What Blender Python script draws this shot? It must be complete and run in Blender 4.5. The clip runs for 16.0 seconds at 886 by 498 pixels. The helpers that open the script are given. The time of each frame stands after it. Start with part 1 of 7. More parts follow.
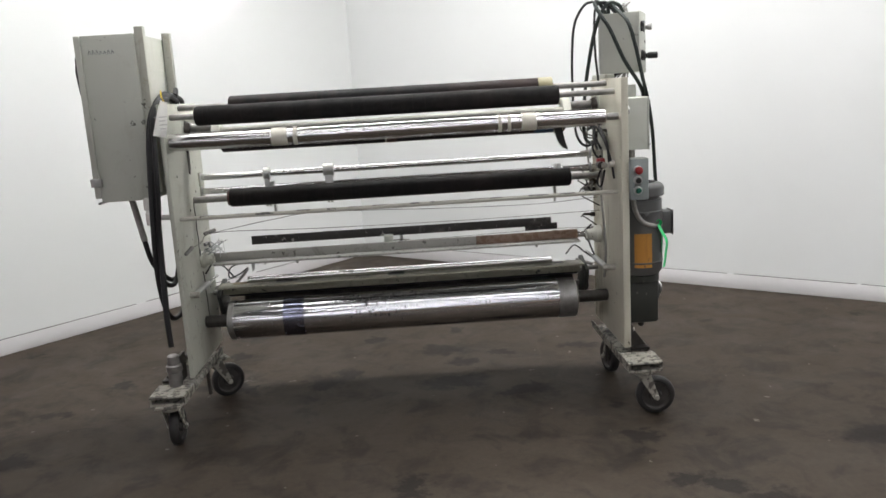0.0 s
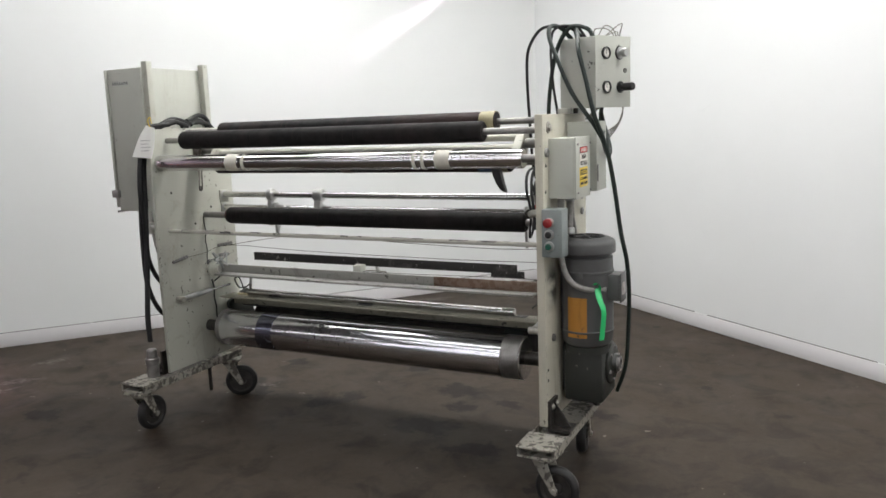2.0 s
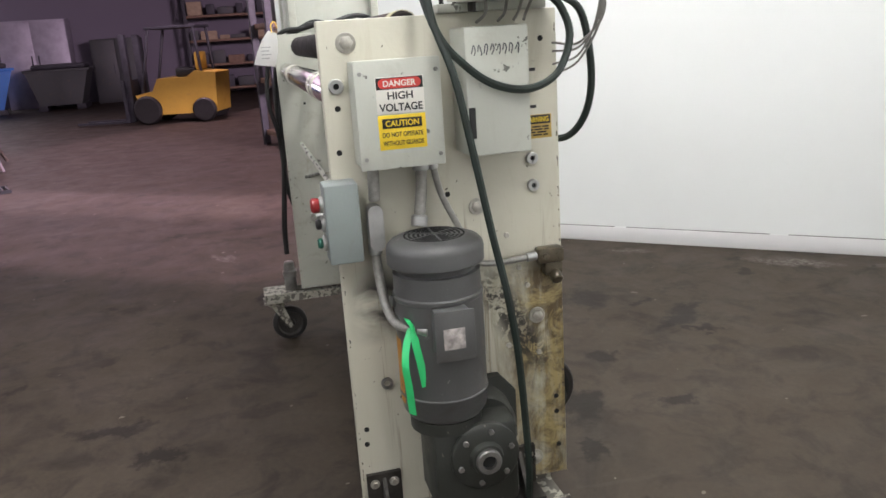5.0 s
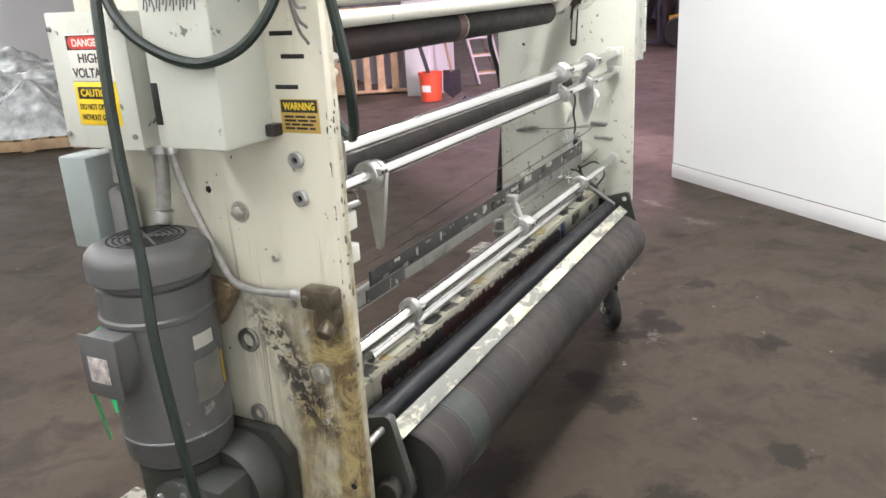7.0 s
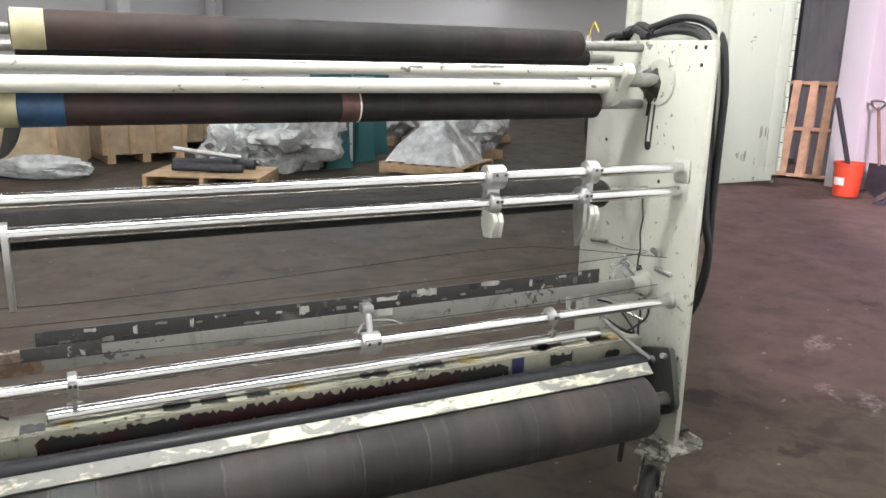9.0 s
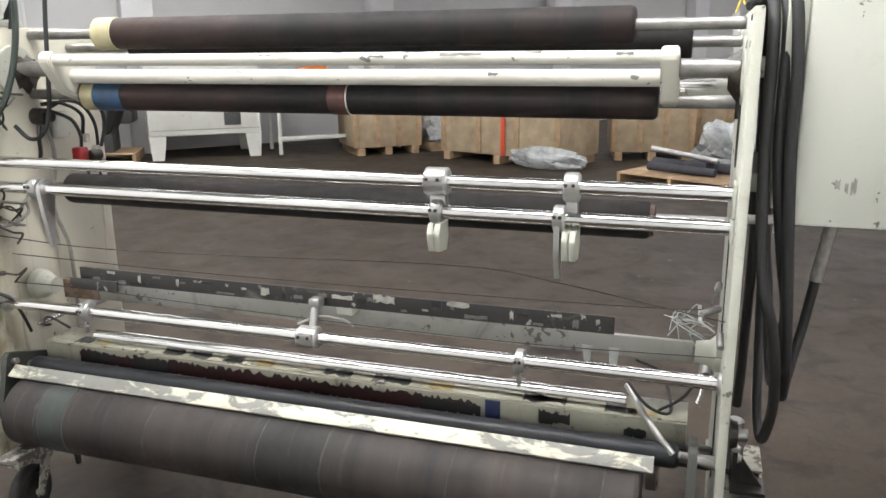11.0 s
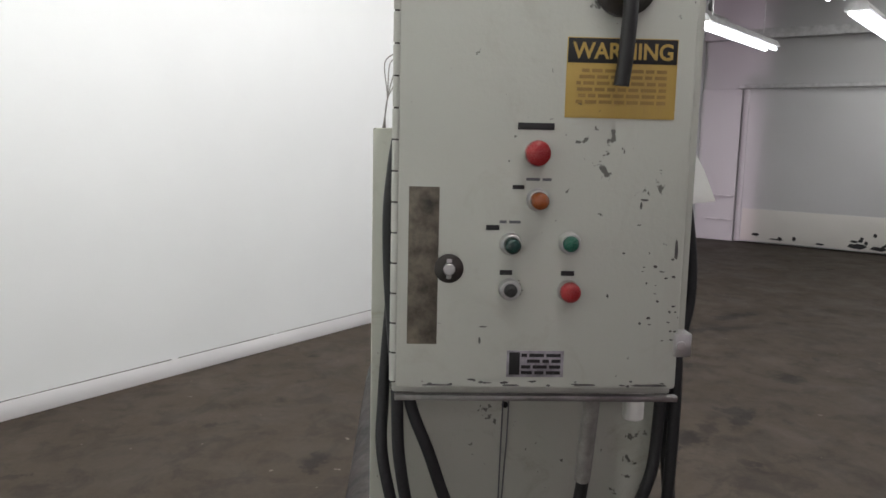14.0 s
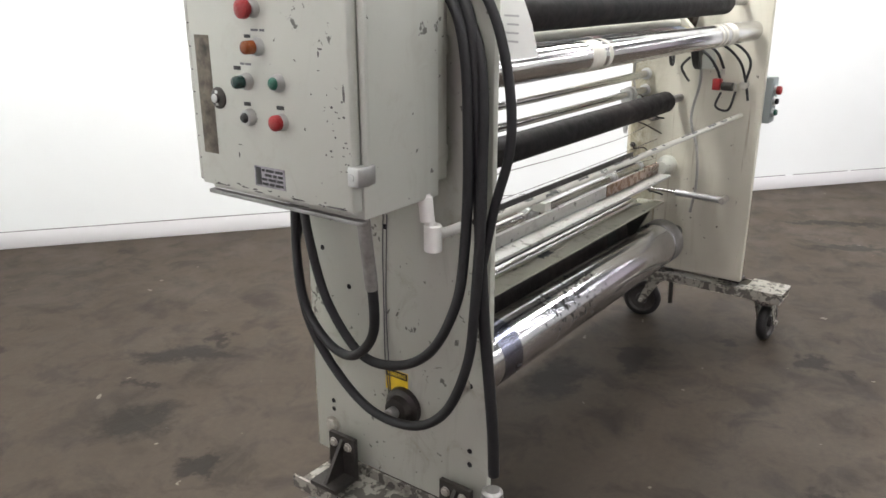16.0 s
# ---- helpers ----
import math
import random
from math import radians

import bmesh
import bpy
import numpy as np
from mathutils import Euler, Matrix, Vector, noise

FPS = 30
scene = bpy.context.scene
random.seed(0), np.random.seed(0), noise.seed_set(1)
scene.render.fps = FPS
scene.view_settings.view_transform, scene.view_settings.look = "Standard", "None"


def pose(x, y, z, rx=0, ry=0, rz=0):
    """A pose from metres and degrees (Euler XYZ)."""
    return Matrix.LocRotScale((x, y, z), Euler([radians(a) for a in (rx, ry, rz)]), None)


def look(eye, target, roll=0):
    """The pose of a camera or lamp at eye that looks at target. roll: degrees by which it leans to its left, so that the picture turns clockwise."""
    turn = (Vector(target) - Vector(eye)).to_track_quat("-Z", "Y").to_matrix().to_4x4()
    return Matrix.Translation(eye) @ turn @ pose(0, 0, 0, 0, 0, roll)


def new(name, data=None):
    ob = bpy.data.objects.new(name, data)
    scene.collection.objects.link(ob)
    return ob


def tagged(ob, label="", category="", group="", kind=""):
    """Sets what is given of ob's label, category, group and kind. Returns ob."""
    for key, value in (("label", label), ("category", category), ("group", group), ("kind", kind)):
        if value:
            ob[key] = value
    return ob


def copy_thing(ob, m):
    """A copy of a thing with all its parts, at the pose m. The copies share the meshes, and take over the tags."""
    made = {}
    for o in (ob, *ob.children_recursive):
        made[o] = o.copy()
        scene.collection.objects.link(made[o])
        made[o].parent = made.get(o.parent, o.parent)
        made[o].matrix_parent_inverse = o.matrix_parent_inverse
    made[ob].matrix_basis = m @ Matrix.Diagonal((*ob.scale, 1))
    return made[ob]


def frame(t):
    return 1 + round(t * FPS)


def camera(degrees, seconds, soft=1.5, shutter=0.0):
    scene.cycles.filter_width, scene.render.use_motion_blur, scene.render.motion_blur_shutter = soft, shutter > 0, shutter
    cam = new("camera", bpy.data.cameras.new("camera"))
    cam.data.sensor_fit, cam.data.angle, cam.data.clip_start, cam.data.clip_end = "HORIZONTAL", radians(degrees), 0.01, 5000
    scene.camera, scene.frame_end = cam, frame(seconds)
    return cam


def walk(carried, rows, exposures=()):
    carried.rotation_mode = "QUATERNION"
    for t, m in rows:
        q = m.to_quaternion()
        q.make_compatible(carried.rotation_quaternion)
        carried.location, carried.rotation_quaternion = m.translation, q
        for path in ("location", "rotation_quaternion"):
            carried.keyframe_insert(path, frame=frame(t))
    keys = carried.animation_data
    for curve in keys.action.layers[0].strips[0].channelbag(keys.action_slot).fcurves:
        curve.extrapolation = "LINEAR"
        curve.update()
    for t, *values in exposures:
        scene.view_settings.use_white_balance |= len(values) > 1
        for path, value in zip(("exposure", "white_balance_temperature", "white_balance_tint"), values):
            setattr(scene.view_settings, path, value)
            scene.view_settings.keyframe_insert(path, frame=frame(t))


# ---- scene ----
cam = camera(58.7, 16.0, soft=1.6)
PATH = [
    (0, (0.072, -3.757, 1.487), (0.139, -1.797, 1.098), -3.4),
    (0.5, (0.587, -3.706, 1.489), (0.44, -1.747, 1.109), -3.0),
    (1, (1.093, -3.622, 1.486), (0.727, -1.692, 1.11), -2.3),
    (1.5, (1.555, -3.381, 1.499), (0.94, -1.513, 1.137), -1.7),
    (2, (2.022, -3.134, 1.491), (1.138, -1.369, 1.173), -2.1),
    (2.5, (2.367, -2.755, 1.479), (1.24, -1.131, 1.18), -2.1),
    (3, (2.733, -2.356, 1.48), (1.38, -0.914, 1.181), -2.3),
    (5.5, (2.853, -0.049, 1.444), (0.954, 0.105, 0.837), -4.0),
    (6, (2.615, 0.344, 1.414), (0.741, 0.182, 0.734), -3.8),
    (6.5, (2.382, 0.746, 1.398), (0.582, 0.222, 0.702), -3.3),
    (7, (2.107, 1.04, 1.423), (0.433, 0.143, 0.794), -3.2),
    (7.5, (1.785, 1.295, 1.451), (0.272, 0.14, 0.838), -1.6),
    (8, (1.459, 1.595, 1.46), (0.13, 0.208, 0.904), -0.4),
    (8.5, (1.06, 1.752, 1.467), (-0.091, 0.208, 0.929), 1.4),
    (9, (0.66, 1.967, 1.454), (-0.182, 0.219, 0.972), 1.4),
    (9.5, (0.269, 2.017, 1.447), (-0.219, 0.131, 0.996), 1.0),
    (12, (-1.653, 1.477, 1.427), (-0.395, 0.013, 0.902), -1.1),
    (12.5, (-1.972, 1.18, 1.439), (-0.444, -0.01, 0.939), -0.8),
    (13, (-2.161, 0.864, 1.459), (-0.418, -0.04, 1.077), -0.3),
    (13.5, (-2.368, 0.552, 1.472), (-0.464, 0.002, 1.205), 1.2),
    (14, (-2.493, 0.199, 1.49), (-0.515, 0.108, 1.211), 1.3),
    (14.5, (-2.496, -0.111, 1.475), (-0.549, 0.157, 1.106), 1.2),
    (15, (-2.509, -0.516, 1.492), (-0.707, 0.165, 0.954), 0.3),
    (15.5, (-2.405, -0.837, 1.486), (-0.746, 0.103, 0.882), -0.5),
    (16, (-2.349, -1.174, 1.512), (-0.826, -0.046, 0.876), -0.1),
]
walk(cam, [(t, look(eye, target, roll)) for t, eye, target, roll in PATH],
     exposures=[(0.0, -0.95), (3.0, -1.02), (5.5, -0.47), (6.5, 0.0), (7.5, -0.18), (8.5, -0.2), (9.5, -0.22), (12.0, -0.26), (12.5, -0.22), (13.0, -0.32), (13.5, -0.75), (14.0, -1.12), (14.5, -1.22), (15.0, -0.75), (15.5, -0.47), (16.0, -0.15)])

# ---- plan units: every length below is in plan units of 1.25 m ----
U = 1.25

# ---- world and lights ----
world = bpy.data.worlds.new("world")
scene.world = world
world.use_nodes = True
world.node_tree.nodes["Background"].inputs[0].default_value = (0.75, 0.8, 0.9, 1)
world.node_tree.nodes["Background"].inputs[1].default_value = 0.05


def area_lamp(name, at, target, sx, sy, watts, colour):
    data = bpy.data.lights.new(name, "AREA")
    data.shape, data.size, data.size_y = "RECTANGLE", sx * U, sy * U
    data.energy, data.color = watts, colour
    ob = new(name, data)
    ob.matrix_world = look(Vector(at) * U, Vector(target) * U)
    return ob


TUBE = (0.985, 0.98, 0.955)
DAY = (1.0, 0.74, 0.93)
VIOLET_DAY = (1.0, 0.66, 0.84)
PALE_DAY = (0.93, 0.92, 1.0)
# the tube rows over the bay, brightest along the white walls
BAY_LIGHTS = [(0.25, 0.75, 138), (1.7, 0.1, 112), (-0.6, 0.7, 96), (3.2, -1.2, 112), (-1.75, -0.25, 58)]
FRONT_ROWS = [(-1.9, 34), (-3.5, 34)]
for x, y, w in BAY_LIGHTS:
    area_lamp("bay_tube_light", (x, y, 3.05), (x, y, 0), 1.9, 0.35, w, TUBE)
for y, w in FRONT_ROWS:
    area_lamp("front_tube_row", (0.2, y, 3.05), (0.2, y, 0), 3.8, 0.14, w, TUBE)
for x, y, w in [(-1.0, -7.0, 48), (4.5, -5.0, 130), (11.5, -2.6, 60), (-4.6, -5.4, 75), (-3.0, -12.0, 105), (-5.5, -10.0, 110), (1.5, -11.0, 70), (-8.8, -7.0, 70)]:
    area_lamp("hall_tube_light", (x, y, 3.05), (x, y, 0), 3.0, 0.5, w, TUBE)
# daylight through the big opening in the far end wall, and unseen violet lamps added for the west floor
area_lamp("daylight_opening", (-20.4, -7.8, 2.4), (-8, -3, 0.3), 3.0, 2.6, 130, PALE_DAY)
area_lamp("added_violet_lamp", (-11.0, -3.2, 3.45), (-11.0, -3.2, 0), 6.0, 5.0, 430, DAY)
area_lamp("added_violet_lamp", (0.6, 4.7, 3.2), (-6.0, -2.5, 0), 2.2, 1.2, 6200, DAY)

# two unseen lamps of narrow spread, added to throw clear-edged violet pools on the floor beside the white wall,
# one straight down, one slanting past the end of the wall
ALONG, ACROSS = Vector((0.594, 0.804, 0)), Vector((-0.804, 0.594, 0))
for edge, beam, long_, wide, high, watts in [((-3.15, -2.44, 0), Vector((0.408, 0.11, -0.906)), 5.0, 2.1, 2.4, 78), ((-5.0, -2.8, 0), Vector((0, 0, -1)), 6.0, 11.0, 3.4, 480)]:
    beam.normalize()
    side = (ALONG - ALONG.dot(beam) * beam).normalized()
    over = side.cross(beam)
    pool = area_lamp("added_violet_lamp", (0, 0, 1), (0, 0, 0), long_ * ALONG.dot(side), wide * abs(ACROSS.dot(over)), watts, VIOLET_DAY)
    pool.data.spread = radians(7)
    centre = Vector(edge) + ACROSS * wide / 2 + beam * (high / beam.z)
    pool.matrix_world = Matrix.Translation(centre * U) @ Matrix((side, over, -beam)).transposed().to_4x4()

# unseen spot lamp added close to the white wall to draw the pinkish streak
shaft = bpy.data.lights.new("wall_streak_spot", "SPOT")
shaft.energy, shaft.color, shaft.spot_size, shaft.spot_blend, shaft.shadow_soft_size = 620, (1.0, 0.8, 0.95), radians(11), 0.7, 0.01
new("wall_streak_spot", shaft).matrix_world = look(Vector((-0.405, 2.815, 2.32)) * U, Vector((-1.56, 1.572, 1.36)) * U)

# ---- materials ----


def material(name):
    m = bpy.data.materials.new(name)
    m.use_nodes = True
    nt = m.node_tree
    b = nt.nodes["Principled BSDF"]
    tc = nt.nodes.new("ShaderNodeTexCoord")
    return m, nt, b, tc.outputs["Object"]


def stretched(nt, vec, sx, sy, sz):
    n = nt.nodes.new("ShaderNodeMapping")
    n.inputs["Scale"].default_value = (sx, sy, sz)
    nt.links.new(vec, n.inputs["Vector"])
    return n.outputs[0]


def grain(nt, vec, scale, detail=4.0, rough=0.55, warp=0.0):
    n = nt.nodes.new("ShaderNodeTexNoise")
    n.inputs["Scale"].default_value, n.inputs["Detail"].default_value = scale, detail
    n.inputs["Roughness"].default_value, n.inputs["Distortion"].default_value = rough, warp
    nt.links.new(vec, n.inputs["Vector"])
    return n.outputs["Fac"]


def remap(nt, fac, lo, hi, a=0.0, b=1.0):
    n = nt.nodes.new("ShaderNodeMapRange")
    for k, v in zip(("From Min", "From Max", "To Min", "To Max"), (lo, hi, a, b)):
        n.inputs[k].default_value = v
    nt.links.new(fac, n.inputs["Value"])
    return n.outputs[0]


def calc(nt, op, a, b):
    n = nt.nodes.new("ShaderNodeMath")
    n.operation = op
    n.use_clamp = True
    for i, v in enumerate((a, b)):
        if isinstance(v, (int, float)):
            n.inputs[i].default_value = v
        else:
            nt.links.new(v, n.inputs[i])
    return n.outputs[0]


def blend(nt, fac, a, b, mode="MIX"):
    n = nt.nodes.new("ShaderNodeMix")
    n.data_type, n.blend_type = "RGBA", mode
    for sock, v in ((n.inputs[0], fac), (n.inputs[6], a), (n.inputs[7], b)):
        if isinstance(v, (int, float)):
            sock.default_value = v
        elif isinstance(v, tuple):
            sock.default_value = (*v, 1)
        else:
            nt.links.new(v, sock)
    return n.outputs[2]


def relief(nt, b, height, strength, dist=0.002):
    n = nt.nodes.new("ShaderNodeBump")
    n.inputs["Strength"].default_value, n.inputs["Distance"].default_value = strength, dist
    nt.links.new(height, n.inputs["Height"])
    nt.links.new(n.outputs[0], b.inputs["Normal"])


def set_bsdf(nt, b, colour, rough, metal=0.0):
    for key, v in (("Base Color", colour), ("Roughness", rough), ("Metallic", metal)):
        if isinstance(v, tuple):
            b.inputs[key].default_value = (*v, 1)
        elif isinstance(v, (int, float)):
            b.inputs[key].default_value = v
        else:
            nt.links.new(v, b.inputs[key])


def painted(name, base, dirt=(0.16, 0.12, 0.07), chips=(0.05, 0.045, 0.04), wear=0.5, dirty=0.35, rough=0.45, bare=0.0):
    """Old paint: soft tonal drift, runs of grime, chipped spots."""
    m, nt, b, co = material(name)
    drift = grain(nt, co, 2.3, 3)
    col = blend(nt, remap(nt, drift, 0.35, 0.7, 0, 0.35), base, tuple(c * 0.78 for c in base))
    runs = grain(nt, stretched(nt, co, 9, 9, 1.6), 1.3, 5, 0.65, 0.8)
    col = blend(nt, remap(nt, runs, 0.6, 0.84, 0, dirty), col, dirt)
    smear = grain(nt, co, 9, 6, 0.7, 0.8)
    col = blend(nt, remap(nt, smear, 0.56, 0.74, 0, dirty * 0.8), col, tuple(d * 1.3 for d in dirt))
    chip = grain(nt, co, 38, 3, 0.6, 0.3)
    area = grain(nt, co, 5, 2)
    hit = remap(nt, calc(nt, "ADD", chip, calc(nt, "MULTIPLY", area, 0.45)), 0.965 - 0.06 * wear, 1.0 - 0.06 * wear, 0, 0.8)
    col = blend(nt, hit, col, chips)
    set_bsdf(nt, b, col, remap(nt, smear, 0.3, 0.8, rough, rough + 0.25), bare)
    relief(nt, b, calc(nt, "SUBTRACT", grain(nt, co, 120, 2), hit), 0.25, 0.0015)
    return m


def plain(name, base, rough=0.5, metal=0.0, vary=0.25, scale=12.0, bump=0.15):
    m, nt, b, co = material(name)
    n = grain(nt, co, scale, 5, 0.6)
    f = grain(nt, co, scale * 9, 3)
    col = blend(nt, remap(nt, n, 0.3, 0.75), tuple(c * (1 - vary) for c in base), tuple(min(1, c * (1 + vary * 0.5)) for c in base))
    set_bsdf(nt, b, col, remap(nt, f, 0.25, 0.75, max(0.05, rough - 0.12), min(1, rough + 0.12)), metal)
    relief(nt, b, f, bump, 0.001)
    return m


def flat(name, base, rough=0.5, metal=0.0):
    m, nt, b, co = material(name)
    set_bsdf(nt, b, base, rough, metal)
    return m


def chrome(name, base=(0.74, 0.73, 0.73), rough=0.12, dirt=0.35, scratch=90.0):
    """Turned or plated steel with rings of wear round the roller and smudges."""
    m, nt, b, co = material(name)
    rings = grain(nt, stretched(nt, co, 1, 0.015, 0.015), scratch, 3, 0.6)
    smudge = grain(nt, stretched(nt, co, 1, 0.5, 0.5), 3.5, 4, 0.6, 0.5)
    speck = grain(nt, stretched(nt, co, 1, 2, 2), 26, 3, 0.6)
    dark = calc(nt, "ADD", remap(nt, smudge, 0.55, 0.75, 0, dirt * 0.6), calc(nt, "MULTIPLY", remap(nt, speck, 0.6, 0.7, 0, dirt), remap(nt, smudge, 0.42, 0.6)))
    col = blend(nt, remap(nt, rings, 0.4, 0.7, 0, 0.2), base, tuple(c * 0.7 for c in base))
    col = blend(nt, dark, col, (0.1, 0.09, 0.08))
    set_bsdf(nt, b, col, calc(nt, "ADD", remap(nt, rings, 0.3, 0.75, rough, rough + 0.06), calc(nt, "MULTIPLY", dark, 0.3)), 1.0)
    return m


def rubber(name, base, worn, worn_amount=0.4, bands=3.0, rough=0.6):
    """Rubber-covered roller: wear bands round the roller, dust smears along it."""
    m, nt, b, co = material(name)
    band = grain(nt, stretched(nt, co, 1, 0.05, 0.05), bands, 3, 0.7)
    fine = grain(nt, stretched(nt, co, 1, 0.06, 0.06), bands * 14, 3, 0.6)
    dust = grain(nt, co, 22, 6, 0.75, 0.5)
    col = blend(nt, remap(nt, band, 0.42, 0.68, 0, worn_amount), base, worn)
    col = blend(nt, calc(nt, "MULTIPLY", remap(nt, fine, 0.58, 0.68, 0, 0.3), remap(nt, dust, 0.42, 0.62)), col, tuple(min(1, w * 2.0) for w in worn))
    set_bsdf(nt, b, col, remap(nt, dust, 0.3, 0.7, rough - 0.08, rough + 0.2))
    b.inputs["Specular IOR Level"].default_value = 0.28
    relief(nt, b, dust, 0.2, 0.0012)
    return m


# oil spots and tyre marks on the floor: x, y, half length, half width, turn
SPOTS = [(0.16, 0.55, 0.06, 0.13, 87), (0.22, 0.85, 0.07, 0.05, 87), (-0.45, 1.26, 0.07, 0.1, 84), (-0.27, 1.26, 0.09, 0.03, 60),
         (-0.79, 0.98, 0.1, 0.12, 84), (-0.83, 0.65, 0.06, 0.06, 84), (-0.84, 0.31, 0.07, 0.07, 83), (0.42, 0.46, 0.05, 0.05, 87),
         (-0.17, 0.77, 0.05, 0.05, 86), (0.24, 0.37, 0.06, 0.05, 87), (-0.27, 0.32, 0.08, 0.05, 85), (2.9, -1.72, 0.45, 0.05, -77),
         (2.4, -1.0, 0.3, 0.04, -70), (1.96, -0.89, 0.2, 0.05, -60), (1.04, -0.99, 0.06, 0.08, -78), (1.38, -1.32, 0.07, 0.07, -79),
         (2.11, -1.34, 0.08, 0.07, -77), (3.67, -1.12, 0.12, 0.12, -76), (-0.35, 0.22, 0.11, 0.08, 20), (0.18, 0.13, 0.15, 0.09, 4),
         (-0.43, 1.24, 0.2, 0.05, -53), (-0.74, 0.23, 0.1, 0.05, 135), (-0.24, -0.93, 0.12, 0.05, 86), (0.0, -0.77, 0.07, 0.04, 86),
         (0.46, -0.02, 0.1, 0.06, 10), (0.79, -0.51, 0.08, 0.05, 0), (0.84, -0.84, 0.08, 0.05, 20), (0.94, -0.89, 0.05, 0.05, 0), (1.52, -0.64, 0.1, 0.07, 0),
         (-1.43, -0.36, 0.09, 0.05, 0), (-0.63, 1.19, 0.06, 0.03, -50), (2.6, -0.23, 0.3, 0.04, -60), (2.18, -0.36, 0.2, 0.04, -55), (3.32, -2.14, 0.25, 0.06, -60),
         (1.87, -1.82, 0.09, 0.08, 0), (-1.28, 0.37, 0.07, 0.05, 30), (-0.91, 0.27, 0.06, 0.05, 0), (0.78, 0.48, 0.09, 0.05, 0), (-0.26, -1.4, 0.14, 0.05, 10), (1.27, -1.33, 0.16, 0.04, -40)]
# dusty pale patches by the skirting
DUST = [(-0.85, 2.1, 0.22, 0.05, 50), (-0.55, 2.5, 0.16, 0.05, 50), (-1.4, 1.5, 0.1, 0.03, 50), (-1.96, -0.09, 0.1, 0.03, 40), (-2.1, 0.2, 0.09, 0.03, 60), (-0.74, 0.3, 0.06, 0.02, 20), (-2.38, -0.08, 0.12, 0.03, 45), (-2.29, -0.58, 0.14, 0.03, 30), (-1.9, -0.2, 0.08, 0.02, 70)]


def floor_material():
    m, nt, b, co = material("stained_concrete_floor")
    big = grain(nt, co, 0.5, 5, 0.6, 0.4)
    mid = grain(nt, co, 2.6, 6, 0.68, 0.5)
    fine = grain(nt, co, 34, 5, 0.7)
    col = blend(nt, remap(nt, big, 0.3, 0.7), (0.036, 0.0275, 0.0205), (0.064, 0.05, 0.0375))
    col = blend(nt, remap(nt, mid, 0.35, 0.72, 0, 0.6), col, (0.054, 0.0415, 0.03))
    col = blend(nt, remap(nt, fine, 0.35, 0.7, 0, 0.35), col, (0.029, 0.0235, 0.019))
    col = blend(nt, remap(nt, grain(nt, co, 4.6, 5, 0.66, 0.6), 0.49, 0.64, 0, 0.65), col, (0.02, 0.0155, 0.0125))
    # soft dark blotches all over
    spot = grain(nt, stretched(nt, co, 1.0, 1.5, 1), 2.9, 3, 0.5, 0.7)
    oil = remap(nt, spot, 0.56, 0.7, 0, 0.36)
    # larger spots with frayed edges where oil dripped and tyres dragged
    fray = nt.nodes.new("ShaderNodeTexNoise")
    fray.inputs["Scale"].default_value, fray.inputs["Detail"].default_value, fray.inputs["Roughness"].default_value = 7.0, 6.0, 0.68
    nt.links.new(co, fray.inputs["Vector"])
    off = nt.nodes.new("ShaderNodeVectorMath")
    off.operation = "MULTIPLY_ADD"
    off.inputs[1].default_value, off.inputs[2].default_value = (0.34, 0.34, 0), (-0.17, -0.17, 0)
    nt.links.new(fray.outputs["Color"], off.inputs[0])
    warped = nt.nodes.new("ShaderNodeVectorMath")
    nt.links.new(co, warped.inputs[0])
    nt.links.new(off.outputs[0], warped.inputs[1])

    def ellipse(x, y, a, c, turn):
        mp = nt.nodes.new("ShaderNodeMapping")
        mp.vector_type = "TEXTURE"
        mp.inputs["Location"].default_value = (x * U, y * U, 0)
        mp.inputs["Rotation"].default_value = (0, 0, radians(turn))
        mp.inputs["Scale"].default_value = (a * U, c * U, 1)
        nt.links.new(warped.outputs[0], mp.inputs["Vector"])
        far = nt.nodes.new("ShaderNodeVectorMath")
        far.operation = "LENGTH"
        nt.links.new(mp.outputs[0], far.inputs[0])
        return far.outputs["Value"]
    for x, y, a, c, turn in SPOTS:
        oil = calc(nt, "MAXIMUM", oil, remap(nt, ellipse(x, y, a, c, turn), 1.2, 0.7, 0, 0.85))
    # small drips here and there
    drip = nt.nodes.new("ShaderNodeTexVoronoi")
    drip.inputs["Scale"].default_value = 3.3
    nt.links.new(warped.outputs[0], drip.inputs["Vector"])
    here = remap(nt, grain(nt, co, 1.3, 2), 0.46, 0.58)
    oil = calc(nt, "MAXIMUM", oil, calc(nt, "MULTIPLY", remap(nt, drip.outputs["Distance"], 0.2, 0.12, 0, 0.7), here))
    col = blend(nt, oil, col, (0.0105, 0.0082, 0.0068))
    # scraped dust streaks and a few pale flecks
    streak = grain(nt, stretched(nt, co, 5.5, 0.8, 1), 3.1, 5, 0.7, 0.5)
    col = blend(nt, remap(nt, streak, 0.6, 0.76, 0, 0.16), col, (0.085, 0.072, 0.06))
    for x, y, a, c, turn in DUST:
        far = ellipse(x, y, a, c, turn)
        col = blend(nt, calc(nt, "MULTIPLY", remap(nt, far, 1.3, 0.4, 0, 0.35), remap(nt, fine, 0.4, 0.6)), col, (0.3, 0.28, 0.26))
    fleck = grain(nt, co, 13, 2, 0.5)
    col = blend(nt, remap(nt, fleck, 0.735, 0.75, 0, 0.6), col, (0.19, 0.175, 0.15))
    rough = remap(nt, mid, 0.3, 0.7, 0.52, 0.7)
    set_bsdf(nt, b, col, rough)
    b.inputs["Specular IOR Level"].default_value = 0.16
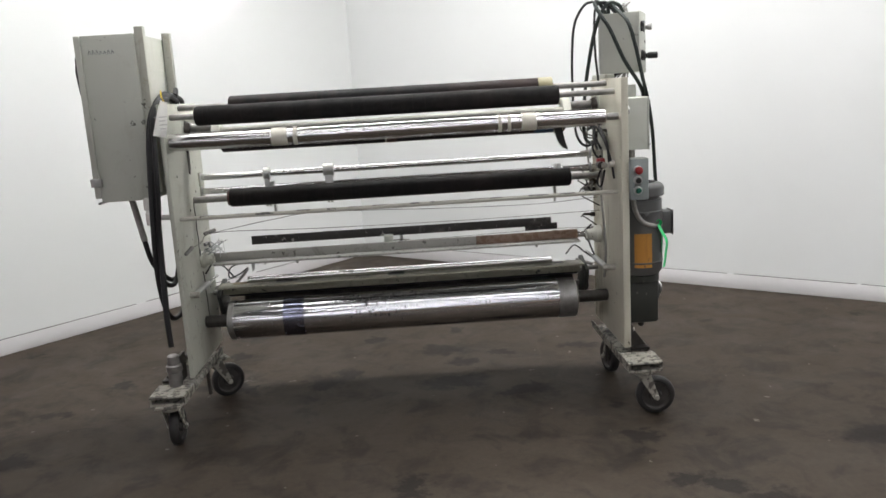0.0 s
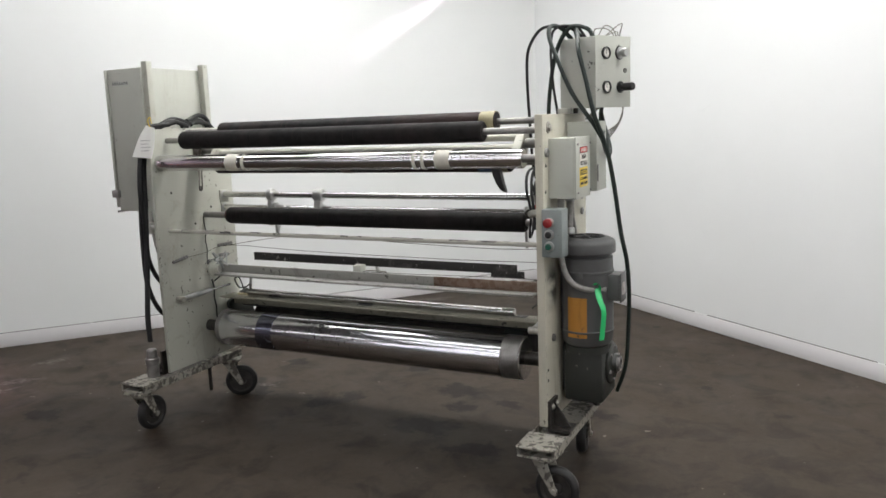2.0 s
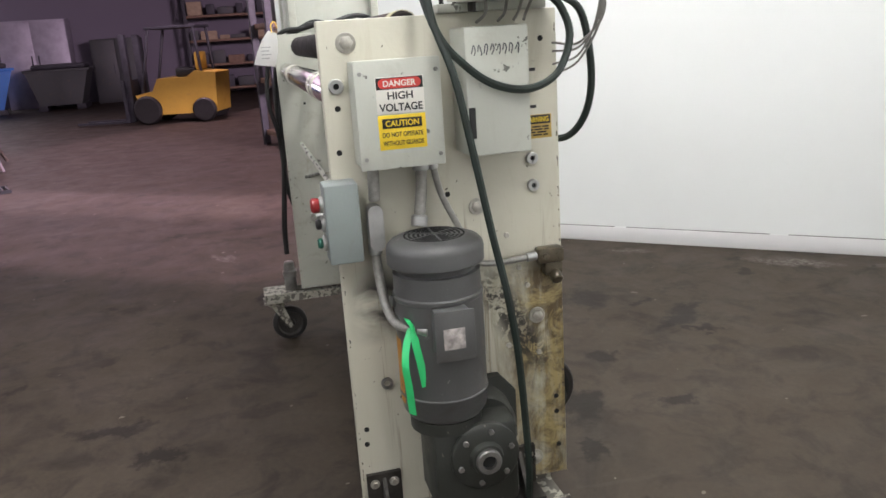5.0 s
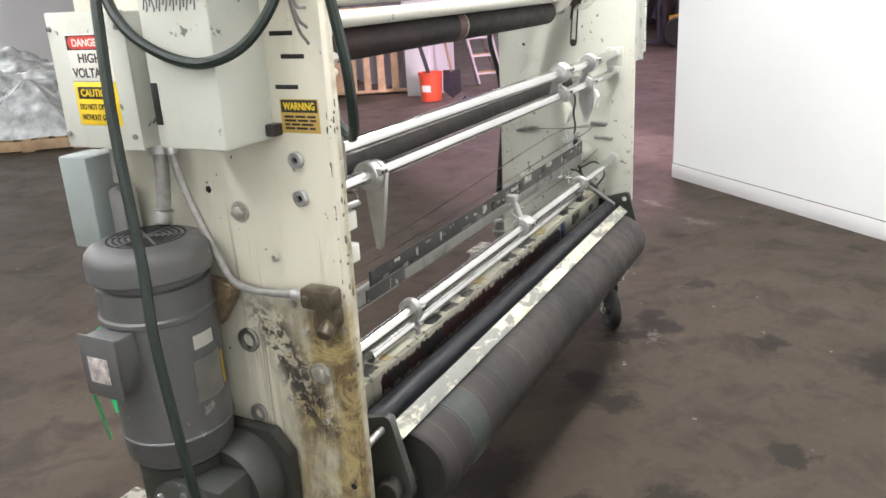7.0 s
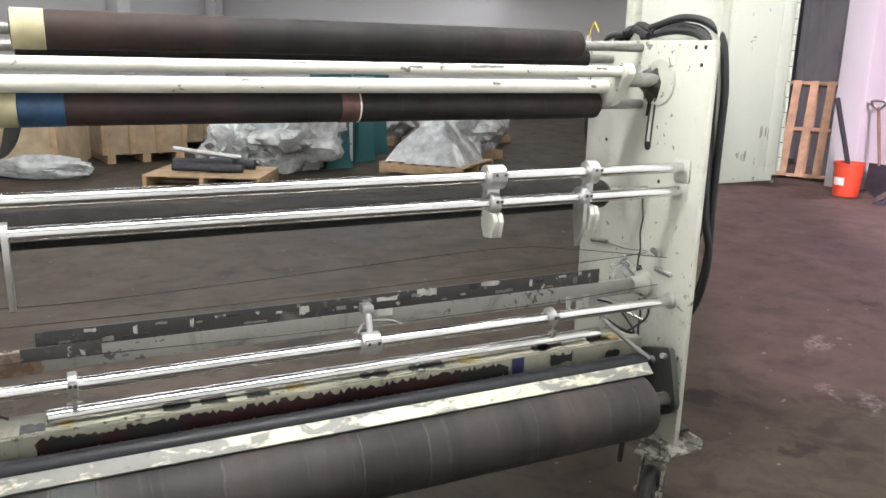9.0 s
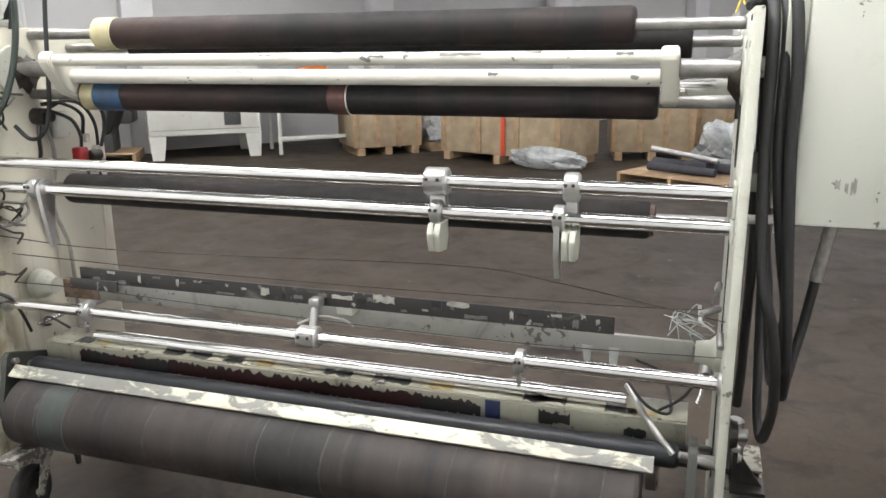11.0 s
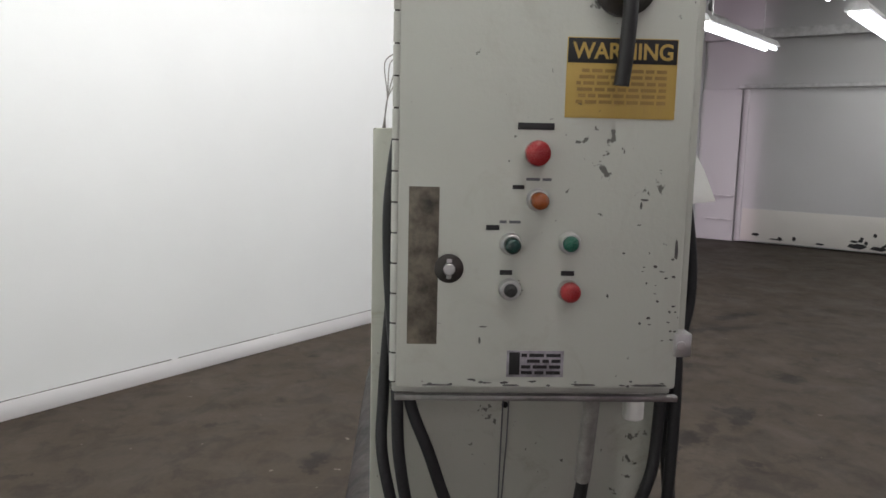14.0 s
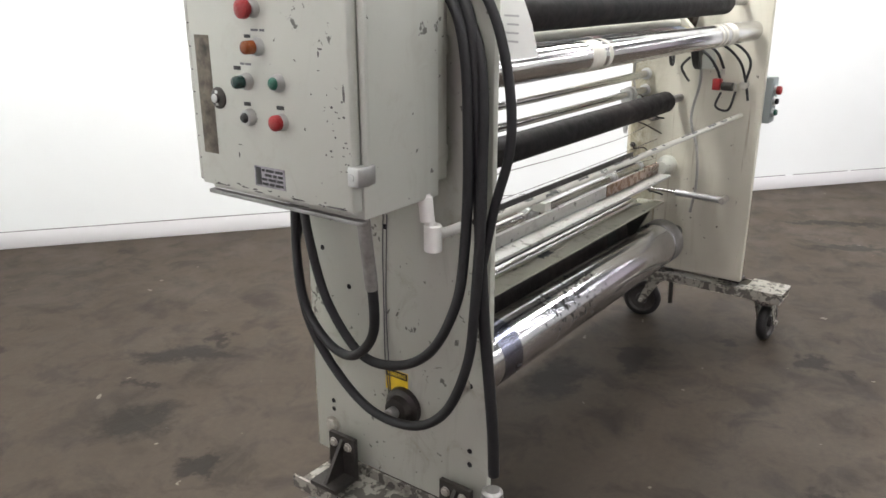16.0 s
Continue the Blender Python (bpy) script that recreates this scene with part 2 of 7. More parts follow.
    relief(nt, b, calc(nt, "ADD", calc(nt, "MULTIPLY", fine, 0.5), mid), 0.25, 0.004)
    return m


def wall_material(name, base, scuff=0.12, rough=0.38):
    m, nt, b, co = material(name)
    n = grain(nt, co, 1.1, 4, 0.6)
    s = grain(nt, stretched(nt, co, 1, 1, 2.5), 6, 6, 0.75, 0.7)
    col = blend(nt, remap(nt, n, 0.3, 0.7), tuple(c * 0.96 for c in base), base)
    col = blend(nt, remap(nt, s, 0.66, 0.8, 0, scuff), col, tuple(c * 0.45 for c in base))
    set_bsdf(nt, b, col, remap(nt, n, 0.3, 0.7, rough - 0.05, rough + 0.1))
    relief(nt, b, grain(nt, co, 45, 3), 0.06, 0.002)
    return m


def oily_plate_material():
    """The motor-side plate: cream paint with a broad yellow-brown oil stain, black tar and runs."""
    m, nt, b, co = material("oily_cream_paint")
    sep = nt.nodes.new("ShaderNodeSeparateXYZ")
    nt.links.new(co, sep.inputs[0])
    y, z = sep.outputs[1], sep.outputs[2]
    outer = remap(nt, sep.outputs[0], 0.812 * U, 0.82 * U)
    base = (0.56, 0.54, 0.45)
    drift = grain(nt, co, 3.2, 4)
    col = blend(nt, remap(nt, drift, 0.3, 0.7, 0, 0.4), base, (0.44, 0.42, 0.34))
    runs = grain(nt, stretched(nt, co, 10, 10, 1.6), 1.2, 5, 0.7, 1.0)
    blot = grain(nt, co, 11, 6, 0.72, 0.8)
    col = blend(nt, remap(nt, runs, 0.56, 0.8, 0, 0.3), col, (0.27, 0.21, 0.11))
    # oil stain: under the limit switch, spreading towards the foot
    yw = calc(nt, "ADD", y, calc(nt, "MULTIPLY", calc(nt, "ADD", calc(nt, "MULTIPLY", blot, 0.6), calc(nt, "MULTIPLY", runs, 0.4)), 0.26))
    side = calc(nt, "MULTIPLY", remap(nt, yw, 0.2, 0.34), remap(nt, z, 0.74 * U, 0.69 * U))
    low = calc(nt, "MULTIPLY", remap(nt, yw, 0.12, 0.3), remap(nt, z, 0.46 * U, 0.36 * U))
    where = calc(nt, "MULTIPLY", calc(nt, "MAXIMUM", side, low), outer)
    stain = calc(nt, "MULTIPLY", where, remap(nt, calc(nt, "ADD", calc(nt, "MULTIPLY", blot, 0.55), calc(nt, "MULTIPLY", runs, 0.45)), 0.36, 0.54, 0.25, 1.0))
    smear = calc(nt, "MULTIPLY", calc(nt, "MULTIPLY", remap(nt, y, -0.03, 0.03), remap(nt, z, 0.72 * U, 0.64 * U)), remap(nt, runs, 0.4, 0.62, 0.1, 0.75))
    col = blend(nt, calc(nt, "MULTIPLY", smear, outer), col, (0.2, 0.165, 0.115))
    col = blend(nt, calc(nt, "MULTIPLY", stain, 0.92), col, blend(nt, remap(nt, grain(nt, co, 15, 6, 0.72, 0.9), 0.42, 0.6), (0.075, 0.045, 0.012), (0.36, 0.28, 0.12)))
    # rust runs below the bolts
    rust = calc(nt, "MULTIPLY", remap(nt, grain(nt, stretched(nt, co, 30, 30, 0.9), 1.0, 4, 0.7, 0.3), 0.6, 0.7), remap(nt, z, 0.86 * U, 0.78 * U))
    col = blend(nt, calc(nt, "MULTIPLY", rust, 0.7), col, (0.13, 0.075, 0.03))
    # olive grease on the inner face, towards the rear edge
    grease = calc(nt, "MULTIPLY", calc(nt, "SUBTRACT", 1.0, outer), calc(nt, "MULTIPLY", remap(nt, y, 0.09, 0.22), remap(nt, calc(nt, "ADD", calc(nt, "MULTIPLY", runs, 0.5), calc(nt, "MULTIPLY", blot, 0.5)), 0.4, 0.58, 0, 0.85)))
    col = blend(nt, grease, col, (0.17, 0.135, 0.06))
    # black tar running down and across
    slant = calc(nt, "ADD", y, calc(nt, "MULTIPLY", z, 0.5))
    tarw = calc(nt, "MULTIPLY", calc(nt, "MULTIPLY", remap(nt, slant, 0.435, 0.475), remap(nt, slant, 0.56, 0.52)),
                calc(nt, "MULTIPLY", remap(nt, z, 0.46 * U, 0.52 * U), remap(nt, z, 0.72 * U, 0.66 * U)))
    tar = calc(nt, "MULTIPLY", calc(nt, "MULTIPLY", tarw, outer), remap(nt, grain(nt, co, 34, 5, 0.72, 1.2), 0.45, 0.52))
    col = blend(nt, calc(nt, "MULTIPLY", tar, 0.95), col, (0.025, 0.022, 0.02))
    # burnt patch behind the motor
    sootw = calc(nt, "MULTIPLY", calc(nt, "MULTIPLY", remap(nt, y, -0.235 * U, -0.19 * U), remap(nt, y, -0.1 * U, -0.14 * U)),
                 calc(nt, "MULTIPLY", remap(nt, z, 0.58 * U, 0.64 * U), remap(nt, z, 0.76 * U, 0.7 * U)))
    col = blend(nt, calc(nt, "MULTIPLY", calc(nt, "MULTIPLY", sootw, outer), remap(nt, grain(nt, co, 9, 4, 0.6, 0.5), 0.3, 0.5, 0, 0.95)), col, (0.03, 0.028, 0.026))
    chip = remap(nt, grain(nt, co, 42, 3, 0.6, 0.3), 0.7, 0.73)
    col = blend(nt, chip, col, (0.07, 0.06, 0.05))
    set_bsdf(nt, b, col, calc(nt, "SUBTRACT", remap(nt, blot, 0.3, 0.7, 0.42, 0.66), calc(nt, "MULTIPLY", stain, 0.2)))
    relief(nt, b, calc(nt, "SUBTRACT", blot, calc(nt, "MULTIPLY", tar, 0.8)), 0.3, 0.003)
    return m


def peeled_material():
    """White paint flaking off a grey bar in long patches."""
    m, nt, b, co = material("peeled_white_bar")
    patch = grain(nt, stretched(nt, co, 1, 2.2, 2.2), 9, 7, 0.68, 0.5)
    big = grain(nt, stretched(nt, co, 1, 0.3, 0.3), 2.6, 2)
    bare = remap(nt, calc(nt, "ADD", calc(nt, "MULTIPLY", patch, 0.7), calc(nt, "MULTIPLY", big, 0.32)), 0.485, 0.535)
    speck = remap(nt, grain(nt, co, 46, 4, 0.7, 0.4), 0.62, 0.7, 0, 0.8)
    col = blend(nt, remap(nt, grain(nt, co, 24, 4), 0.35, 0.7, 0, 0.5), (0.46, 0.445, 0.355), (0.33, 0.305, 0.23))
    col = blend(nt, calc(nt, "MULTIPLY", bare, 0.9), col, (0.12, 0.122, 0.118))
    col = blend(nt, speck, col, (0.07, 0.065, 0.055))
    set_bsdf(nt, b, col, remap(nt, patch, 0.3, 0.7, 0.35, 0.6))
    relief(nt, b, calc(nt, "SUBTRACT", 1.0, bare), 0.4, 0.001)
    return m


def lit(name, colour, strength):
    m, nt, b, co = material(name)
    set_bsdf(nt, b, (0.8, 0.8, 0.8), 0.4)
    b.inputs["Emission Color"].default_value = (*colour, 1)
    b.inputs["Emission Strength"].default_value = strength
    return m


M = {}
M["floor"] = floor_material()
M["white_wall"] = wall_material("white_wall_paint", (0.735, 0.745, 0.74))
M["skirting"] = wall_material("scuffed_white_skirting", (0.66, 0.645, 0.65), 0.7, 0.5)
# dark grey that paints the gap shadow on top of the skirting
M["seam"] = flat("gap_shadow_grey", (0.14, 0.135, 0.13), 0.8)
M["hall_wall"] = wall_material("grey_white_hall_paint", (0.5, 0.5, 0.5), 0.35, 0.6)
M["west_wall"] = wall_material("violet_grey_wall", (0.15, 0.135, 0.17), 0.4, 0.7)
M["ceiling"] = wall_material("dark_roof_deck", (0.2, 0.2, 0.2), 0.2, 0.8)
M["truss"] = plain("white_truss_paint", (0.55, 0.55, 0.55), 0.6)
M["cream"] = painted("cream_machine_paint", (0.455, 0.46, 0.4), wear=1.0, dirty=0.5)
M["cream_clean"] = painted("cream_cabinet_paint", (0.515, 0.525, 0.47), wear=0.5, dirty=0.2)
M["plate_r"] = oily_plate_material()
M["white_tube"] = painted("white_tube_paint", (0.53, 0.52, 0.46), chips=(0.04, 0.04, 0.035), wear=0.9, dirty=0.15)
M["peeled"] = peeled_material()
M["foot"] = painted("flaking_foot_paint", (0.33, 0.315, 0.27), dirt=(0.06, 0.052, 0.045), chips=(0.045, 0.038, 0.033), wear=4.0, dirty=1.0, rough=0.6)
M["chrome"] = chrome("worn_chrome")
M["chrome_low"] = chrome("scratched_chrome_drum", (0.72, 0.72, 0.75), 0.13, 0.3, 9)
M["steel"] = chrome("polished_rod_steel", (0.66, 0.65, 0.64), 0.13, 0.35, 14)
M["dull_steel"] = plain("dull_steel", (0.32, 0.31, 0.3), 0.45, 0.9, 0.35, 18)
M["dark_steel"] = plain("oily_dark_steel", (0.06, 0.055, 0.05), 0.42, 0.6, 0.4, 20)
M["alu"] = plain("cast_aluminium", (0.5, 0.5, 0.49), 0.4, 0.85, 0.2, 20)
M["rubber_top"] = rubber("black_brown_rubber", (0.009, 0.0085, 0.009), (0.036, 0.02, 0.0175), 0.85, 2.6, 0.6)
M["rubber_mid"] = rubber("black_rubber", (0.006, 0.0055, 0.0055), (0.02, 0.014, 0.013), 0.55, 4.0, 0.7)
M["rubber_big"] = rubber("grey_worn_rubber", (0.017, 0.0155, 0.0155), (0.052, 0.041, 0.037), 0.8, 4.5, 0.56)
M["green_grey_rubber"] = rubber("green_grey_rubber", (0.028, 0.033, 0.031), (0.05, 0.055, 0.052), 0.6, 6, 0.5)
M["chalk"] = plain("chalky_scrape", (0.05, 0.046, 0.043), 0.8, 0, 0.5, 30)
M["black_roller"] = rubber("smooth_black_rubber", (0.012, 0.013, 0.016), (0.03, 0.03, 0.034), 0.4, 5, 0.35)
M["tape_white"] = plain("white_masking_tape", (0.68, 0.66, 0.58), 0.6, 0, 0.12, 30)
M["scrap_white"] = plain("dirty_white_tape_scrap", (0.42, 0.41, 0.37), 0.55, 0, 0.4, 40)
M["scrap_grey"] = plain("grey_tape_scrap", (0.16, 0.15, 0.14), 0.5, 0, 0.4, 40)
M["tape_cream"] = plain("cream_tape", (0.4, 0.36, 0.22), 0.5, 0, 0.3, 14)
M["tape_blue"] = plain("blue_tape", (0.016, 0.055, 0.125), 0.4, 0, 0.75, 16)
M["smear_blue"] = chrome("blue_smeared_chrome", (0.26, 0.27, 0.35), 0.18, 0.5, 60)
M["tape_red"] = plain("red_brown_band", (0.075, 0.03, 0.024), 0.55, 0, 0.6, 22)
M["tape_brown"] = plain("brown_packing_tape", (0.2, 0.135, 0.098), 0.28, 0, 0.3, 5)
M["tape_black"] = painted("black_taped_blade", (0.026, 0.024, 0.023), dirt=(0.15, 0.14, 0.13), chips=(0.4, 0.39, 0.36), wear=1.5, dirty=0.8, rough=0.4)
M["tape_yellow"] = plain("old_yellow_tape", (0.24, 0.185, 0.08), 0.5, 0, 0.4, 40)
M["grey_bar"] = painted("grey_taped_bar", (0.29, 0.285, 0.265), dirt=(0.07, 0.065, 0.06), wear=1.8, dirty=0.9)
M["splashed"] = painted("ink_splashed_bar", (0.26, 0.25, 0.2), dirt=(0.04, 0.035, 0.03), chips=(0.02, 0.02, 0.02), wear=1.2, dirty=1.0, rough=0.5)
M["ink_blue"] = plain("dark_blue_ink_rag", (0.012, 0.022, 0.085), 0.45, 0, 0.4, 30)
M["dark_red"] = plain("dried_red_ink", (0.028, 0.008, 0.008), 0.4, 0, 0.6, 10)
M["motor_grey"] = painted("grey_motor_enamel", (0.085, 0.085, 0.085), dirt=(0.05, 0.042, 0.034), chips=(0.26, 0.25, 0.23), wear=0.45, dirty=0.7, rough=0.32)
M["gear_green"] = painted("dark_green_gearbox", (0.027, 0.029, 0.025), dirt=(0.03, 0.026, 0.02), chips=(0.14, 0.13, 0.11), wear=0.5, dirty=0.7, rough=0.38)
M["box_grey"] = painted("grey_green_box_enamel", (0.24, 0.27, 0.265), wear=0.3, dirty=0.25)
M["cable"] = plain("black_cable_jacket", (0.011, 0.011, 0.012), 0.55, 0, 0.3, 30)
M["cable_green"] = plain("dark_green_cable", (0.01, 0.019, 0.015), 0.5, 0, 0.3, 30)
M["braid"] = plain("grey_conduit", (0.32, 0.31, 0.29), 0.5, 0.3, 0.3, 60)
M["wire"] = plain("thin_brown_wire", (0.04, 0.028, 0.022), 0.5, 0.2)
M["wire_grey"] = plain("thin_grey_wire", (0.22, 0.21, 0.19), 0.5, 0.1)
M["bolt"] = plain("zinc_bolt", (0.5, 0.48, 0.43), 0.4, 0.7, 0.35, 40)
M["oily_black"] = plain("brown_black_grease", (0.028, 0.02, 0.014), 0.35, 0.1, 0.5, 40)
M["tan_slab"] = plain("tan_slab_brown", (0.2, 0.145, 0.085), 0.7, 0, 0.7, 30)
M["oily_brown"] = plain("oily_brown_casting", (0.1, 0.082, 0.055), 0.35, 0.4, 0.5, 24)
# near black for solid pieces that imitate the shade inside holes and slots
M["hole"] = flat("hole_shade", (0.01, 0.01, 0.01), 0.9)
M["red"] = plain("red_button_plastic", (0.3, 0.02, 0.022), 0.3, 0, 0.15, 60, 0.03)
M["orange_lens"] = plain("amber_lens", (0.24, 0.06, 0.014), 0.22, 0, 0.2, 50, 0.03)
M["green_btn"] = plain("dark_green_button", (0.012, 0.1, 0.065), 0.3, 0, 0.2, 50, 0.03)
M["dark_green_btn"] = plain("blackish_green_lens", (0.01, 0.035, 0.03), 0.2, 0, 0.2, 50, 0.03)
M["black"] = plain("black_plastic", (0.015, 0.015, 0.015), 0.4, 0, 0.3, 40, 0.05)
M["white_plastic"] = plain("white_plastic", (0.75, 0.74, 0.7), 0.4, 0, 0.08)
M["sign_white"] = plain("white_sign_face", (0.78, 0.76, 0.7), 0.4, 0, 0.08, 30)
M["sign_yellow"] = plain("yellow_sign_face", (0.78, 0.55, 0.03), 0.4, 0, 0.12, 30)
M["sign_gold"] = painted("faded_gold_sign", (0.5, 0.34, 0.09), dirt=(0.3, 0.2, 0.1), wear=0.4, dirty=0.5)
M["faded_print"] = plain("faded_brown_print", (0.32, 0.2, 0.055), 0.5, 0, 0.3)
M["motor_plate"] = painted("orange_motor_plate", (0.42, 0.19, 0.03), dirt=(0.12, 0.06, 0.02), wear=0.8, dirty=0.6)
M["sign_red"] = plain("red_sign_face", (0.6, 0.05, 0.04), 0.4, 0, 0.1)
M["sign_black"] = plain("black_sign_print", (0.012, 0.012, 0.012), 0.5, 0, 0.2)
M["rating_grey"] = plain("scratched_plate", (0.36, 0.34, 0.37), 0.45, 0.3, 0.6, 40)
M["worn_label"] = plain("worn_label", (0.5, 0.45, 0.43), 0.6, 0, 0.8, 40)
M["paper"] = plain("white_paper_tag", (0.84, 0.84, 0.82), 0.7, 0, 0.06)
M["ribbon"] = plain("fluorescent_green_ribbon", (0.04, 0.62, 0.2), 0.4, 0, 0.15)
M["caster_rubber"] = plain("grey_black_caster_tyre", (0.016, 0.015, 0.015), 0.55, 0, 0.4, 25)
M["caster_rim"] = plain("grey_caster_rim", (0.06, 0.055, 0.052), 0.5, 0.4, 0.4, 25)
M["grime_tape"] = plain("torn_adhesive_residue", (0.17, 0.145, 0.11), 0.7, 0, 0.85, 26, 0.4)
M["grey_scuff"] = plain("rubbed_grey_scuff", (0.3, 0.29, 0.26), 0.6, 0.1, 0.45, 40)
M["chip"] = plain("bare_grey_steel_chip", (0.12, 0.115, 0.11), 0.5, 0.3, 0.5, 40)
M["faint_ink"] = flat("faint_grey_ink", (0.5, 0.49, 0.5), 0.7)
M["pencil"] = flat("marker_pen_line", (0.12, 0.12, 0.13), 0.7)
# hall things
M["pallet"] = plain("bare_pallet_wood", (0.42, 0.29, 0.17), 0.75, 0, 0.35, 9)
M["crate"] = plain("crate_plywood", (0.4, 0.31, 0.2), 0.7, 0, 0.3, 6)
M["old_wood"] = plain("dark_ladder_wood", (0.22, 0.14, 0.09), 0.7, 0, 0.3, 12)
M["dark_wood"] = plain("dark_ladder_wood", (0.09, 0.06, 0.045), 0.6, 0, 0.5)
M["ochre_ladder"] = plain("ochre_fibreglass", (0.3, 0.19, 0.07), 0.5, 0, 0.4)
M["ladder"] = plain("pale_ladder_aluminium", (0.55, 0.5, 0.52), 0.4, 0.5, 0.2)
M["wrap"] = plain("crumpled_clear_film", (0.5, 0.52, 0.51), 0.18, 0.1, 0.5, 7, 0.8)
M["teal"] = painted("teal_machine_paint", (0.03, 0.13, 0.14), wear=0.5, dirty=0.4)
M["machine_white"] = painted("white_bench_machine", (0.66, 0.66, 0.6), wear=0.4, dirty=0.2)
M["machine_dark"] = painted("dark_green_grinder", (0.05, 0.055, 0.055), wear=0.4, dirty=0.4)
M["orange"] = plain("orange_hopper_paint", (0.72, 0.19, 0.02), 0.45, 0, 0.15)
M["red_bucket"] = plain("red_orange_bucket", (0.62, 0.08, 0.035), 0.4, 0, 0.12)
M["blue_bin"] = painted("blue_tipper_bin", (0.014, 0.16, 0.52), wear=0.6, dirty=0.25)
M["forklift"] = painted("yellow_forklift_paint", (0.55, 0.34, 0.05), wear=0.5, dirty=0.4)
M["shutter"] = plain("grey_shutter_steel", (0.42, 0.4, 0.46), 0.5, 0.3, 0.2, 4)
M["dark_clutter"] = plain("dark_clutter", (0.04, 0.04, 0.05), 0.6, 0.1, 0.4)
M["column"] = wall_material("lavender_white_column", (0.6, 0.6, 0.61), 0.25, 0.5)
M["hall_door"] = wall_material("off_white_door_paint", (0.56, 0.56, 0.56), 0.35, 0.55)
M["hall_door_low"] = wall_material("scuffed_cream_panel", (0.6, 0.58, 0.54), 0.6, 0.55)
M["curtain"] = plain("grey_tarpaulin", (0.38, 0.37, 0.4), 0.6, 0, 0.2, 3)
M["tube_on"] = lit("lit_fluorescent_tube", (0.95, 0.95, 1.0), 14.0)
M["daylight"] = lit("daylight_backdrop", (1.0, 0.8, 0.97), 3.2)
M["door_gap"] = lit("daylight_gap", (0.75, 0.7, 1.0), 9.0)

# ---- building blocks ----


def box(bm, x0, x1, y0, y1, z0, z1, bev=0.0, m=None):
    made = bmesh.ops.create_cube(bm, size=1.0)["verts"]
    t = Matrix.Translation(((x0 + x1) / 2, (y0 + y1) / 2, (z0 + z1) / 2)) @ Matrix.Diagonal((abs(x1 - x0), abs(y1 - y0), abs(z1 - z0), 1))
    bmesh.ops.transform(bm, matrix=t, verts=made)
    if bev:
        edges = list({e for v in made for e in v.link_edges})
        out = bmesh.ops.bevel(bm, geom=edges, offset=bev, segments=2, profile=0.5, affect="EDGES")
        made = list({v for f in out["faces"] for v in f.verts} | {v for v in made if v.is_valid})
    if m is not None:
        bmesh.ops.transform(bm, matrix=m, verts=[v for v in made if v.is_valid])
    return made


def frame_of(axis):
    a = Vector(axis).normalized()
    s = Vector((0, 0, 1)) if abs(a.z) < 0.9 else Vector((1, 0, 0))
    u = a.cross(s).normalized()
    return a, u, a.cross(u)


def lathe(bm, at, axis, profile, seg=28, closed=True):
    """Turns (distance along the axis, radius) pairs round the axis."""
    at = Vector(at)
    a, u, w = frame_of(axis)
    rings = []
    for s, r in profile:
        rings.append([bm.verts.new(at + a * s + (u * math.cos(k * math.tau / seg) + w * math.sin(k * math.tau / seg)) * r) for k in range(seg)])
    for p, q in zip(rings, rings[1:]):
        for k in range(seg):
            bm.faces.new((p[k], p[(k + 1) % seg], q[(k + 1) % seg], q[k]))
    if closed:
        bm.faces.new(list(reversed(rings[0])))
        bm.faces.new(rings[-1])
    return rings


def rod(bm, p, q, r, seg=20, chamfer=0.0):
    p, q = Vector(p), Vector(q)
    n = (q - p).length
    c = chamfer or min(r * 0.15, n * 0.2)
    lathe(bm, p, q - p, [(0, r - c), (c, r), (n - c, r), (n, r - c)], seg)


def ring(bm, at, axis, r_out, r_in, width, seg=24):
    h = width / 2
    c = (r_out - r_in) * 0.2
    rings = lathe(bm, at, axis, [(-h, r_in), (-h, r_out - c), (-h + c, r_out), (h - c, r_out), (h, r_out - c), (h, r_in)], seg, closed=False)
    for k in range(seg):
        bm.faces.new((rings[-1][k], rings[-1][(k + 1) % seg], rings[0][(k + 1) % seg], rings[0][k]))


def smooth_line(pts, n=8):
    pts = [Vector(p) for p in pts]
    ext = [pts[0] * 2 - pts[1]] + pts + [pts[-1] * 2 - pts[-2]]
    out = []
    for i in range(1, len(ext) - 2):
        a, b, c, d = ext[i - 1:i + 3]
        for k in range(n):
            t = k / n
            out.append(0.5 * (2 * b + (c - a) * t + (2 * a - 5 * b + 4 * c - d) * t * t + (3 * b - a - 3 * c + d) * t ** 3))
    return out + [pts[-1]]


def sweep(bm, pts, r, seg=8, n=8, flat_to=None):
    """A tube along a smooth line; flat_to squeezes it into a strap of that half thickness."""
    line = smooth_line(pts, n)
    rings = []
    u = None
    for i, p in enumerate(line):
        d = (line[min(i + 1, len(line) - 1)] - line[max(i - 1, 0)]).normalized()
        if u is None:
            u = frame_of(d)[1]
        u = (u - d * u.dot(d)).normalized()
        w = d.cross(u)
        h = flat_to if flat_to else r
        rings.append([bm.verts.new(p + u * math.cos(k * math.tau / seg) * r + w * math.sin(k * math.tau / seg) * h) for k in range(seg)])
    for a, b in zip(rings, rings[1:]):
        for k in range(seg):
            bm.faces.new((a[k], a[(k + 1) % seg], b[(k + 1) % seg], b[k]))
    bm.faces.new(list(reversed(rings[0])))
    bm.faces.new(rings[-1])


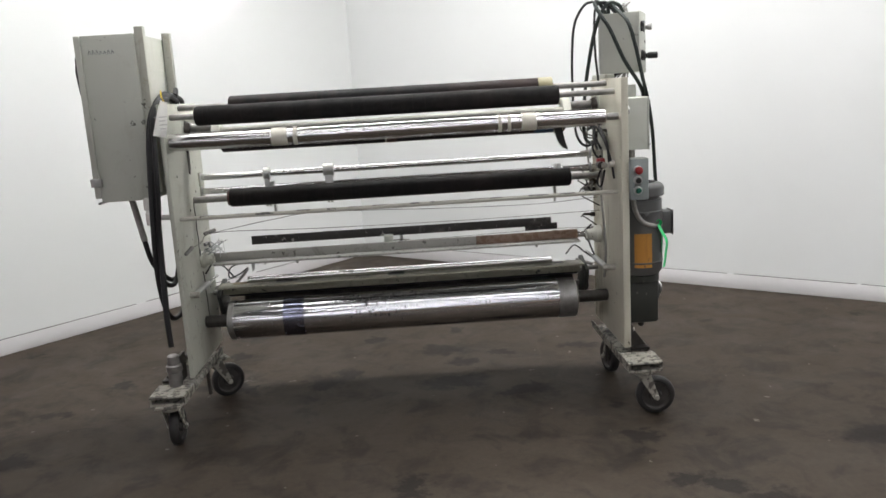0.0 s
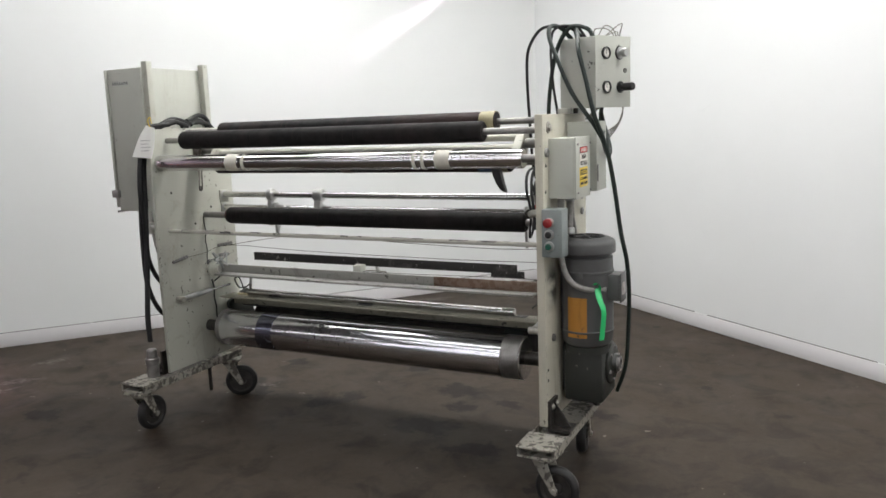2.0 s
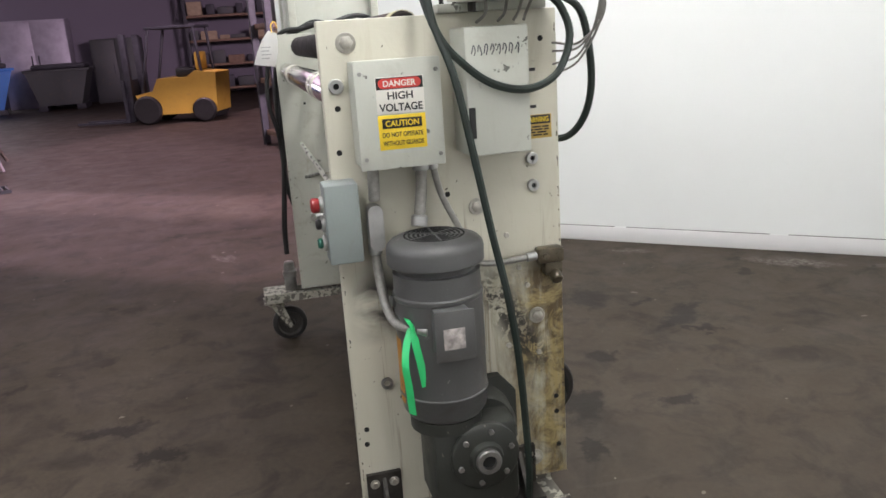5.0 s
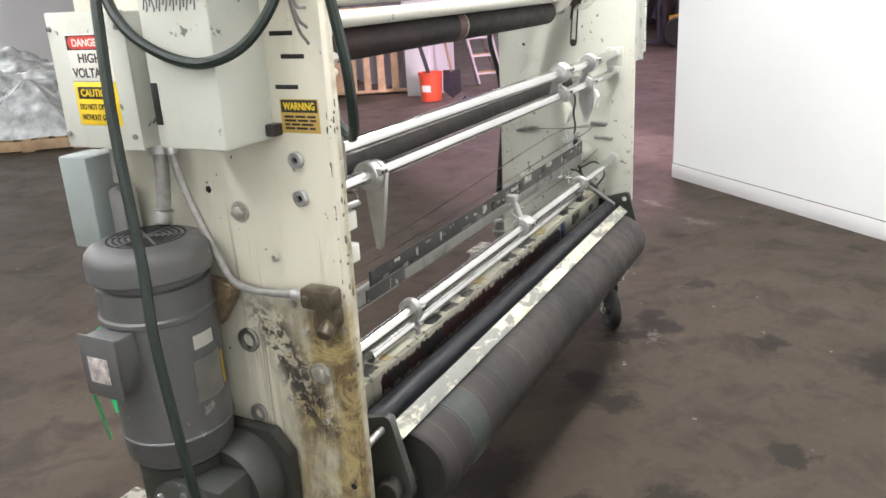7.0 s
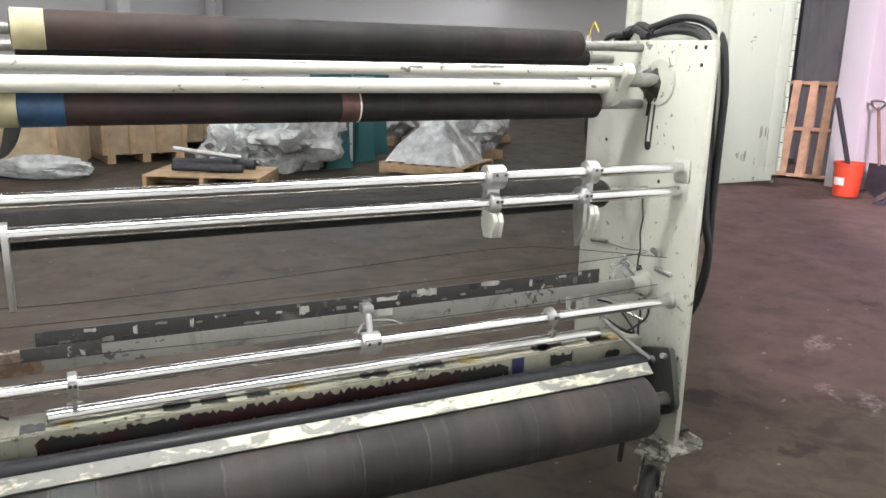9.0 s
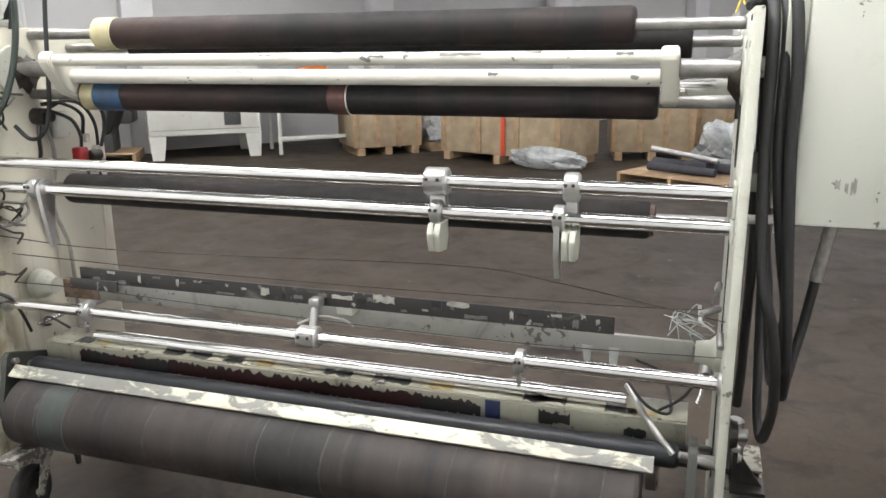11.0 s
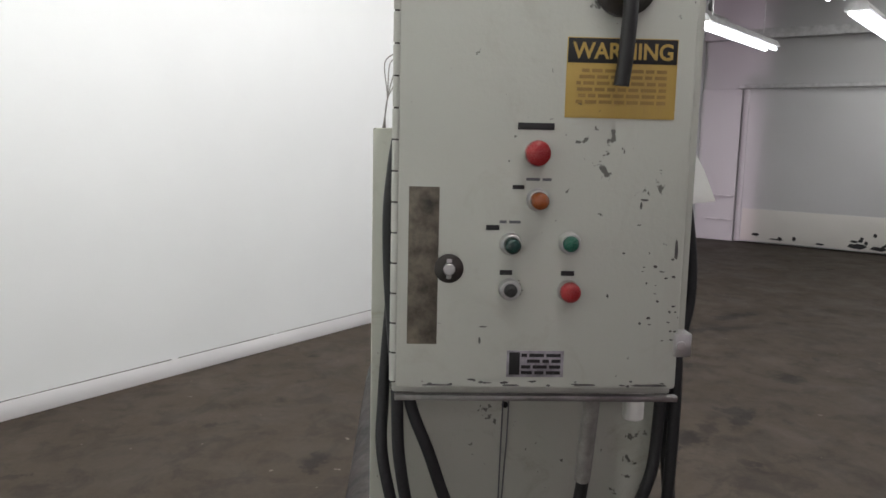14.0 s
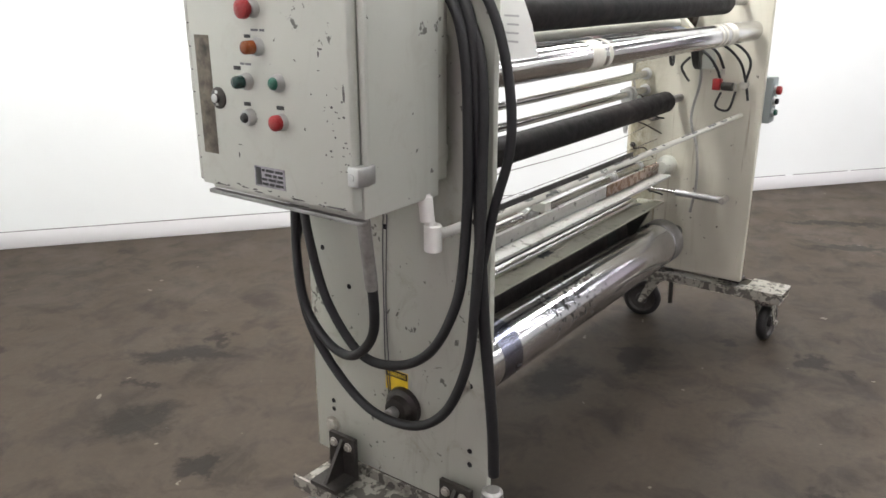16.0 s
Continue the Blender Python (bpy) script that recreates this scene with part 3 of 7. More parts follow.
def slab(bm, outline, axis, a0, a1):
    """An outline of two coordinates pulled along an axis: x -> (y, z), y -> (x, z), z -> (x, y)."""
    def place(p, s):
        return {"x": (s, p[0], p[1]), "y": (p[0], s, p[1]), "z": (p[0], p[1], s)}[axis]
    lo = [bm.verts.new(place(p, a0)) for p in outline]
    hi = [bm.verts.new(place(p, a1)) for p in outline]
    n = len(outline)
    for k in range(n):
        bm.faces.new((lo[k], lo[(k + 1) % n], hi[(k + 1) % n], hi[k]))
    bm.faces.new(list(reversed(lo)))
    bm.faces.new(hi)


def hull_outline(circles, n=12):
    """The outline round some circles (a, b, radius), as a belt would run."""
    pts = sorted({(round(a + r * math.cos(k * math.tau / n), 5), round(b + r * math.sin(k * math.tau / n), 5)) for a, b, r in circles for k in range(n)})

    def half(seq):
        out = []
        for p in seq:
            while len(out) > 1 and (out[-1][0] - out[-2][0]) * (p[1] - out[-2][1]) - (out[-1][1] - out[-2][1]) * (p[0] - out[-2][0]) <= 0:
                out.pop()
            out.append(p)
        return out[:-1]
    return half(pts) + half(pts[::-1])


def mesh_of(name, bm, mat, sharp=38):
    bmesh.ops.recalc_face_normals(bm, faces=bm.faces[:])
    bm.transform(Matrix.Scale(U, 4))
    me = bpy.data.meshes.new(name)
    bm.to_mesh(me)
    bm.free()
    me.polygons.foreach_set("use_smooth", [True] * len(me.polygons))
    me.set_sharp_from_angle(angle=radians(sharp))
    me.materials.append(mat)
    return me


def part(name, bm, mat, parent, label=""):
    ob = new(name, mesh_of(name, bm, mat))
    ob.parent = parent
    if label:
        tagged(ob, label)
    return ob


def structure(name, bm, mat, label="", category=""):
    return tagged(new(name, mesh_of(name, bm, mat)), label, category, kind="structure")


def thing(name, label, category, x=0.0, y=0.0, z=0.0, rz=0.0, group=""):
    ob = new(name)
    ob.empty_display_size = 0.05
    ob.matrix_world = pose(x * U, y * U, z * U, 0, 0, rz)
    return tagged(ob, label, category, group)


def B():
    return bmesh.new()


def one_box(name, parent, mat, x0, x1, y0, y1, z0, z1, bev=0.003, label="", m=None):
    bm = B()
    box(bm, x0, x1, y0, y1, z0, z1, bev, m)
    return part(name, bm, mat, parent, label)


def one_rod(name, parent, mat, p, q, r, label="", seg=20):
    bm = B()
    rod(bm, p, q, r, seg)
    return part(name, bm, mat, parent, label)


def one_cable(name, parent, mat, pts, r, label="", seg=8):
    bm = B()
    sweep(bm, pts, r, seg)
    return part(name, bm, mat, parent, label)


def lettering(name, body, parent, mat, side, x, yc, zc, width, height):
    """Raised print on a face that looks along +x (side 1) or -x (side -1)."""
    cu = bpy.data.curves.new(name, "FONT")
    cu.body, cu.align_x, cu.align_y, cu.extrude, cu.offset = body, "CENTER", "CENTER", 0.01, 0.022
    tmp = new(name, cu)
    bpy.context.view_layer.update()
    me = bpy.data.meshes.new_from_object(tmp.evaluated_get(bpy.context.evaluated_depsgraph_get()))
    bpy.data.objects.remove(tmp)
    co = np.array([v.co for v in me.vertices])
    lo, hi = co.min(0), co.max(0)
    mid, size = (lo + hi) / 2, hi - lo
    turn = Matrix(((0, 0, side, x * U), (side, 0, 0, yc * U), (0, 1, 0, zc * U), (0, 0, 0, 1)))
    me.transform(turn @ Matrix.Diagonal((width * U / size[0], height * U / size[1], 0.0006 / size[2], 1)) @ Matrix.Translation(-Vector(mid)))
    me.materials.clear()
    me.materials.append(mat)
    ob = new(name, me)
    ob.parent = parent
    return ob


def bars(name, parent, mat, side, x, y0, y1, z0, z1, lines, seed=0):
    """Print that cannot be read: rows of short bars."""
    rnd = random.Random(seed)
    bm = B()
    step = (z1 - z0) / lines
    for k in range(lines):
        zc = z1 - step * (k + 0.5)
        y = y0
        while y < y1 - 0.004:
            n = min(rnd.uniform(0.008, 0.02), y1 - y)
            box(bm, x, x + side * 0.0006, y, y + n, zc - step * 0.28, zc + step * 0.28)
            y += n + 0.003
    return part(name, bm, mat, parent)

# ---- the hall ----
bm = B()
box(bm, -24, 20, -32, 14, -0.2, 0)
structure("floor", bm, M["floor"], "dark stained concrete floor with oil spots and scrapes", "floor")
bm = B()
box(bm, -24, 20, -32, 14, 3.5, 3.6)
structure("ceiling", bm, M["ceiling"], "dark roof deck of the hall", "ceiling")


def wall_run(name, p, q, height, thick, mat, label, z0=0.0, side=1):
    """A straight wall from p to q on plan, its face on the line and its thickness behind it."""
    p, q = Vector(p), Vector(q)
    n = (q - p).length
    bm = B()
    box(bm, 0, n, 0, thick * side, z0, height, 0, Matrix.Translation((p.x, p.y, 0)) @ Matrix.Rotation(math.atan2(q.y - p.y, q.x - p.x), 4, "Z"))
    return structure(name, bm, mat, label, "wall")


def skirting(name, p, q, side, h=0.082, t=0.007):
    p, q = Vector(p), Vector(q)
    n = (q - p).length
    bm = B()
    box(bm, 0, n, -t * side, -0.001 * side, 0, h, 0.0015, Matrix.Translation((p.x, p.y, 0)) @ Matrix.Rotation(math.atan2(q.y - p.y, q.x - p.x), 4, "Z"))
    turn = Matrix.Translation((p.x, p.y, 0)) @ Matrix.Rotation(math.atan2(q.y - p.y, q.x - p.x), 4, "Z")
    # broken dark strip standing in for the shadow line above the board
    seam = B()
    rnd = random.Random(int(n * 100))
    x = 0.0
    while x < n - 0.3:
        m = min(rnd.uniform(0.4, 1.3), n - x)
        box(seam, x, x + m, -(t - 0.001) * side, -0.001 * side, h + 0.0003, h + 0.0036, 0, turn)
        x += m + rnd.uniform(0.0, 0.12)
    structure("trim", seam, M["seam"], "thin dark strip painted as the gap shadow over the skirting board", "trim")
    return structure(name, bm, M["skirting"], "white painted skirting board with scuffs", "baseboard")


CORNER = (-0.34, 3.0)
A_END = (-2.99, -0.1)
B_END = (5.15, -1.3)
wall_run("wall_north_west", A_END, CORNER, 3.5, 0.12, M["white_wall"], "bright white painted partition wall")
wall_run("wall_north_east", CORNER, B_END, 3.5, 0.12, M["white_wall"], "bright white painted partition wall")
skirting("baseboard_north_west", A_END, CORNER, 1)
skirting("baseboard_north_east", CORNER, B_END, 1)
# long hall wall, dock recess and the outer walls
HALL_A, HALL_B = (8.1, -3.38), (-13.5, -29.12)
wall_run("wall_south", HALL_B, HALL_A, 3.5, 0.2, M["hall_wall"], "grey white hall wall with columns", side=-1)
wall_run("wall_far_end", (-2.6, -16.1), (-9.6, -10.22), 3.5, 0.2, M["hall_wall"], "grey white end wall of the store hall", side=1)
wall_run("wall_dock_return", HALL_A, (14.8, -5.3), 3.5, 0.2, M["hall_wall"], "shaded return wall of the dock", side=-1)
wall_run("wall_dock_left", (15.9, -2.9), (19.5, 4.0), 3.5, 0.2, M["hall_wall"], "shaded wall beside the dock door", side=-1)
wall_run("wall_dock_lintel", (14.8, -5.3), (15.9, -2.9), 3.5, 0.2, M["ceiling"], "dark lintel over the dock door", z0=2.25, side=-1)
wall_run("wall_east", (19.5, -32), (19.5, 14), 3.5, 0.2, M["hall_wall"], "plain hall wall", side=-1)
wall_run("wall_north", (-24, 13.5), (20, 13.5), 3.5, 0.2, M["hall_wall"], "plain hall wall")
wall_run("wall_far_south", (-24, -31.5), (20, -31.5), 3.5, 0.2, M["hall_wall"], "plain hall wall", side=-1)
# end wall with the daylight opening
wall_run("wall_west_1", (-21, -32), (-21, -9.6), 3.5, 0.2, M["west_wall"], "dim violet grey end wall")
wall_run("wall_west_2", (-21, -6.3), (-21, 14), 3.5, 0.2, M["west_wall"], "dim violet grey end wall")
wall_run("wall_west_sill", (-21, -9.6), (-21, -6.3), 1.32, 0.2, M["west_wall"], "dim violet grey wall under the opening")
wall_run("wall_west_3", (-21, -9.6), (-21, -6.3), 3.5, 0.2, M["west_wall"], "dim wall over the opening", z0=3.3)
bm = B()
box(bm, -21.6, -21.5, -10.2, -5.7, 1.1, 3.5)
tagged(structure("backdrop", bm, M["daylight"], "bright daylight outside the opening", "daylight"))

# machine -------------------------------------------------------------
machine = thing("roll_stand_machine", "cream web roll stand on casters with rubber and chrome rollers", "machine")
XL, XLO, XR, XRO = -0.78, -0.796, 0.803, 0.829
Y0, Y1, Z0, Z1 = -0.24, 0.213, 0.222, 1.205

bm = B()
box(bm, XLO, XL, Y0, Y1, Z0, Z1, 0.003)
plate_l = part("side_plate", bm, M["cream"], machine, "chipped cream steel side plate")
bm = B()
box(bm, XR, XRO, Y0, Y1, Z0, Z1, 0.003)
plate_r = part("side_plate", bm, M["plate_r"], machine, "cream steel side plate soaked with brown oil")


# chipped paint along the plate edges
rnd = random.Random(55)
for plate, xf, face, n in [(plate_r, XRO, 1, 30), (plate_r, XRO, -1, 16), (plate_l, XL, -1, 16), (plate_l, XL, 1, 10)]:
    for k in range(n):
        z = rnd.uniform(Z0 + 0.02, Z1 - 0.02)
        w, h = rnd.uniform(0.0008, 0.0032), rnd.uniform(0.0015, 0.008)
        ye = Y1 if face > 0 else Y0
        ring_pts = [(ye - face * (0.0035 + w * (0.5 + 0.5 * math.cos(t))) * rnd.uniform(0.75, 1.0), z + h * math.sin(t) * rnd.uniform(0.5, 1.0)) for t in [q * math.tau / 9 for q in range(9)]]
        bm = B()
        slab(bm, ring_pts, "x", xf - 0.0004, xf + 0.0004)
        part("paint_chip", bm, M["oily_brown"] if k % 2 else M["chip"], plate)
for k in range(22):
    z = rnd.uniform(Z0 + 0.02, Z1 - 0.02)
    w, h = rnd.uniform(0.001, 0.0038), rnd.uniform(0.0015, 0.008)
    xm = (XR + XRO) / 2 + rnd.uniform(-0.004, 0.004)
    ring_pts = [(xm + w * math.cos(t) * rnd.uniform(0.6, 1.0), z + h * math.sin(t) * rnd.uniform(0.5, 1.0)) for t in [q * math.tau / 9 for q in range(9)]]
    bm = B()
    slab(bm, ring_pts, "y", Y1 - 0.0004, Y1 + 0.0004)
    part("paint_chip", bm, M["oily_brown"] if k % 3 else M["chip"], plate_r)


def bolt_head(parent, at, axis, r=0.011, h=0.008, washer=True, mat="bolt"):
    bm = B()
    at, a = Vector(at), Vector(axis).normalized()
    if washer:
        rod(bm, at, at + a * 0.003, r * 1.45, 18)
    lathe(bm, at + a * 0.002, a, [(0, r), (h - 0.001, r), (h, r * 0.86)], 6)
    return part("bolt", bm, M[mat], parent)


def socket(parent, at, axis, r=0.013):
    """A round cap; a black plug stands in for its shaded recess."""
    a = Vector(axis).normalized()
    bm = B()
    ring(bm, Vector(at) + a * 0.004, a, r, r * 0.42, 0.009, 20)
    ob = part("end_cap", bm, M["alu"], parent)
    bm = B()
    rod(bm, Vector(at), Vector(at) + a * 0.003, r * 0.45, 12)
    part("recess", bm, M["hole"], parent)
    return ob


def hole_shade(parent, at, axis, r=0.006):
    a = Vector(axis).normalized()
    bm = B()
    # a black plug, slightly proud, stands in for the shaded hole
    rod(bm, Vector(at) - a * 0.004, Vector(at) + a * 0.0008, r, 12, 0.0003)
    return part("bolt_hole", bm, M["hole"], parent)


for y, z in [(0.154, 0.924), (0.155, 0.87)]:
    socket(plate_r, (XRO, y, z), (1, 0, 0), 0.012)
for y, z, r in [(0.037, 0.84, 0.014), (0.154, 0.596, 0.015), (0.139, 0.27, 0.016), (-0.19, 1.165, 0.016)]:
    bolt_head(plate_r, (XRO, y, z), (1, 0, 0), r * 0.8)
for y, z in [(0.095, 0.775), (0.118, 0.705), (0.09, 0.54), (0.155, 0.515), (0.135, 0.665)]:
    bolt_head(plate_r, (XRO, y, z), (1, 0, 0), 0.006, 0.005, False)
for y, z in [(0.192, 0.369), (0.192, 0.405), (0.195, 0.29), (-0.22, 0.405), (-0.222, 0.372),
             (-0.215, 1.05), (-0.22, 0.97), (-0.02, 0.87), (0.18, 1.15)]:
    hole_shade(plate_r, (XRO, y, z), (1, 0, 0), 0.0055)
socket(plate_r, (XRO, -0.215, 1.09), (1, 0, 0), 0.014)
for y, z, r in [(0.02, 0.63, 0.02), (-0.17, 0.5, 0.012), (0.02, 0.5, 0.016)]:
    bm = B()
    ring(bm, (XRO + 0.003, y, z), (1, 0, 0), r, r * 0.6, 0.008)
    part("collar", bm, M["dull_steel"], plate_r)
for y, z in [(0.177, 1.151), (0.155, 1.19), (0.185, 1.19), (-0.03, 0.81), (0.18, 0.37), (0.18, 0.33), (0.07, 0.87), (-0.15, 0.95)]:
    hole_shade(plate_l, (XL, y, z), (1, 0, 0), 0.005)
for y, z in [(-0.2, 1.13), (-0.205, 0.82), (0.0, 0.775), (0.17, 0.7), (0.16, 0.35), (0.16, 0.33), (-0.2, 0.36), (-0.2, 0.33), (0.1, 0.63), (-0.2, 0.5)]:
    hole_shade(plate_l, (XLO, y, z), (-1, 0, 0), 0.0055)
bolt_head(plate_l, (XLO, -0.2, 1.0), (-1, 0, 0), 0.011)
bolt_head(plate_l, (XLO, 0.165, 0.29), (-1, 0, 0), 0.014)
bolt_head(plate_l, (XLO, -0.185, 0.5), (-1, 0, 0), 0.011)
one_box("rod_plate", plate_l, M["cream"], XL, XL + 0.006, 0.126, 0.178, 0.882, 0.936, 0.002)
one_box("rod_plate", plate_l, M["cream"], XL, XL + 0.006, 0.13, 0.176, 0.838, 0.878, 0.002)
# slotted link and black oil runs on the inner face
bm = B()
rod(bm, (XL - 0.004, 0.018, 0.952), (XL + 0.003, 0.018, 0.952), 0.011, 16)
sweep(bm, [(XL + 0.001, 0.009, 0.955), (XL + 0.001, 0.013, 1.01), (XL + 0.001, 0.018, 1.07)], 0.0025, 6)
sweep(bm, [(XL + 0.001, 0.027, 0.955), (XL + 0.001, 0.03, 1.01), (XL + 0.001, 0.034, 1.07)], 0.0025, 6)
part("slot", bm, M["dark_steel"], plate_l, "oily slot in the plate")
for k, pts in enumerate([[(0.022, 0.85), (0.018, 0.81), (0.025, 0.77), (0.019, 0.73), (0.025, 0.69), (0.02, 0.65), (0.03, 0.585)], [(0.024, 0.645), (0.03, 0.62), (0.024, 0.6), (0.033, 0.585)], [(0.036, 0.56), (0.047, 0.52), (0.043, 0.48), (0.051, 0.44), (0.05, 0.4), (0.06, 0.36)], [(0.025, 1.085), (0.016, 1.065), (0.012, 1.04), (0.01, 1.025)]]):
    bm = B()
    sweep(bm, [(XL + 0.001, y, z) for y, z in pts], (0.003, 0.011, 0.0045, 0.008)[k], 6, 4, 0.0015)
    part("oil_run", bm, M["sign_black"], plate_l, "black oil run")
bm = B()
for d in (0, 0.009):
    sweep(bm, [(XLO - 0.001, -0.006 + d, 0.8), (XLO - 0.003, -0.004 + d, 0.72), (XLO - 0.002, 0.001 + d * 0.6, 0.6), (XLO - 0.003, -0.003 + d, 0.5), (XLO - 0.001, -0.004 + d * 0.4, 0.42)], 0.0011, 6)
part("thin_wire", bm, M["pencil"], plate_l)


def roller(name, label, y, z, r, x0, x1, mat, shaft_r=0.011, shaft=(XL, XR), shaft_mat="dull_steel", lip=0.006):
    bm = B()
    n = x1 - x0
    lathe(bm, (x0, y, z), (1, 0, 0), [(0, r - lip), (lip * 0.7, r - lip * 0.25), (lip * 1.6, r), (n - lip * 1.6, r), (n - lip * 0.7, r - lip * 0.25), (n, r - lip)], 48)
    ob = part(name, bm, M[mat], machine, label)
    if shaft:
        bm = B()
        rod(bm, (shaft[0], y, z), (x0 + 0.002, y, z), shaft_r)
        part("shaft", bm, M[shaft_mat], ob)
        bm = B()
        rod(bm, (x1 - 0.002, y, z), (shaft[1], y, z), shaft_r)
        part("shaft", bm, M[shaft_mat], ob)
    return ob


def band(parent, y, z, r, x0, x1, mat, label=""):
    bm = B()
    n = x1 - x0
    lathe(bm, (x0, y, z), (1, 0, 0), [(0, r), (0.001, r + 0.0012), (n - 0.001, r + 0.0012), (n, r)], 48, closed=False)
    return part("band", bm, M[mat], parent, label)


R1 = roller("idler_roller", "upper dark brown rubber idler roller with worn bands", -0.035, 1.188, 0.0345, -0.592, 0.60, "rubber_top", 0.011)
band(R1, -0.035, 1.188, 0.0345, 0.545, 0.598, "tape_cream", "cream tape round the roller end")
R2 = roller("idler_roller", "front upper black rubber idler roller", -0.15, 1.158, 0.0345, -0.69, 0.60, "rubber_mid", 0.011)
R3 = roller("idler_roller", "chromed idler roller with white tape rings", -0.2, 1.072, 0.0305, -0.776, 0.755, "chrome", 0.013, lip=0.003)
for x0, x1, m, l in [(-0.421, -0.365, "tape_white", "white tape ring"), (-0.345, -0.33, "tape_white", "narrow white tape ring"), (0.455, 0.508, "tape_white", "white tape ring"),
                     (0.372, 0.384, "tape_white", "torn white tape ring"), (0.405, 0.417, "tape_white", "torn white tape ring")]:
    band(R3, -0.2, 1.072, 0.0305, x0, x1, m, l)
R4 = roller("idler_roller", "lower dark rubber idler roller with blue tape at one end", -0.02, 1.052, 0.0335, -0.64, 0.645, "rubber_top", 0.012)
band(R4, -0.02, 1.052, 0.0335, 0.60, 0.635, "tape_cream", "cream tape")
band(R4, -0.02, 1.052, 0.0335, 0.525, 0.60, "tape_blue", "blue tape")
band(R4, -0.02, 1.052, 0.0335, -0.028, 0.012, "tape_red", "red brown worn band")
band(R4, -0.02, 1.052, 0.0337, -0.031, -0.028, "tape_white", "thin white line")
R5 = roller("idler_roller", "middle black rubber idler roller with a red end", 0.03, 0.841, 0.0345, -0.642, 0.672, "rubber_mid", 0.013)
bm = B()
lathe(bm, (-0.65, 0.03, 0.841), (1, 0, 0), [(0, 0.014), (0.002, 0.028), (0.012, 0.031)], 32)
part("end_cap", bm, M["tape_red"], R5, "red end cap")
R6 = roller("drive_drum", "large scratched chrome drum with ink stains", 0.0, 0.366, 0.0755, -0.685, 0.673, "chrome_low", 0.024, lip=0.004, shaft_mat="dark_steel")
band(R6, 0.0, 0.366, 0.0755, 0.6, 0.668, "dull_steel", "dull steel end band")
band(R6, 0.0, 0.366, 0.0755, -0.47, -0.39, "smear_blue", "blue ink smear")
band(R6, 0.0, 0.366, 0.0755, -0.68, -0.66, "dull_steel", "dull steel end band")
# black ink dashes stamped round the middle of the drum
rnd = random.Random(21)
bm = B()
for k in range(150):
    x = min(0.12, max(-0.31, rnd.gauss(-0.12, 0.09)))
    a0, a1 = rnd.gauss(-0.75, 0.5), rnd.uniform(0.05, 0.2)
    w = rnd.uniform(0.0012, 0.0038)
    rows = []
    for i in range(4):
        a = a0 + a1 * i / 3
        rows.append([bm.verts.new((x + d * w * (1 - abs(i - 1.5) * 0.4), 0.0761 * math.sin(a), 0.366 + 0.0761 * math.cos(a))) for d in (-1, 1)])
    for p, q in zip(rows, rows[1:]):
        bm.faces.new((p[0], p[1], q[1], q[0]))
tagged(part("ink_dashes", bm, M["sign_black"], R6), "dark ink dashes on the drum", kind="stuff")
R8 = roller("nip_roller", "large grey worn rubber nip roller", 0.215, 0.36, 0.0765, -0.66, 0.70, "rubber_big", 0.02, shaft=(XL + 0.03, XR - 0.03), shaft_mat="dark_steel")
band(R8, 0.215, 0.36, 0.0765, 0.53, 0.6, "green_grey_rubber", "green grey worn band")
for x, w in [(0.526, 0.007), (0.603, 0.005), (0.655, 0.004), (0.32, 0.006), (0.06, 0.004), (-0.08, 0.005), (-0.33, 0.004), (-0.52, 0.007), (-0.6, 0.004)]:
    bm = B()
    seg = 30
    lo = [bm.verts.new((x + 0.002 * math.sin(k * 0.35), 0.215 + 0.0768 * math.sin(k / seg * 3.6 - 1.2), 0.36 + 0.0768 * math.cos(k / seg * 3.6 - 1.2))) for k in range(seg)]
    hi = [bm.verts.new((x + w * (0.4 + 0.6 * abs(math.sin(k * 0.8))) + 0.002 * math.sin(k * 0.35), v.co.y, v.co.z)) for k, v in enumerate(lo)]
    for k in range(seg - 1):
        bm.faces.new((lo[k], lo[k + 1], hi[k + 1], hi[k]))
    part("scrape_ring", bm, M["chalk"], R8, "pale scraped ring")
# flat black discs paint the shade inside the open roller ends
for x0, x1 in [(0.6995, 0.7008), (-0.6608, -0.6595)]:
    bm = B()
    lathe(bm, (x0, 0.215, 0.36), (1, 0, 0), [(0, 0.06), (x1 - x0, 0.06)], 36)
    part("end_shade_disc", bm, M["hole"], R8, "flat black disc for the shade inside the open roller end")
R7 = roller("idler_roller", "thin smooth black roller", 0.158, 0.4435, 0.022, -0.72, 0.72, "black_roller", 0.01)

# white tie tubes and their swing arms
W1, W2, PIV = (0.06, 1.131), (0.01, 1.095), (0.03, 1.112)
for (y, z), r, lab in [(W1, 0.0125, "upper white painted tube with chipped spots"), (W2, 0.0155, "lower white painted tube")]:
    bm = B()
    rod(bm, (-0.675, y, z), (0.675, y, z), r, 24)
    part("tie_tube", bm, M["white_tube"], machine, lab)


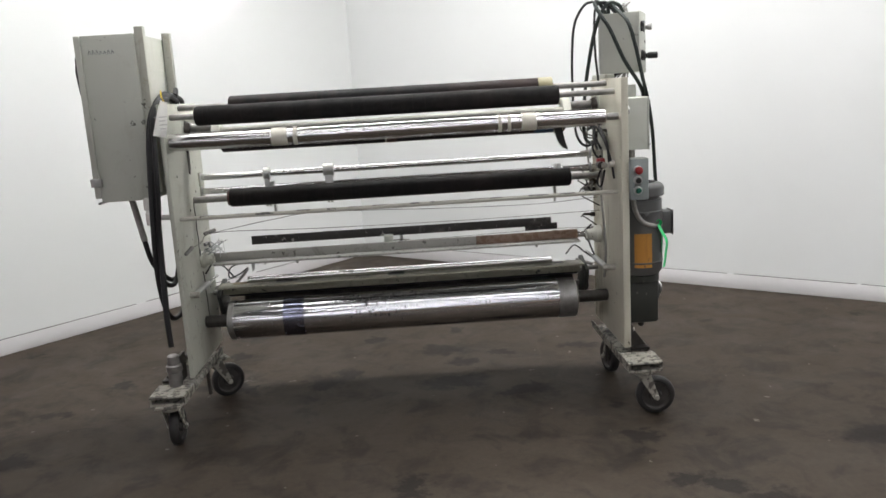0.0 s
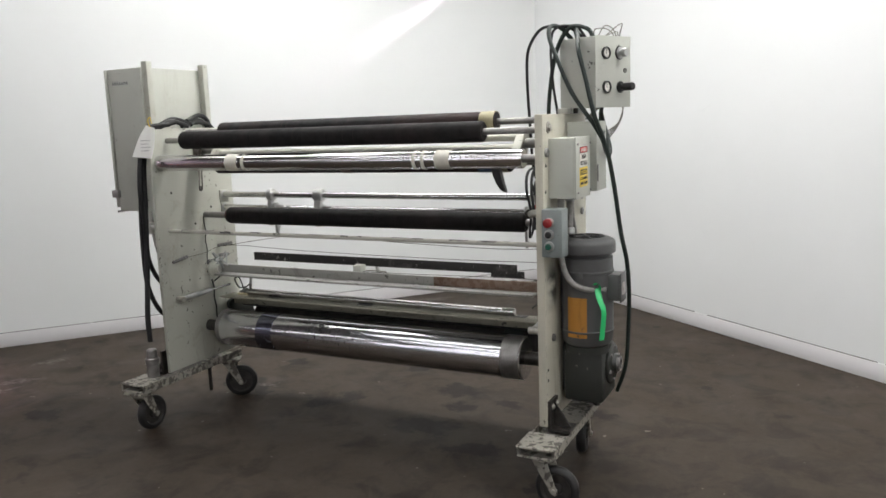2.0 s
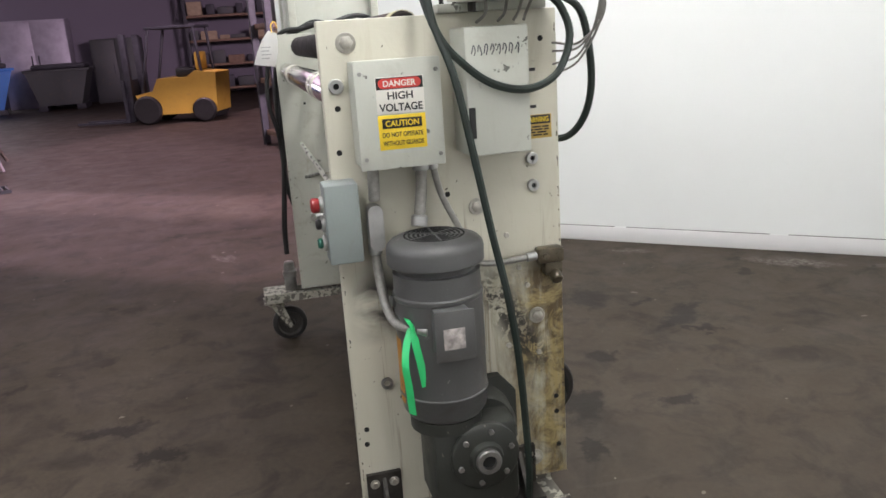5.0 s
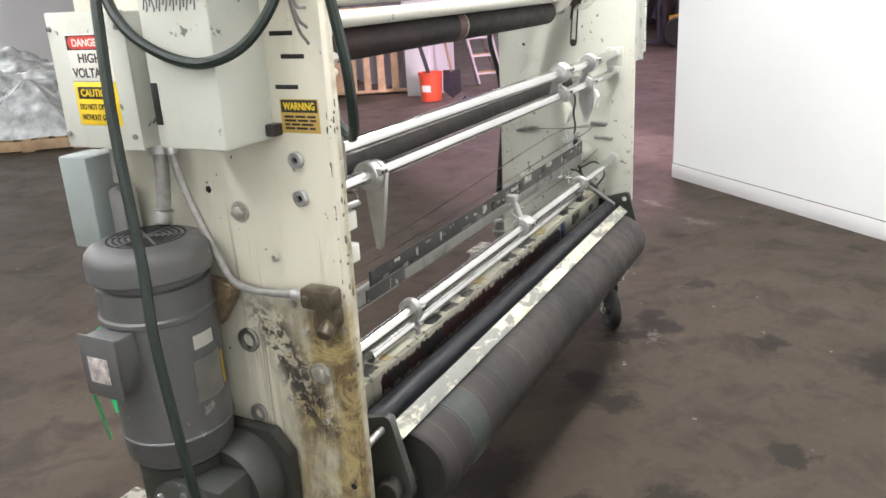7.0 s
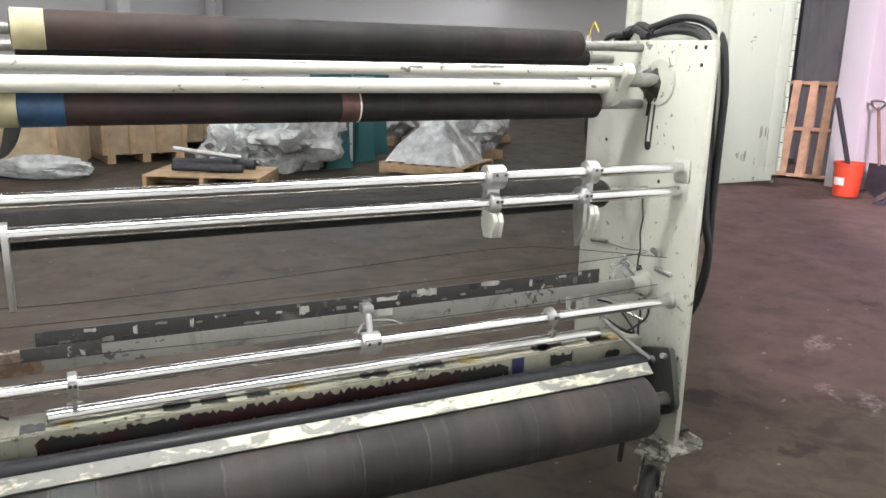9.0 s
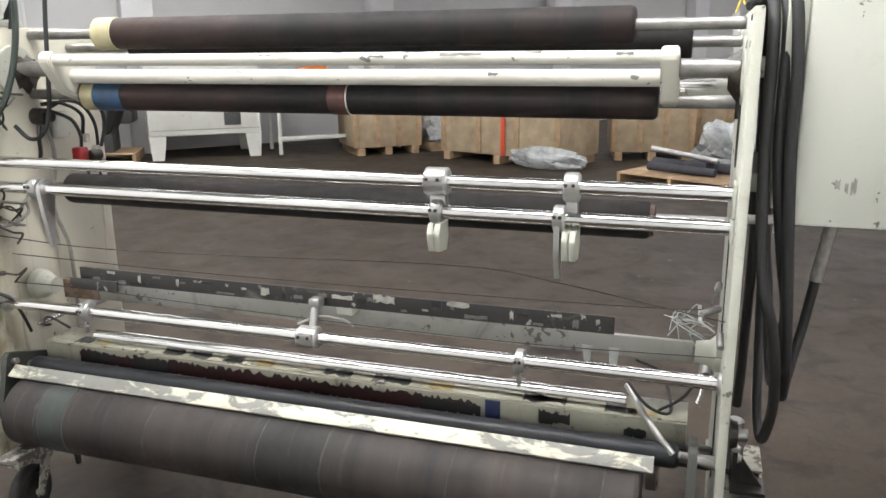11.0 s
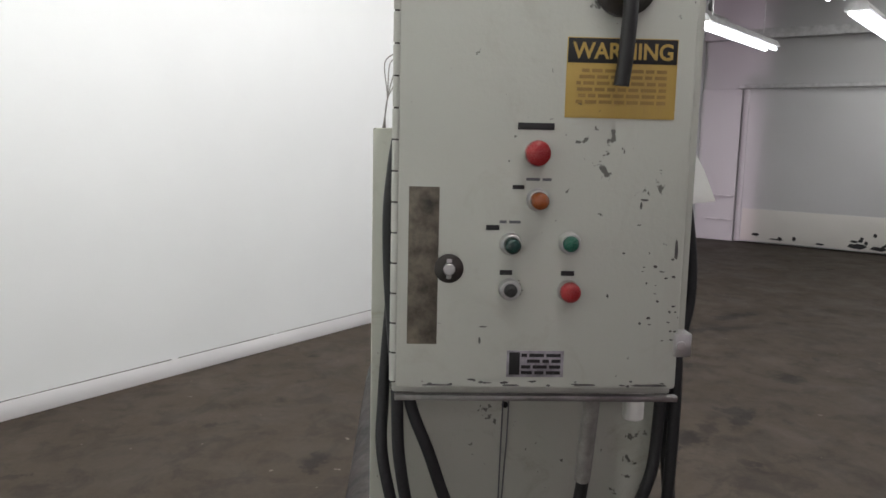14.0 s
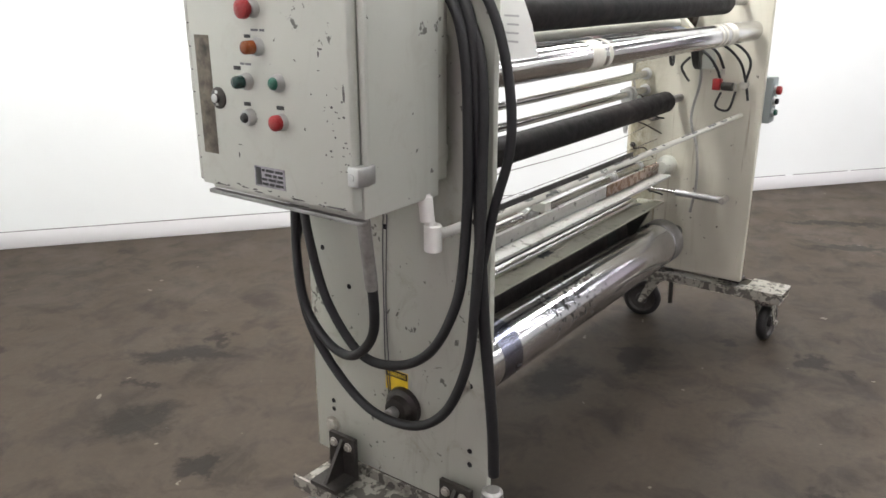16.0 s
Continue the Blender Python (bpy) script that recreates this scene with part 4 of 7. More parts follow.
def tube_chip(bm, y, z, r, x0, x1, a0, a1, rnd):
    """A jagged patch lying on a tube that runs along x."""
    n = 8
    lo = [(x0 + (x1 - x0) * k / n, a0 + (a1 - a0) * rnd.uniform(0, 0.35)) for k in range(n + 1)]
    hi = [(x, a1 - (a1 - a0) * rnd.uniform(0, 0.35)) for x, a in lo]
    vs = [[bm.verts.new((x, y + (r + 0.0004) * math.sin(a), z + (r + 0.0004) * math.cos(a))) for x, a in row] for row in (lo, [(x, (a + b) / 2) for (x, a), (_, b) in zip(lo, hi)], hi)]
    for p, q in zip(vs, vs[1:]):
        for k in range(n):
            bm.faces.new((p[k], p[k + 1], q[k + 1], q[k]))


chip_rnd = random.Random(8)
for x0, x1, a0, a1 in [(-0.33, -0.25, 0.5, 1.3), (-0.22, -0.18, 0.1, 0.7), (-0.14, -0.11, 0.9, 1.5), (-0.44, -0.41, 0.3, 0.9), (-0.53, -0.49, -0.2, 0.4), (-0.05, -0.03, 0.2, 0.6), (0.1, 0.13, 0.6, 1.1), (-0.6, -0.57, 0.6, 1.3), (0.33, 0.345, 0.0, 0.5)]:
    bm = B()
    tube_chip(bm, W1[0], W1[1], 0.0125, x0, x1, a0, a1, chip_rnd)
    part("paint_chip", bm, M["chip"], machine)
for x0, x1, a0, a1 in [(0.2, 0.215, 0.6, 1.1), (-0.35, -0.33, 0.8, 1.4), (-0.02, 0.0, 0.4, 0.8)]:
    bm = B()
    tube_chip(bm, W2[0], W2[1], 0.0155, x0, x1, a0, a1, chip_rnd)
    part("paint_chip", bm, M["chip"], machine)
# worn paint spots along the thin tie rod
for k in range(14):
    x0 = -0.7 + k * 0.105 + chip_rnd.uniform(-0.03, 0.03)
    bm = B()
    tube_chip(bm, -0.178, 0.799, 0.0075, x0, x0 + chip_rnd.uniform(0.015, 0.07), chip_rnd.uniform(-2.2, -0.6), chip_rnd.uniform(-0.2, 0.8), chip_rnd)
    part("paint_chip", bm, M["chip"], machine)
for s in (-1, 1):
    bm = B()
    slab(bm, hull_outline([(W1[0] + 0.002, W1[1], 0.02), (PIV[0], PIV[1], 0.03), (-0.03, 1.06, 0.022), (0.02, 1.075, 0.02)], 14), "x", s * 0.645, s * 0.675)
    bmesh.ops.bevel(bm, geom=bm.edges[:], offset=0.003, segments=2, affect="EDGES")
    arm = part("swing_arm", bm, M["white_tube"], machine, "white cast swing arm")
    bolt_head(arm, (s * 0.645, W1[0], W1[1]), (-s, 0, 0), 0.008)
    bolt_head(arm, (s * 0.675, -0.02, 1.07), (s, 0, 0), 0.007)
    bm = B()
    rod(bm, (s * 0.675, PIV[0], PIV[1]), (s * 0.785, PIV[0], PIV[1]), 0.017, 24)
    part("pivot_shaft", bm, M["dull_steel"], arm)
    bm = B()
    lathe(bm, (s * 0.782, PIV[0] + 0.01, PIV[1] - 0.004), (-s, 0, 0), [(0, 0.057), (0.003, 0.057), (0.005, 0.055), (0.0055, 0.05), (0.004, 0.046), (0.007, 0.03)], 36)
    part("bearing_flange", bm, M["cream"], arm)
    bm = B()
    lathe(bm, (s * 0.775, PIV[0] - 0.012, PIV[1] - 0.006), (-s, 0, 0), [(0, 0.034), (0.006, 0.03), (0.02, 0.023)], 24)
    for v in bm.verts:
        v.co.z += 0.007 * math.sin(v.co.y * 240) - (0.012 if v.co.z < PIV[1] - 0.03 else 0)
    part("oil_seal", bm, M["oily_black"], arm, "brown black oily seal")

# polished rods with collars and hanging fingers
RA, RB, RC = (0.15, 0.916), (0.15, 0.860), (0.152, 0.588)
rods = {}
for key, (y, z), r, lab in [("A", RA, 0.0125, "upper polished steel rod"), ("B", RB, 0.0125, "second polished steel rod"), ("C", RC, 0.0125, "lower polished steel rod")]:
    rods[key] = one_rod("guide_rod", machine, M["steel"], (XL, y, z), (XR, y, z), r, lab)
    for s in (-1, 1):
        bm = B()
        lathe(bm, (s * 0.781, y, z), (-s, 0, 0), [(0, 0.02), (0.006, 0.02), (0.008, 0.016)], 20)
        part("rod_boss", bm, M["alu"], rods[key])


def clamp(parent, x, yz, width=0.03, r=0.022, mat="alu"):
    y, z = yz
    bm = B()
    ring(bm, (x, y, z), (1, 0, 0), r, 0.012, width)
    box(bm, x - width * 0.42, x + width * 0.42, y + r * 0.5, y + r * 1.25, z + 0.002, z + 0.014, 0.002)
    ob = part("clamp_collar", bm, M[mat], parent, "cast clamp collar")
    for dx in (-0.25, 0.25):
        bm = B()
        rod(bm, (x + dx * width, y + r * 1.2, z + 0.008), (x + dx * width, y + r * 1.34, z + 0.008), 0.0035, 8)
        part("screw", bm, M["dark_steel"], parent)
    return ob


for x, wedge, long_ in [(-0.271, True, False), (-0.515, True, True), (0.63, False, True)]:
    w = 0.042 if wedge and not long_ else 0.026
    if x < 0:
        clamp(rods["A"], x, RA, w, 0.026)
        bm = B()
        slab(bm, hull_outline([(RA[0] - 0.006, RA[1] - 0.015, 0.008), (RB[0] - 0.012, RB[1], 0.012)], 10), "x", x - w * 0.35, x + w * 0.35)
        part("link", bm, M["alu"], rods["A"])
    clamp(rods["B"], x + (0.02 if long_ else 0), RB, 0.02, 0.024)
    if wedge:
        bm = B()
        slab(bm, [(0.125, 0.842), (0.172, 0.842), (0.18, 0.825), (0.172, 0.79), (0.135, 0.786), (0.122, 0.81)], "x", x - 0.012, x - 0.0008)
        slab(bm, [(0.125, 0.842), (0.172, 0.842), (0.18, 0.825), (0.172, 0.79), (0.135, 0.786), (0.122, 0.81)], "x", x + 0.0008, x + 0.012)
        bmesh.ops.bevel(bm, geom=bm.edges[:], offset=0.001, segments=1, affect="EDGES")
        part("wedge_block", bm, M["cream"], rods["B"], "white wedge block")
    if long_:
        xx = x + (0.022 if x < 0 else 0.0)
        bm = B()
        slab(bm, hull_outline([(RB[0], RB[1], 0.022), (RB[0] + 0.005, 0.80, 0.016 if x < 0 else 0.009), (RB[0] - 0.002, 0.755 if x < 0 else 0.735, 0.005)], 12), "x", xx - 0.005, xx + 0.005)
        part("finger", bm, M["alu"], rods["B"], "flat hanging finger")
for x, w in [(0.004, 0.042), (-0.43, 0.016), (0.552, 0.016)]:
    clamp(rods["C"], x, RC, w, 0.023)
    if w < 0.03:
        bm = B()
        rod(bm, (x, RC[0] + 0.01, RC[1] - 0.02), (x, RC[0] + 0.012, RC[1] - 0.045), 0.005, 10)
        rod(bm, (x - 0.012, RC[0] + 0.012, RC[1] - 0.03), (x + 0.012, RC[0] + 0.012, RC[1] - 0.03), 0.003, 8)
        part("thumb_screw", bm, M["dull_steel"], rods["C"])
# the arm from the middle clamp up to the taped blade
bm = B()
rod(bm, (0.0, 0.146, 0.6), (0.0, 0.126, 0.652), 0.0075, 12)
box(bm, -0.012, 0.012, 0.109, 0.136, 0.643, 0.662, 0.003)
part("blade_arm", bm, M["alu"], rods["C"])
bm = B()
sweep(bm, [(0.03, 0.15, 0.612), (0.0, 0.12, 0.62), (-0.05, 0.115, 0.618), (-0.08, 0.12, 0.606)], 0.003, 6)
part("wire_clip", bm, M["wire_grey"], rods["C"])

one_rod("tie_rod", machine, M["white_tube"], (XL, -0.178, 0.799), (XR, -0.178, 0.799), 0.0075, "thin white painted tie rod")
def jagged(x0, x1, z0, z1, rnd, n=7):
    """A torn outline between two edges."""
    top = [(x0 + (x1 - x0) * k / n, z1 - (z1 - z0) * rnd.uniform(0, 0.3)) for k in range(n + 1)]
    low = [(x0 + (x1 - x0) * k / n, z0 + (z1 - z0) * rnd.uniform(0, 0.3)) for k in range(n, -1, -1)]
    return low[::-1] + top[::-1]


torn_rnd = random.Random(5)
blade = one_box("taped_blade", machine, M["tape_black"], -0.593, 0.605, 0.102, 0.108, 0.641, 0.675, 0.0015, "black taped doctor blade strip")
one_box("tape_end", blade, M["tape_black"], 0.50, 0.63, 0.109, 0.114, 0.625, 0.65, 0.001)
for k in range(34):
    x0 = -0.57 + k * 0.034 + torn_rnd.uniform(-0.014, 0.014)
    z0 = torn_rnd.choice([0.644, 0.65, 0.658, 0.664])
    bm = B()
    slab(bm, jagged(x0, x0 + torn_rnd.choice([0.007, 0.012, 0.02, 0.045]), z0, min(0.677, z0 + torn_rnd.choice([0.006, 0.01, 0.02])), torn_rnd, 6), "y", 0.1083, 0.1095)
    part("torn_tape", bm, M[("scrap_white", "scrap_grey", "scrap_white", "scrap_grey", "sign_black")[k % 5]], blade)
beam = one_box("cross_beam", machine, M["grey_bar"], XL + 0.05, 0.70, 0.05, 0.062, 0.584, 0.625, 0.002, "grey taped cross beam")
one_box("beam_flange", beam, M["grey_bar"], XL + 0.05, 0.70, 0.0, 0.0505, 0.584, 0.592, 0.0015)
one_box("brown_tape", beam, M["tape_brown"], 0.295, 0.70, 0.0465, 0.0505, 0.5925, 0.6275, 0.001, "brown packing tape round the beam")
one_box("brown_tape", beam, M["tape_brown"], 0.6, 0.70, 0.0505, 0.0655, 0.582, 0.6275, 0.002)
for s in (-1, 1):
    bm = B()
    lathe(bm, (s * 0.79, 0.05, 0.604), (-s, 0, 0), [(0, 0.036), (0.02, 0.034), (0.03, 0.024), (0.055, 0.02)], 24)
    part("beam_bearing", bm, M["cream"], beam, "cream beam bearing")
for x in (-0.05, ):
    one_box("spacer", beam, M["cream_clean"], x - 0.018, x + 0.018, 0.06, 0.1, 0.622, 0.65, 0.003)
for x, n in [(-0.6, 0.05), (-0.55, 0.03)]:
    bm = B()
    slab(bm, [(x, 0.6), (x + 0.02, 0.6), (x + 0.016, 0.6 - n), (x + 0.006, 0.6 - n * 1.2)], "y", 0.064, 0.0655)
    part("torn_film", bm, M["wrap"], beam)

# ink tray over the drum
tray = one_box("ink_tray", machine, M["splashed"], -0.73, 0.72, 0.112, 0.12, 0.44, 0.488, 0.001, "ink splashed angle bar over the drum")
one_box("tray_lip", tray, M["splashed"], -0.73, 0.72, 0.025, 0.1115, 0.484, 0.490, 0.001)


rnd = random.Random(77)
for x0, x1, z0, z1, m, lab in [(-0.33, 0.62, 0.441, 0.485, "dark_red", "dried dark red ink"), (-0.345, -0.22, 0.444, 0.48, "sign_black", "black ink blot"), (0.38, 0.47, 0.442, 0.484, "sign_black", "black ink blot"),
                               (0.52, 0.6, 0.45, 0.482, "sign_black", "black ink blot"), (-0.52, -0.46, 0.452, 0.484, "sign_black", "black ink blot"), (-0.66, -0.62, 0.448, 0.47, "sign_black", "black ink blot")]:
    bm = B()
    slab(bm, jagged(x0, x1, z0, z1, rnd, max(12, int((x1 - x0) / 0.006))), "y", 0.1195, 0.1215 if m == "dark_red" else 0.1222)
    part("dried_ink", bm, M[m], tray, lab)
one_box("blue_rag", tray, M["ink_blue"], -0.385, -0.355, 0.1205, 0.125, 0.445, 0.488, 0.001)
one_rod("tray_rod", tray, M["steel"], (-0.62, 0.085, 0.5045), (0.6, 0.085, 0.5045), 0.014, "bright steel rod along the tray")
for k in range(17):
    rnd = random.Random(k)
    x = -0.7 + k * 0.082 + rnd.uniform(-0.03, 0.03)
    bm = B()
    slab(bm, jagged(x, x + rnd.uniform(0.02, 0.065), rnd.uniform(0.05, 0.095), 0.1135, rnd, 5), "z", 0.4902, 0.4912)
    part("tape_patch", bm, M[("tape_yellow", "sign_black", "tape_black", "sign_black", "splashed")[k % 5]], tray)
bar = B()
box(bar, -0.68, 0.73, -0.0155, 0.0155, -0.003, 0.003, 0.0008, Matrix.Translation((0, 0.213, 0.4495)) @ Matrix.Rotation(radians(-36), 4, "X"))
part("wiper_bar", bar, M["peeled"], machine, "white wiper bar with peeled paint")
for s in (-1, 1):
    bm = B()
    slab(bm, hull_outline([(0.215, 0.36, 0.035), (0.205, 0.475, 0.014), (0.1, 0.44, 0.016), (0.17, 0.33, 0.03)], 12), "x", s * 0.735, s * 0.75)
    br = part("nip_bracket", bm, M["gear_green"], machine, "dark green nip roller bracket")
    bm = B()
    rod(bm, (s * 0.72, 0.205, 0.472), (s * 0.79, 0.19, 0.45), 0.007, 10)
    part("pin", bm, M["dull_steel"], br)
    # damper to the plate
    bm = B()
    rod(bm, (s * 0.76, -0.16, 0.515), (s * 0.755, 0.0, 0.52), 0.011, 14)
    dm = part("gas_damper", bm, M["alu"], machine, "grey gas damper")
    bm = B()
    rod(bm, (s * 0.755, 0.0, 0.52), (s * 0.745, 0.11, 0.525), 0.005, 10)
    part("damper_rod", bm, M["steel"], dm)
    bm = B()
    rod(bm, (s * 0.745, -0.165, 0.515), (s * 0.792, -0.165, 0.515), 0.012, 14)
    part("damper_pin", bm, M["bolt"], dm)

# feet and casters
for s in (-1, 1):
    xc = s * 0.84
    bm = B()
    slab(bm, [(xc - 0.06, 0.178), (xc + 0.06, 0.178), (xc + 0.06, 0.206), (xc + 0.054, 0.206), (xc + 0.054, 0.184), (xc - 0.054, 0.184), (xc - 0.054, 0.206), (xc - 0.06, 0.206)], "y", -0.385, 0.19)
    foot = part("foot_channel", bm, M["foot"], machine, "flaking dirty steel foot channel")
    bm = B()
    box(bm, xc - 0.062, xc + 0.062, -0.39, -0.265, 0.206, 0.214, 0.003)
    part("pad", bm, M["foot"], foot, "flaking caster pad")
    for y in (-0.195, 0.1):
        bm = B()
        slab(bm, [(s * 0.829, 0.2065), (s * 0.9, 0.2065), (s * 0.9, 0.216), (s * 0.839, 0.216), (s * 0.839, 0.305), (s * 0.829, 0.305)], "y", y - 0.036, y + 0.036)
        slab(bm, [(s * 0.839, 0.216), (s * 0.895, 0.216), (s * 0.839, 0.295)], "y", y - 0.004, y + 0.004)
        bk = part("foot_bracket", bm, M["dark_steel"], machine, "black angle bracket on the foot")
        for dy in (-0.02, 0.02):
            bolt_head(bk, (s * 0.84, y + dy, 0.285), (s, 0, 0), 0.007, 0.006)
    one_rod("foot_pin", foot, M["dark_steel"], (s * 0.80, 0.0, 0.18), (s * 0.795, -0.005, 0.07 if s < 0 else 0.09), 0.008, "thin steel peg under the foot")


def caster(x, y, yaw):
    m = Matrix.Translation((x, y, 0)) @ Matrix.Rotation(radians(yaw), 4, "Z")
    bm = B()
    box(bm, -0.05, 0.05, -0.045, 0.045, 0.168, 0.177, 0.003, m)
    lathe(bm, m @ Vector((0, 0, 0.15)), (0, 0, 1), [(0, 0.03), (0.006, 0.036), (0.014, 0.036), (0.02, 0.03)], 24)
    for sy in (-1, 1):
        pts = [(-0.024, 0.156), (0.024, 0.156), (0.056, 0.062), (0.048, 0.055), (0.037, 0.058)]
        vs = [[bm.verts.new(m @ Vector((px, sy * yy, pz))) for px, pz in pts] for yy in (0.026, 0.030)]
        for k in range(5):
            bm.faces.new((vs[0][k], vs[0][(k + 1) % 5], vs[1][(k + 1) % 5], vs[1][k]))
        bm.faces.new(vs[0][::-1])
        bm.faces.new(vs[1])
    ob = part("caster", bm, M["foot"], machine, "worn swivel caster fork and plate")
    hub = m @ Vector((0.045, 0, 0.07))
    ax = m.to_3x3() @ Vector((0, 1, 0))
    bm = B()
    prof = [(-0.017, 0.051), (-0.017, 0.06), (-0.013, 0.067), (-0.006, 0.07), (0.006, 0.07), (0.013, 0.067), (0.017, 0.06), (0.017, 0.051)]
    lathe(bm, hub, ax, prof, 40, closed=False)
    part("tyre", bm, M["caster_rubber"], ob, "black rubber caster tyre")
    bm = B()
    lathe(bm, hub, ax, [(-0.02, 0.015), (-0.019, 0.019), (-0.008, 0.022), (-0.008, 0.045), (-0.015, 0.053), (0.015, 0.053), (0.008, 0.045), (0.008, 0.022), (0.019, 0.019), (0.02, 0.015)], 36)
    part("rim", bm, M["caster_rim"], ob, "grey caster wheel rim")
    bm = B()
    rod(bm, hub - ax * 0.036, hub + ax * 0.036, 0.008, 10)
    part("axle", bm, M["bolt"], ob)


caster(0.845, -0.325, -4)
caster(-0.84, -0.345, 92)
caster(-0.80, 0.13, 35)
caster(0.845, 0.075, 100)

# motor and gearbox ----------------------------------------------------
MX, MY = 0.914, -0.072
bm = B()
lathe(bm, (MX, MY, 0.462), (0, 0, 1), [(0, 0.054), (0.006, 0.072), (0.02, 0.081), (0.05, 0.084), (0.052, 0.0855), (0.056, 0.0855), (0.058, 0.0835), (0.24, 0.0835), (0.242, 0.0852), (0.248, 0.0852), (0.251, 0.082), (0.29, 0.0815), (0.292, 0.074), (0.312, 0.073)], 48)
motor = part("motor", bm, M["motor_grey"], machine, "vertical grey enamelled electric motor")
bm = B()
lathe(bm, (MX, MY, 0.766), (0, 0, 1), [(0, 0.088), (0.003, 0.0905), (0.028, 0.0905), (0.036, 0.0885), (0.043, 0.082), (0.047, 0.072), (0.05, 0.062), (0.0505, 0.06), (0.049, 0.0)], 48, closed=False)
part("fan_cover", bm, M["motor_grey"], motor, "grey domed fan cover")
bm = B()
for k in range(6):
    ring(bm, (MX, MY, 0.8155), (0, 0, 1), 0.057 - k * 0.0085, 0.0535 - k * 0.0085, 0.004, 32)
part("fan_grille", bm, M["hole"], motor, "black rings for the shaded slots of the fan grille")
bm = B()
for a in (0, 60, 120):
    box(bm, -0.056, 0.056, -0.0014, 0.0014, 0.8165, 0.8185, 0, Matrix.Translation((MX, MY, 0)) @ Matrix.Rotation(radians(a), 4, "Z"))
part("grille_spokes", bm, M["motor_grey"], motor)
one_box("junction_box", motor, M["motor_grey"], MX + 0.06, 1.028, -0.105, -0.04, 0.616, 0.702, 0.006, "grey terminal box")
one_box("box_label", motor, M["worn_label"], 1.0325, 1.0335, -0.094, -0.055, 0.635, 0.674, 0.0004, "worn white paper label")
one_box("box_lid", motor, M["motor_grey"], 1.0285, 1.0325, -0.109, -0.036, 0.612, 0.706, 0.002)
bm = B()
lathe(bm, (MX, MY, 0.5), (0, 0, 1), [(0, 0.0841), (0.13, 0.0841)], 48, closed=False)
for v in [v for v in bm.verts if not (v.co.y < MY - 0.06 and v.co.x > MX - 0.05 and v.co.x < MX + 0.03)]:
    bm.verts.remove(v)
part("name_plate", bm, M["motor_plate"], motor, "orange brown motor plate")
for z0, z1, a0, a1, mat, lab in [(0.572, 0.64, 72, 110, "alu", "grey metal name plate"), (0.578, 0.632, 111, 117, "sign_yellow", "yellow sticker strip"), (0.656, 0.678, 76, 102, "sign_white", "small white label")]:
    bm = B()
    rows = [[bm.verts.new((MX + 0.0842 * math.cos(radians(a0 + (a1 - a0) * k / 8)), MY + 0.0842 * math.sin(radians(a0 + (a1 - a0) * k / 8)), z)) for k in range(9)] for z in (z0, z1)]
    for k in range(8):
        bm.faces.new((rows[0][k], rows[0][k + 1], rows[1][k + 1], rows[1][k]))
    bmesh.ops.solidify(bm, geom=bm.faces[:], thickness=0.0008)
    part("name_plate", bm, M[mat], motor, lab)
# added slab, no real lug: gives the brown look of the motor's back
bm = B()
slab(bm, [(-0.06, 0.742), (0.028, 0.733), (0.026, 0.712), (-0.01, 0.66), (-0.06, 0.648)], "x", 0.838, 0.862)
bmesh.ops.bevel(bm, geom=bm.edges[:], offset=0.005, segments=2, affect="EDGES")
part("motor_side_piece", bm, M["tan_slab"], motor, "added tan slab standing in for the brown motor back")
bm = B()
lathe(bm, (MX, MY - 0.07, 0.7), (0, -1, 0), [(0, 0.01), (0.02, 0.012), (0.022, 0.006)], 10)
part("motor_side_piece", bm, M["motor_grey"], motor)
# gearbox
bm = B()
box(bm, 0.845, 0.975, -0.115, 0.055, 0.272, 0.448, 0.014)
lathe(bm, (MX, MY, 0.44), (0, 0, 1), [(0, 0.07), (0.024, 0.07), (0.028, 0.06)], 36)
slab(bm, [(-0.09, 0.3), (0.05, 0.3), (0.092, 0.345), (0.092, 0.45), (0.06, 0.487), (-0.06, 0.487), (-0.09, 0.45)], "x", 0.836, 0.856)
lathe(bm, (0.85, 0.0, 0.4), (1, 0, 0), [(0, 0.08), (0.05, 0.076), (0.06, 0.07)], 40)
gear = part("gearbox", bm, M["gear_green"], machine, "dark green worm gearbox smeared with oil")
bm = B()
lathe(bm, (0.97, -0.016, 0.386), (1, 0, 0), [(0, 0.068), (0.012, 0.068), (0.016, 0.063), (0.018, 0.034), (0.024, 0.032), (0.03, 0.03)], 40)
flange = part("output_flange", bm, M["gear_green"], gear, "round output flange")
bm = B()
ring(bm, (1.0, -0.016, 0.386), (1, 0, 0), 0.025, 0.014, 0.02, 24)
part("hollow_shaft", bm, M["dull_steel"], gear, "hollow steel output shaft")
bm = B()
rod(bm, (0.996, -0.016, 0.386), (1.002, -0.016, 0.386), 0.0145, 18)
part("bore", bm, M["hole"], gear)
for k in range(6):
    a = k * math.tau / 6 + 0.3
    bolt_head(gear, (0.984, -0.016 + 0.053 * math.cos(a), 0.386 + 0.053 * math.sin(a)), (1, 0, 0), 0.006, 0.006, False, "dull_steel")
bm = B()
rod(bm, (0.93, -0.02, 0.235), (0.93, -0.02, 0.275), 0.012, 12)
part("drain_plug", bm, M["dark_steel"], gear)

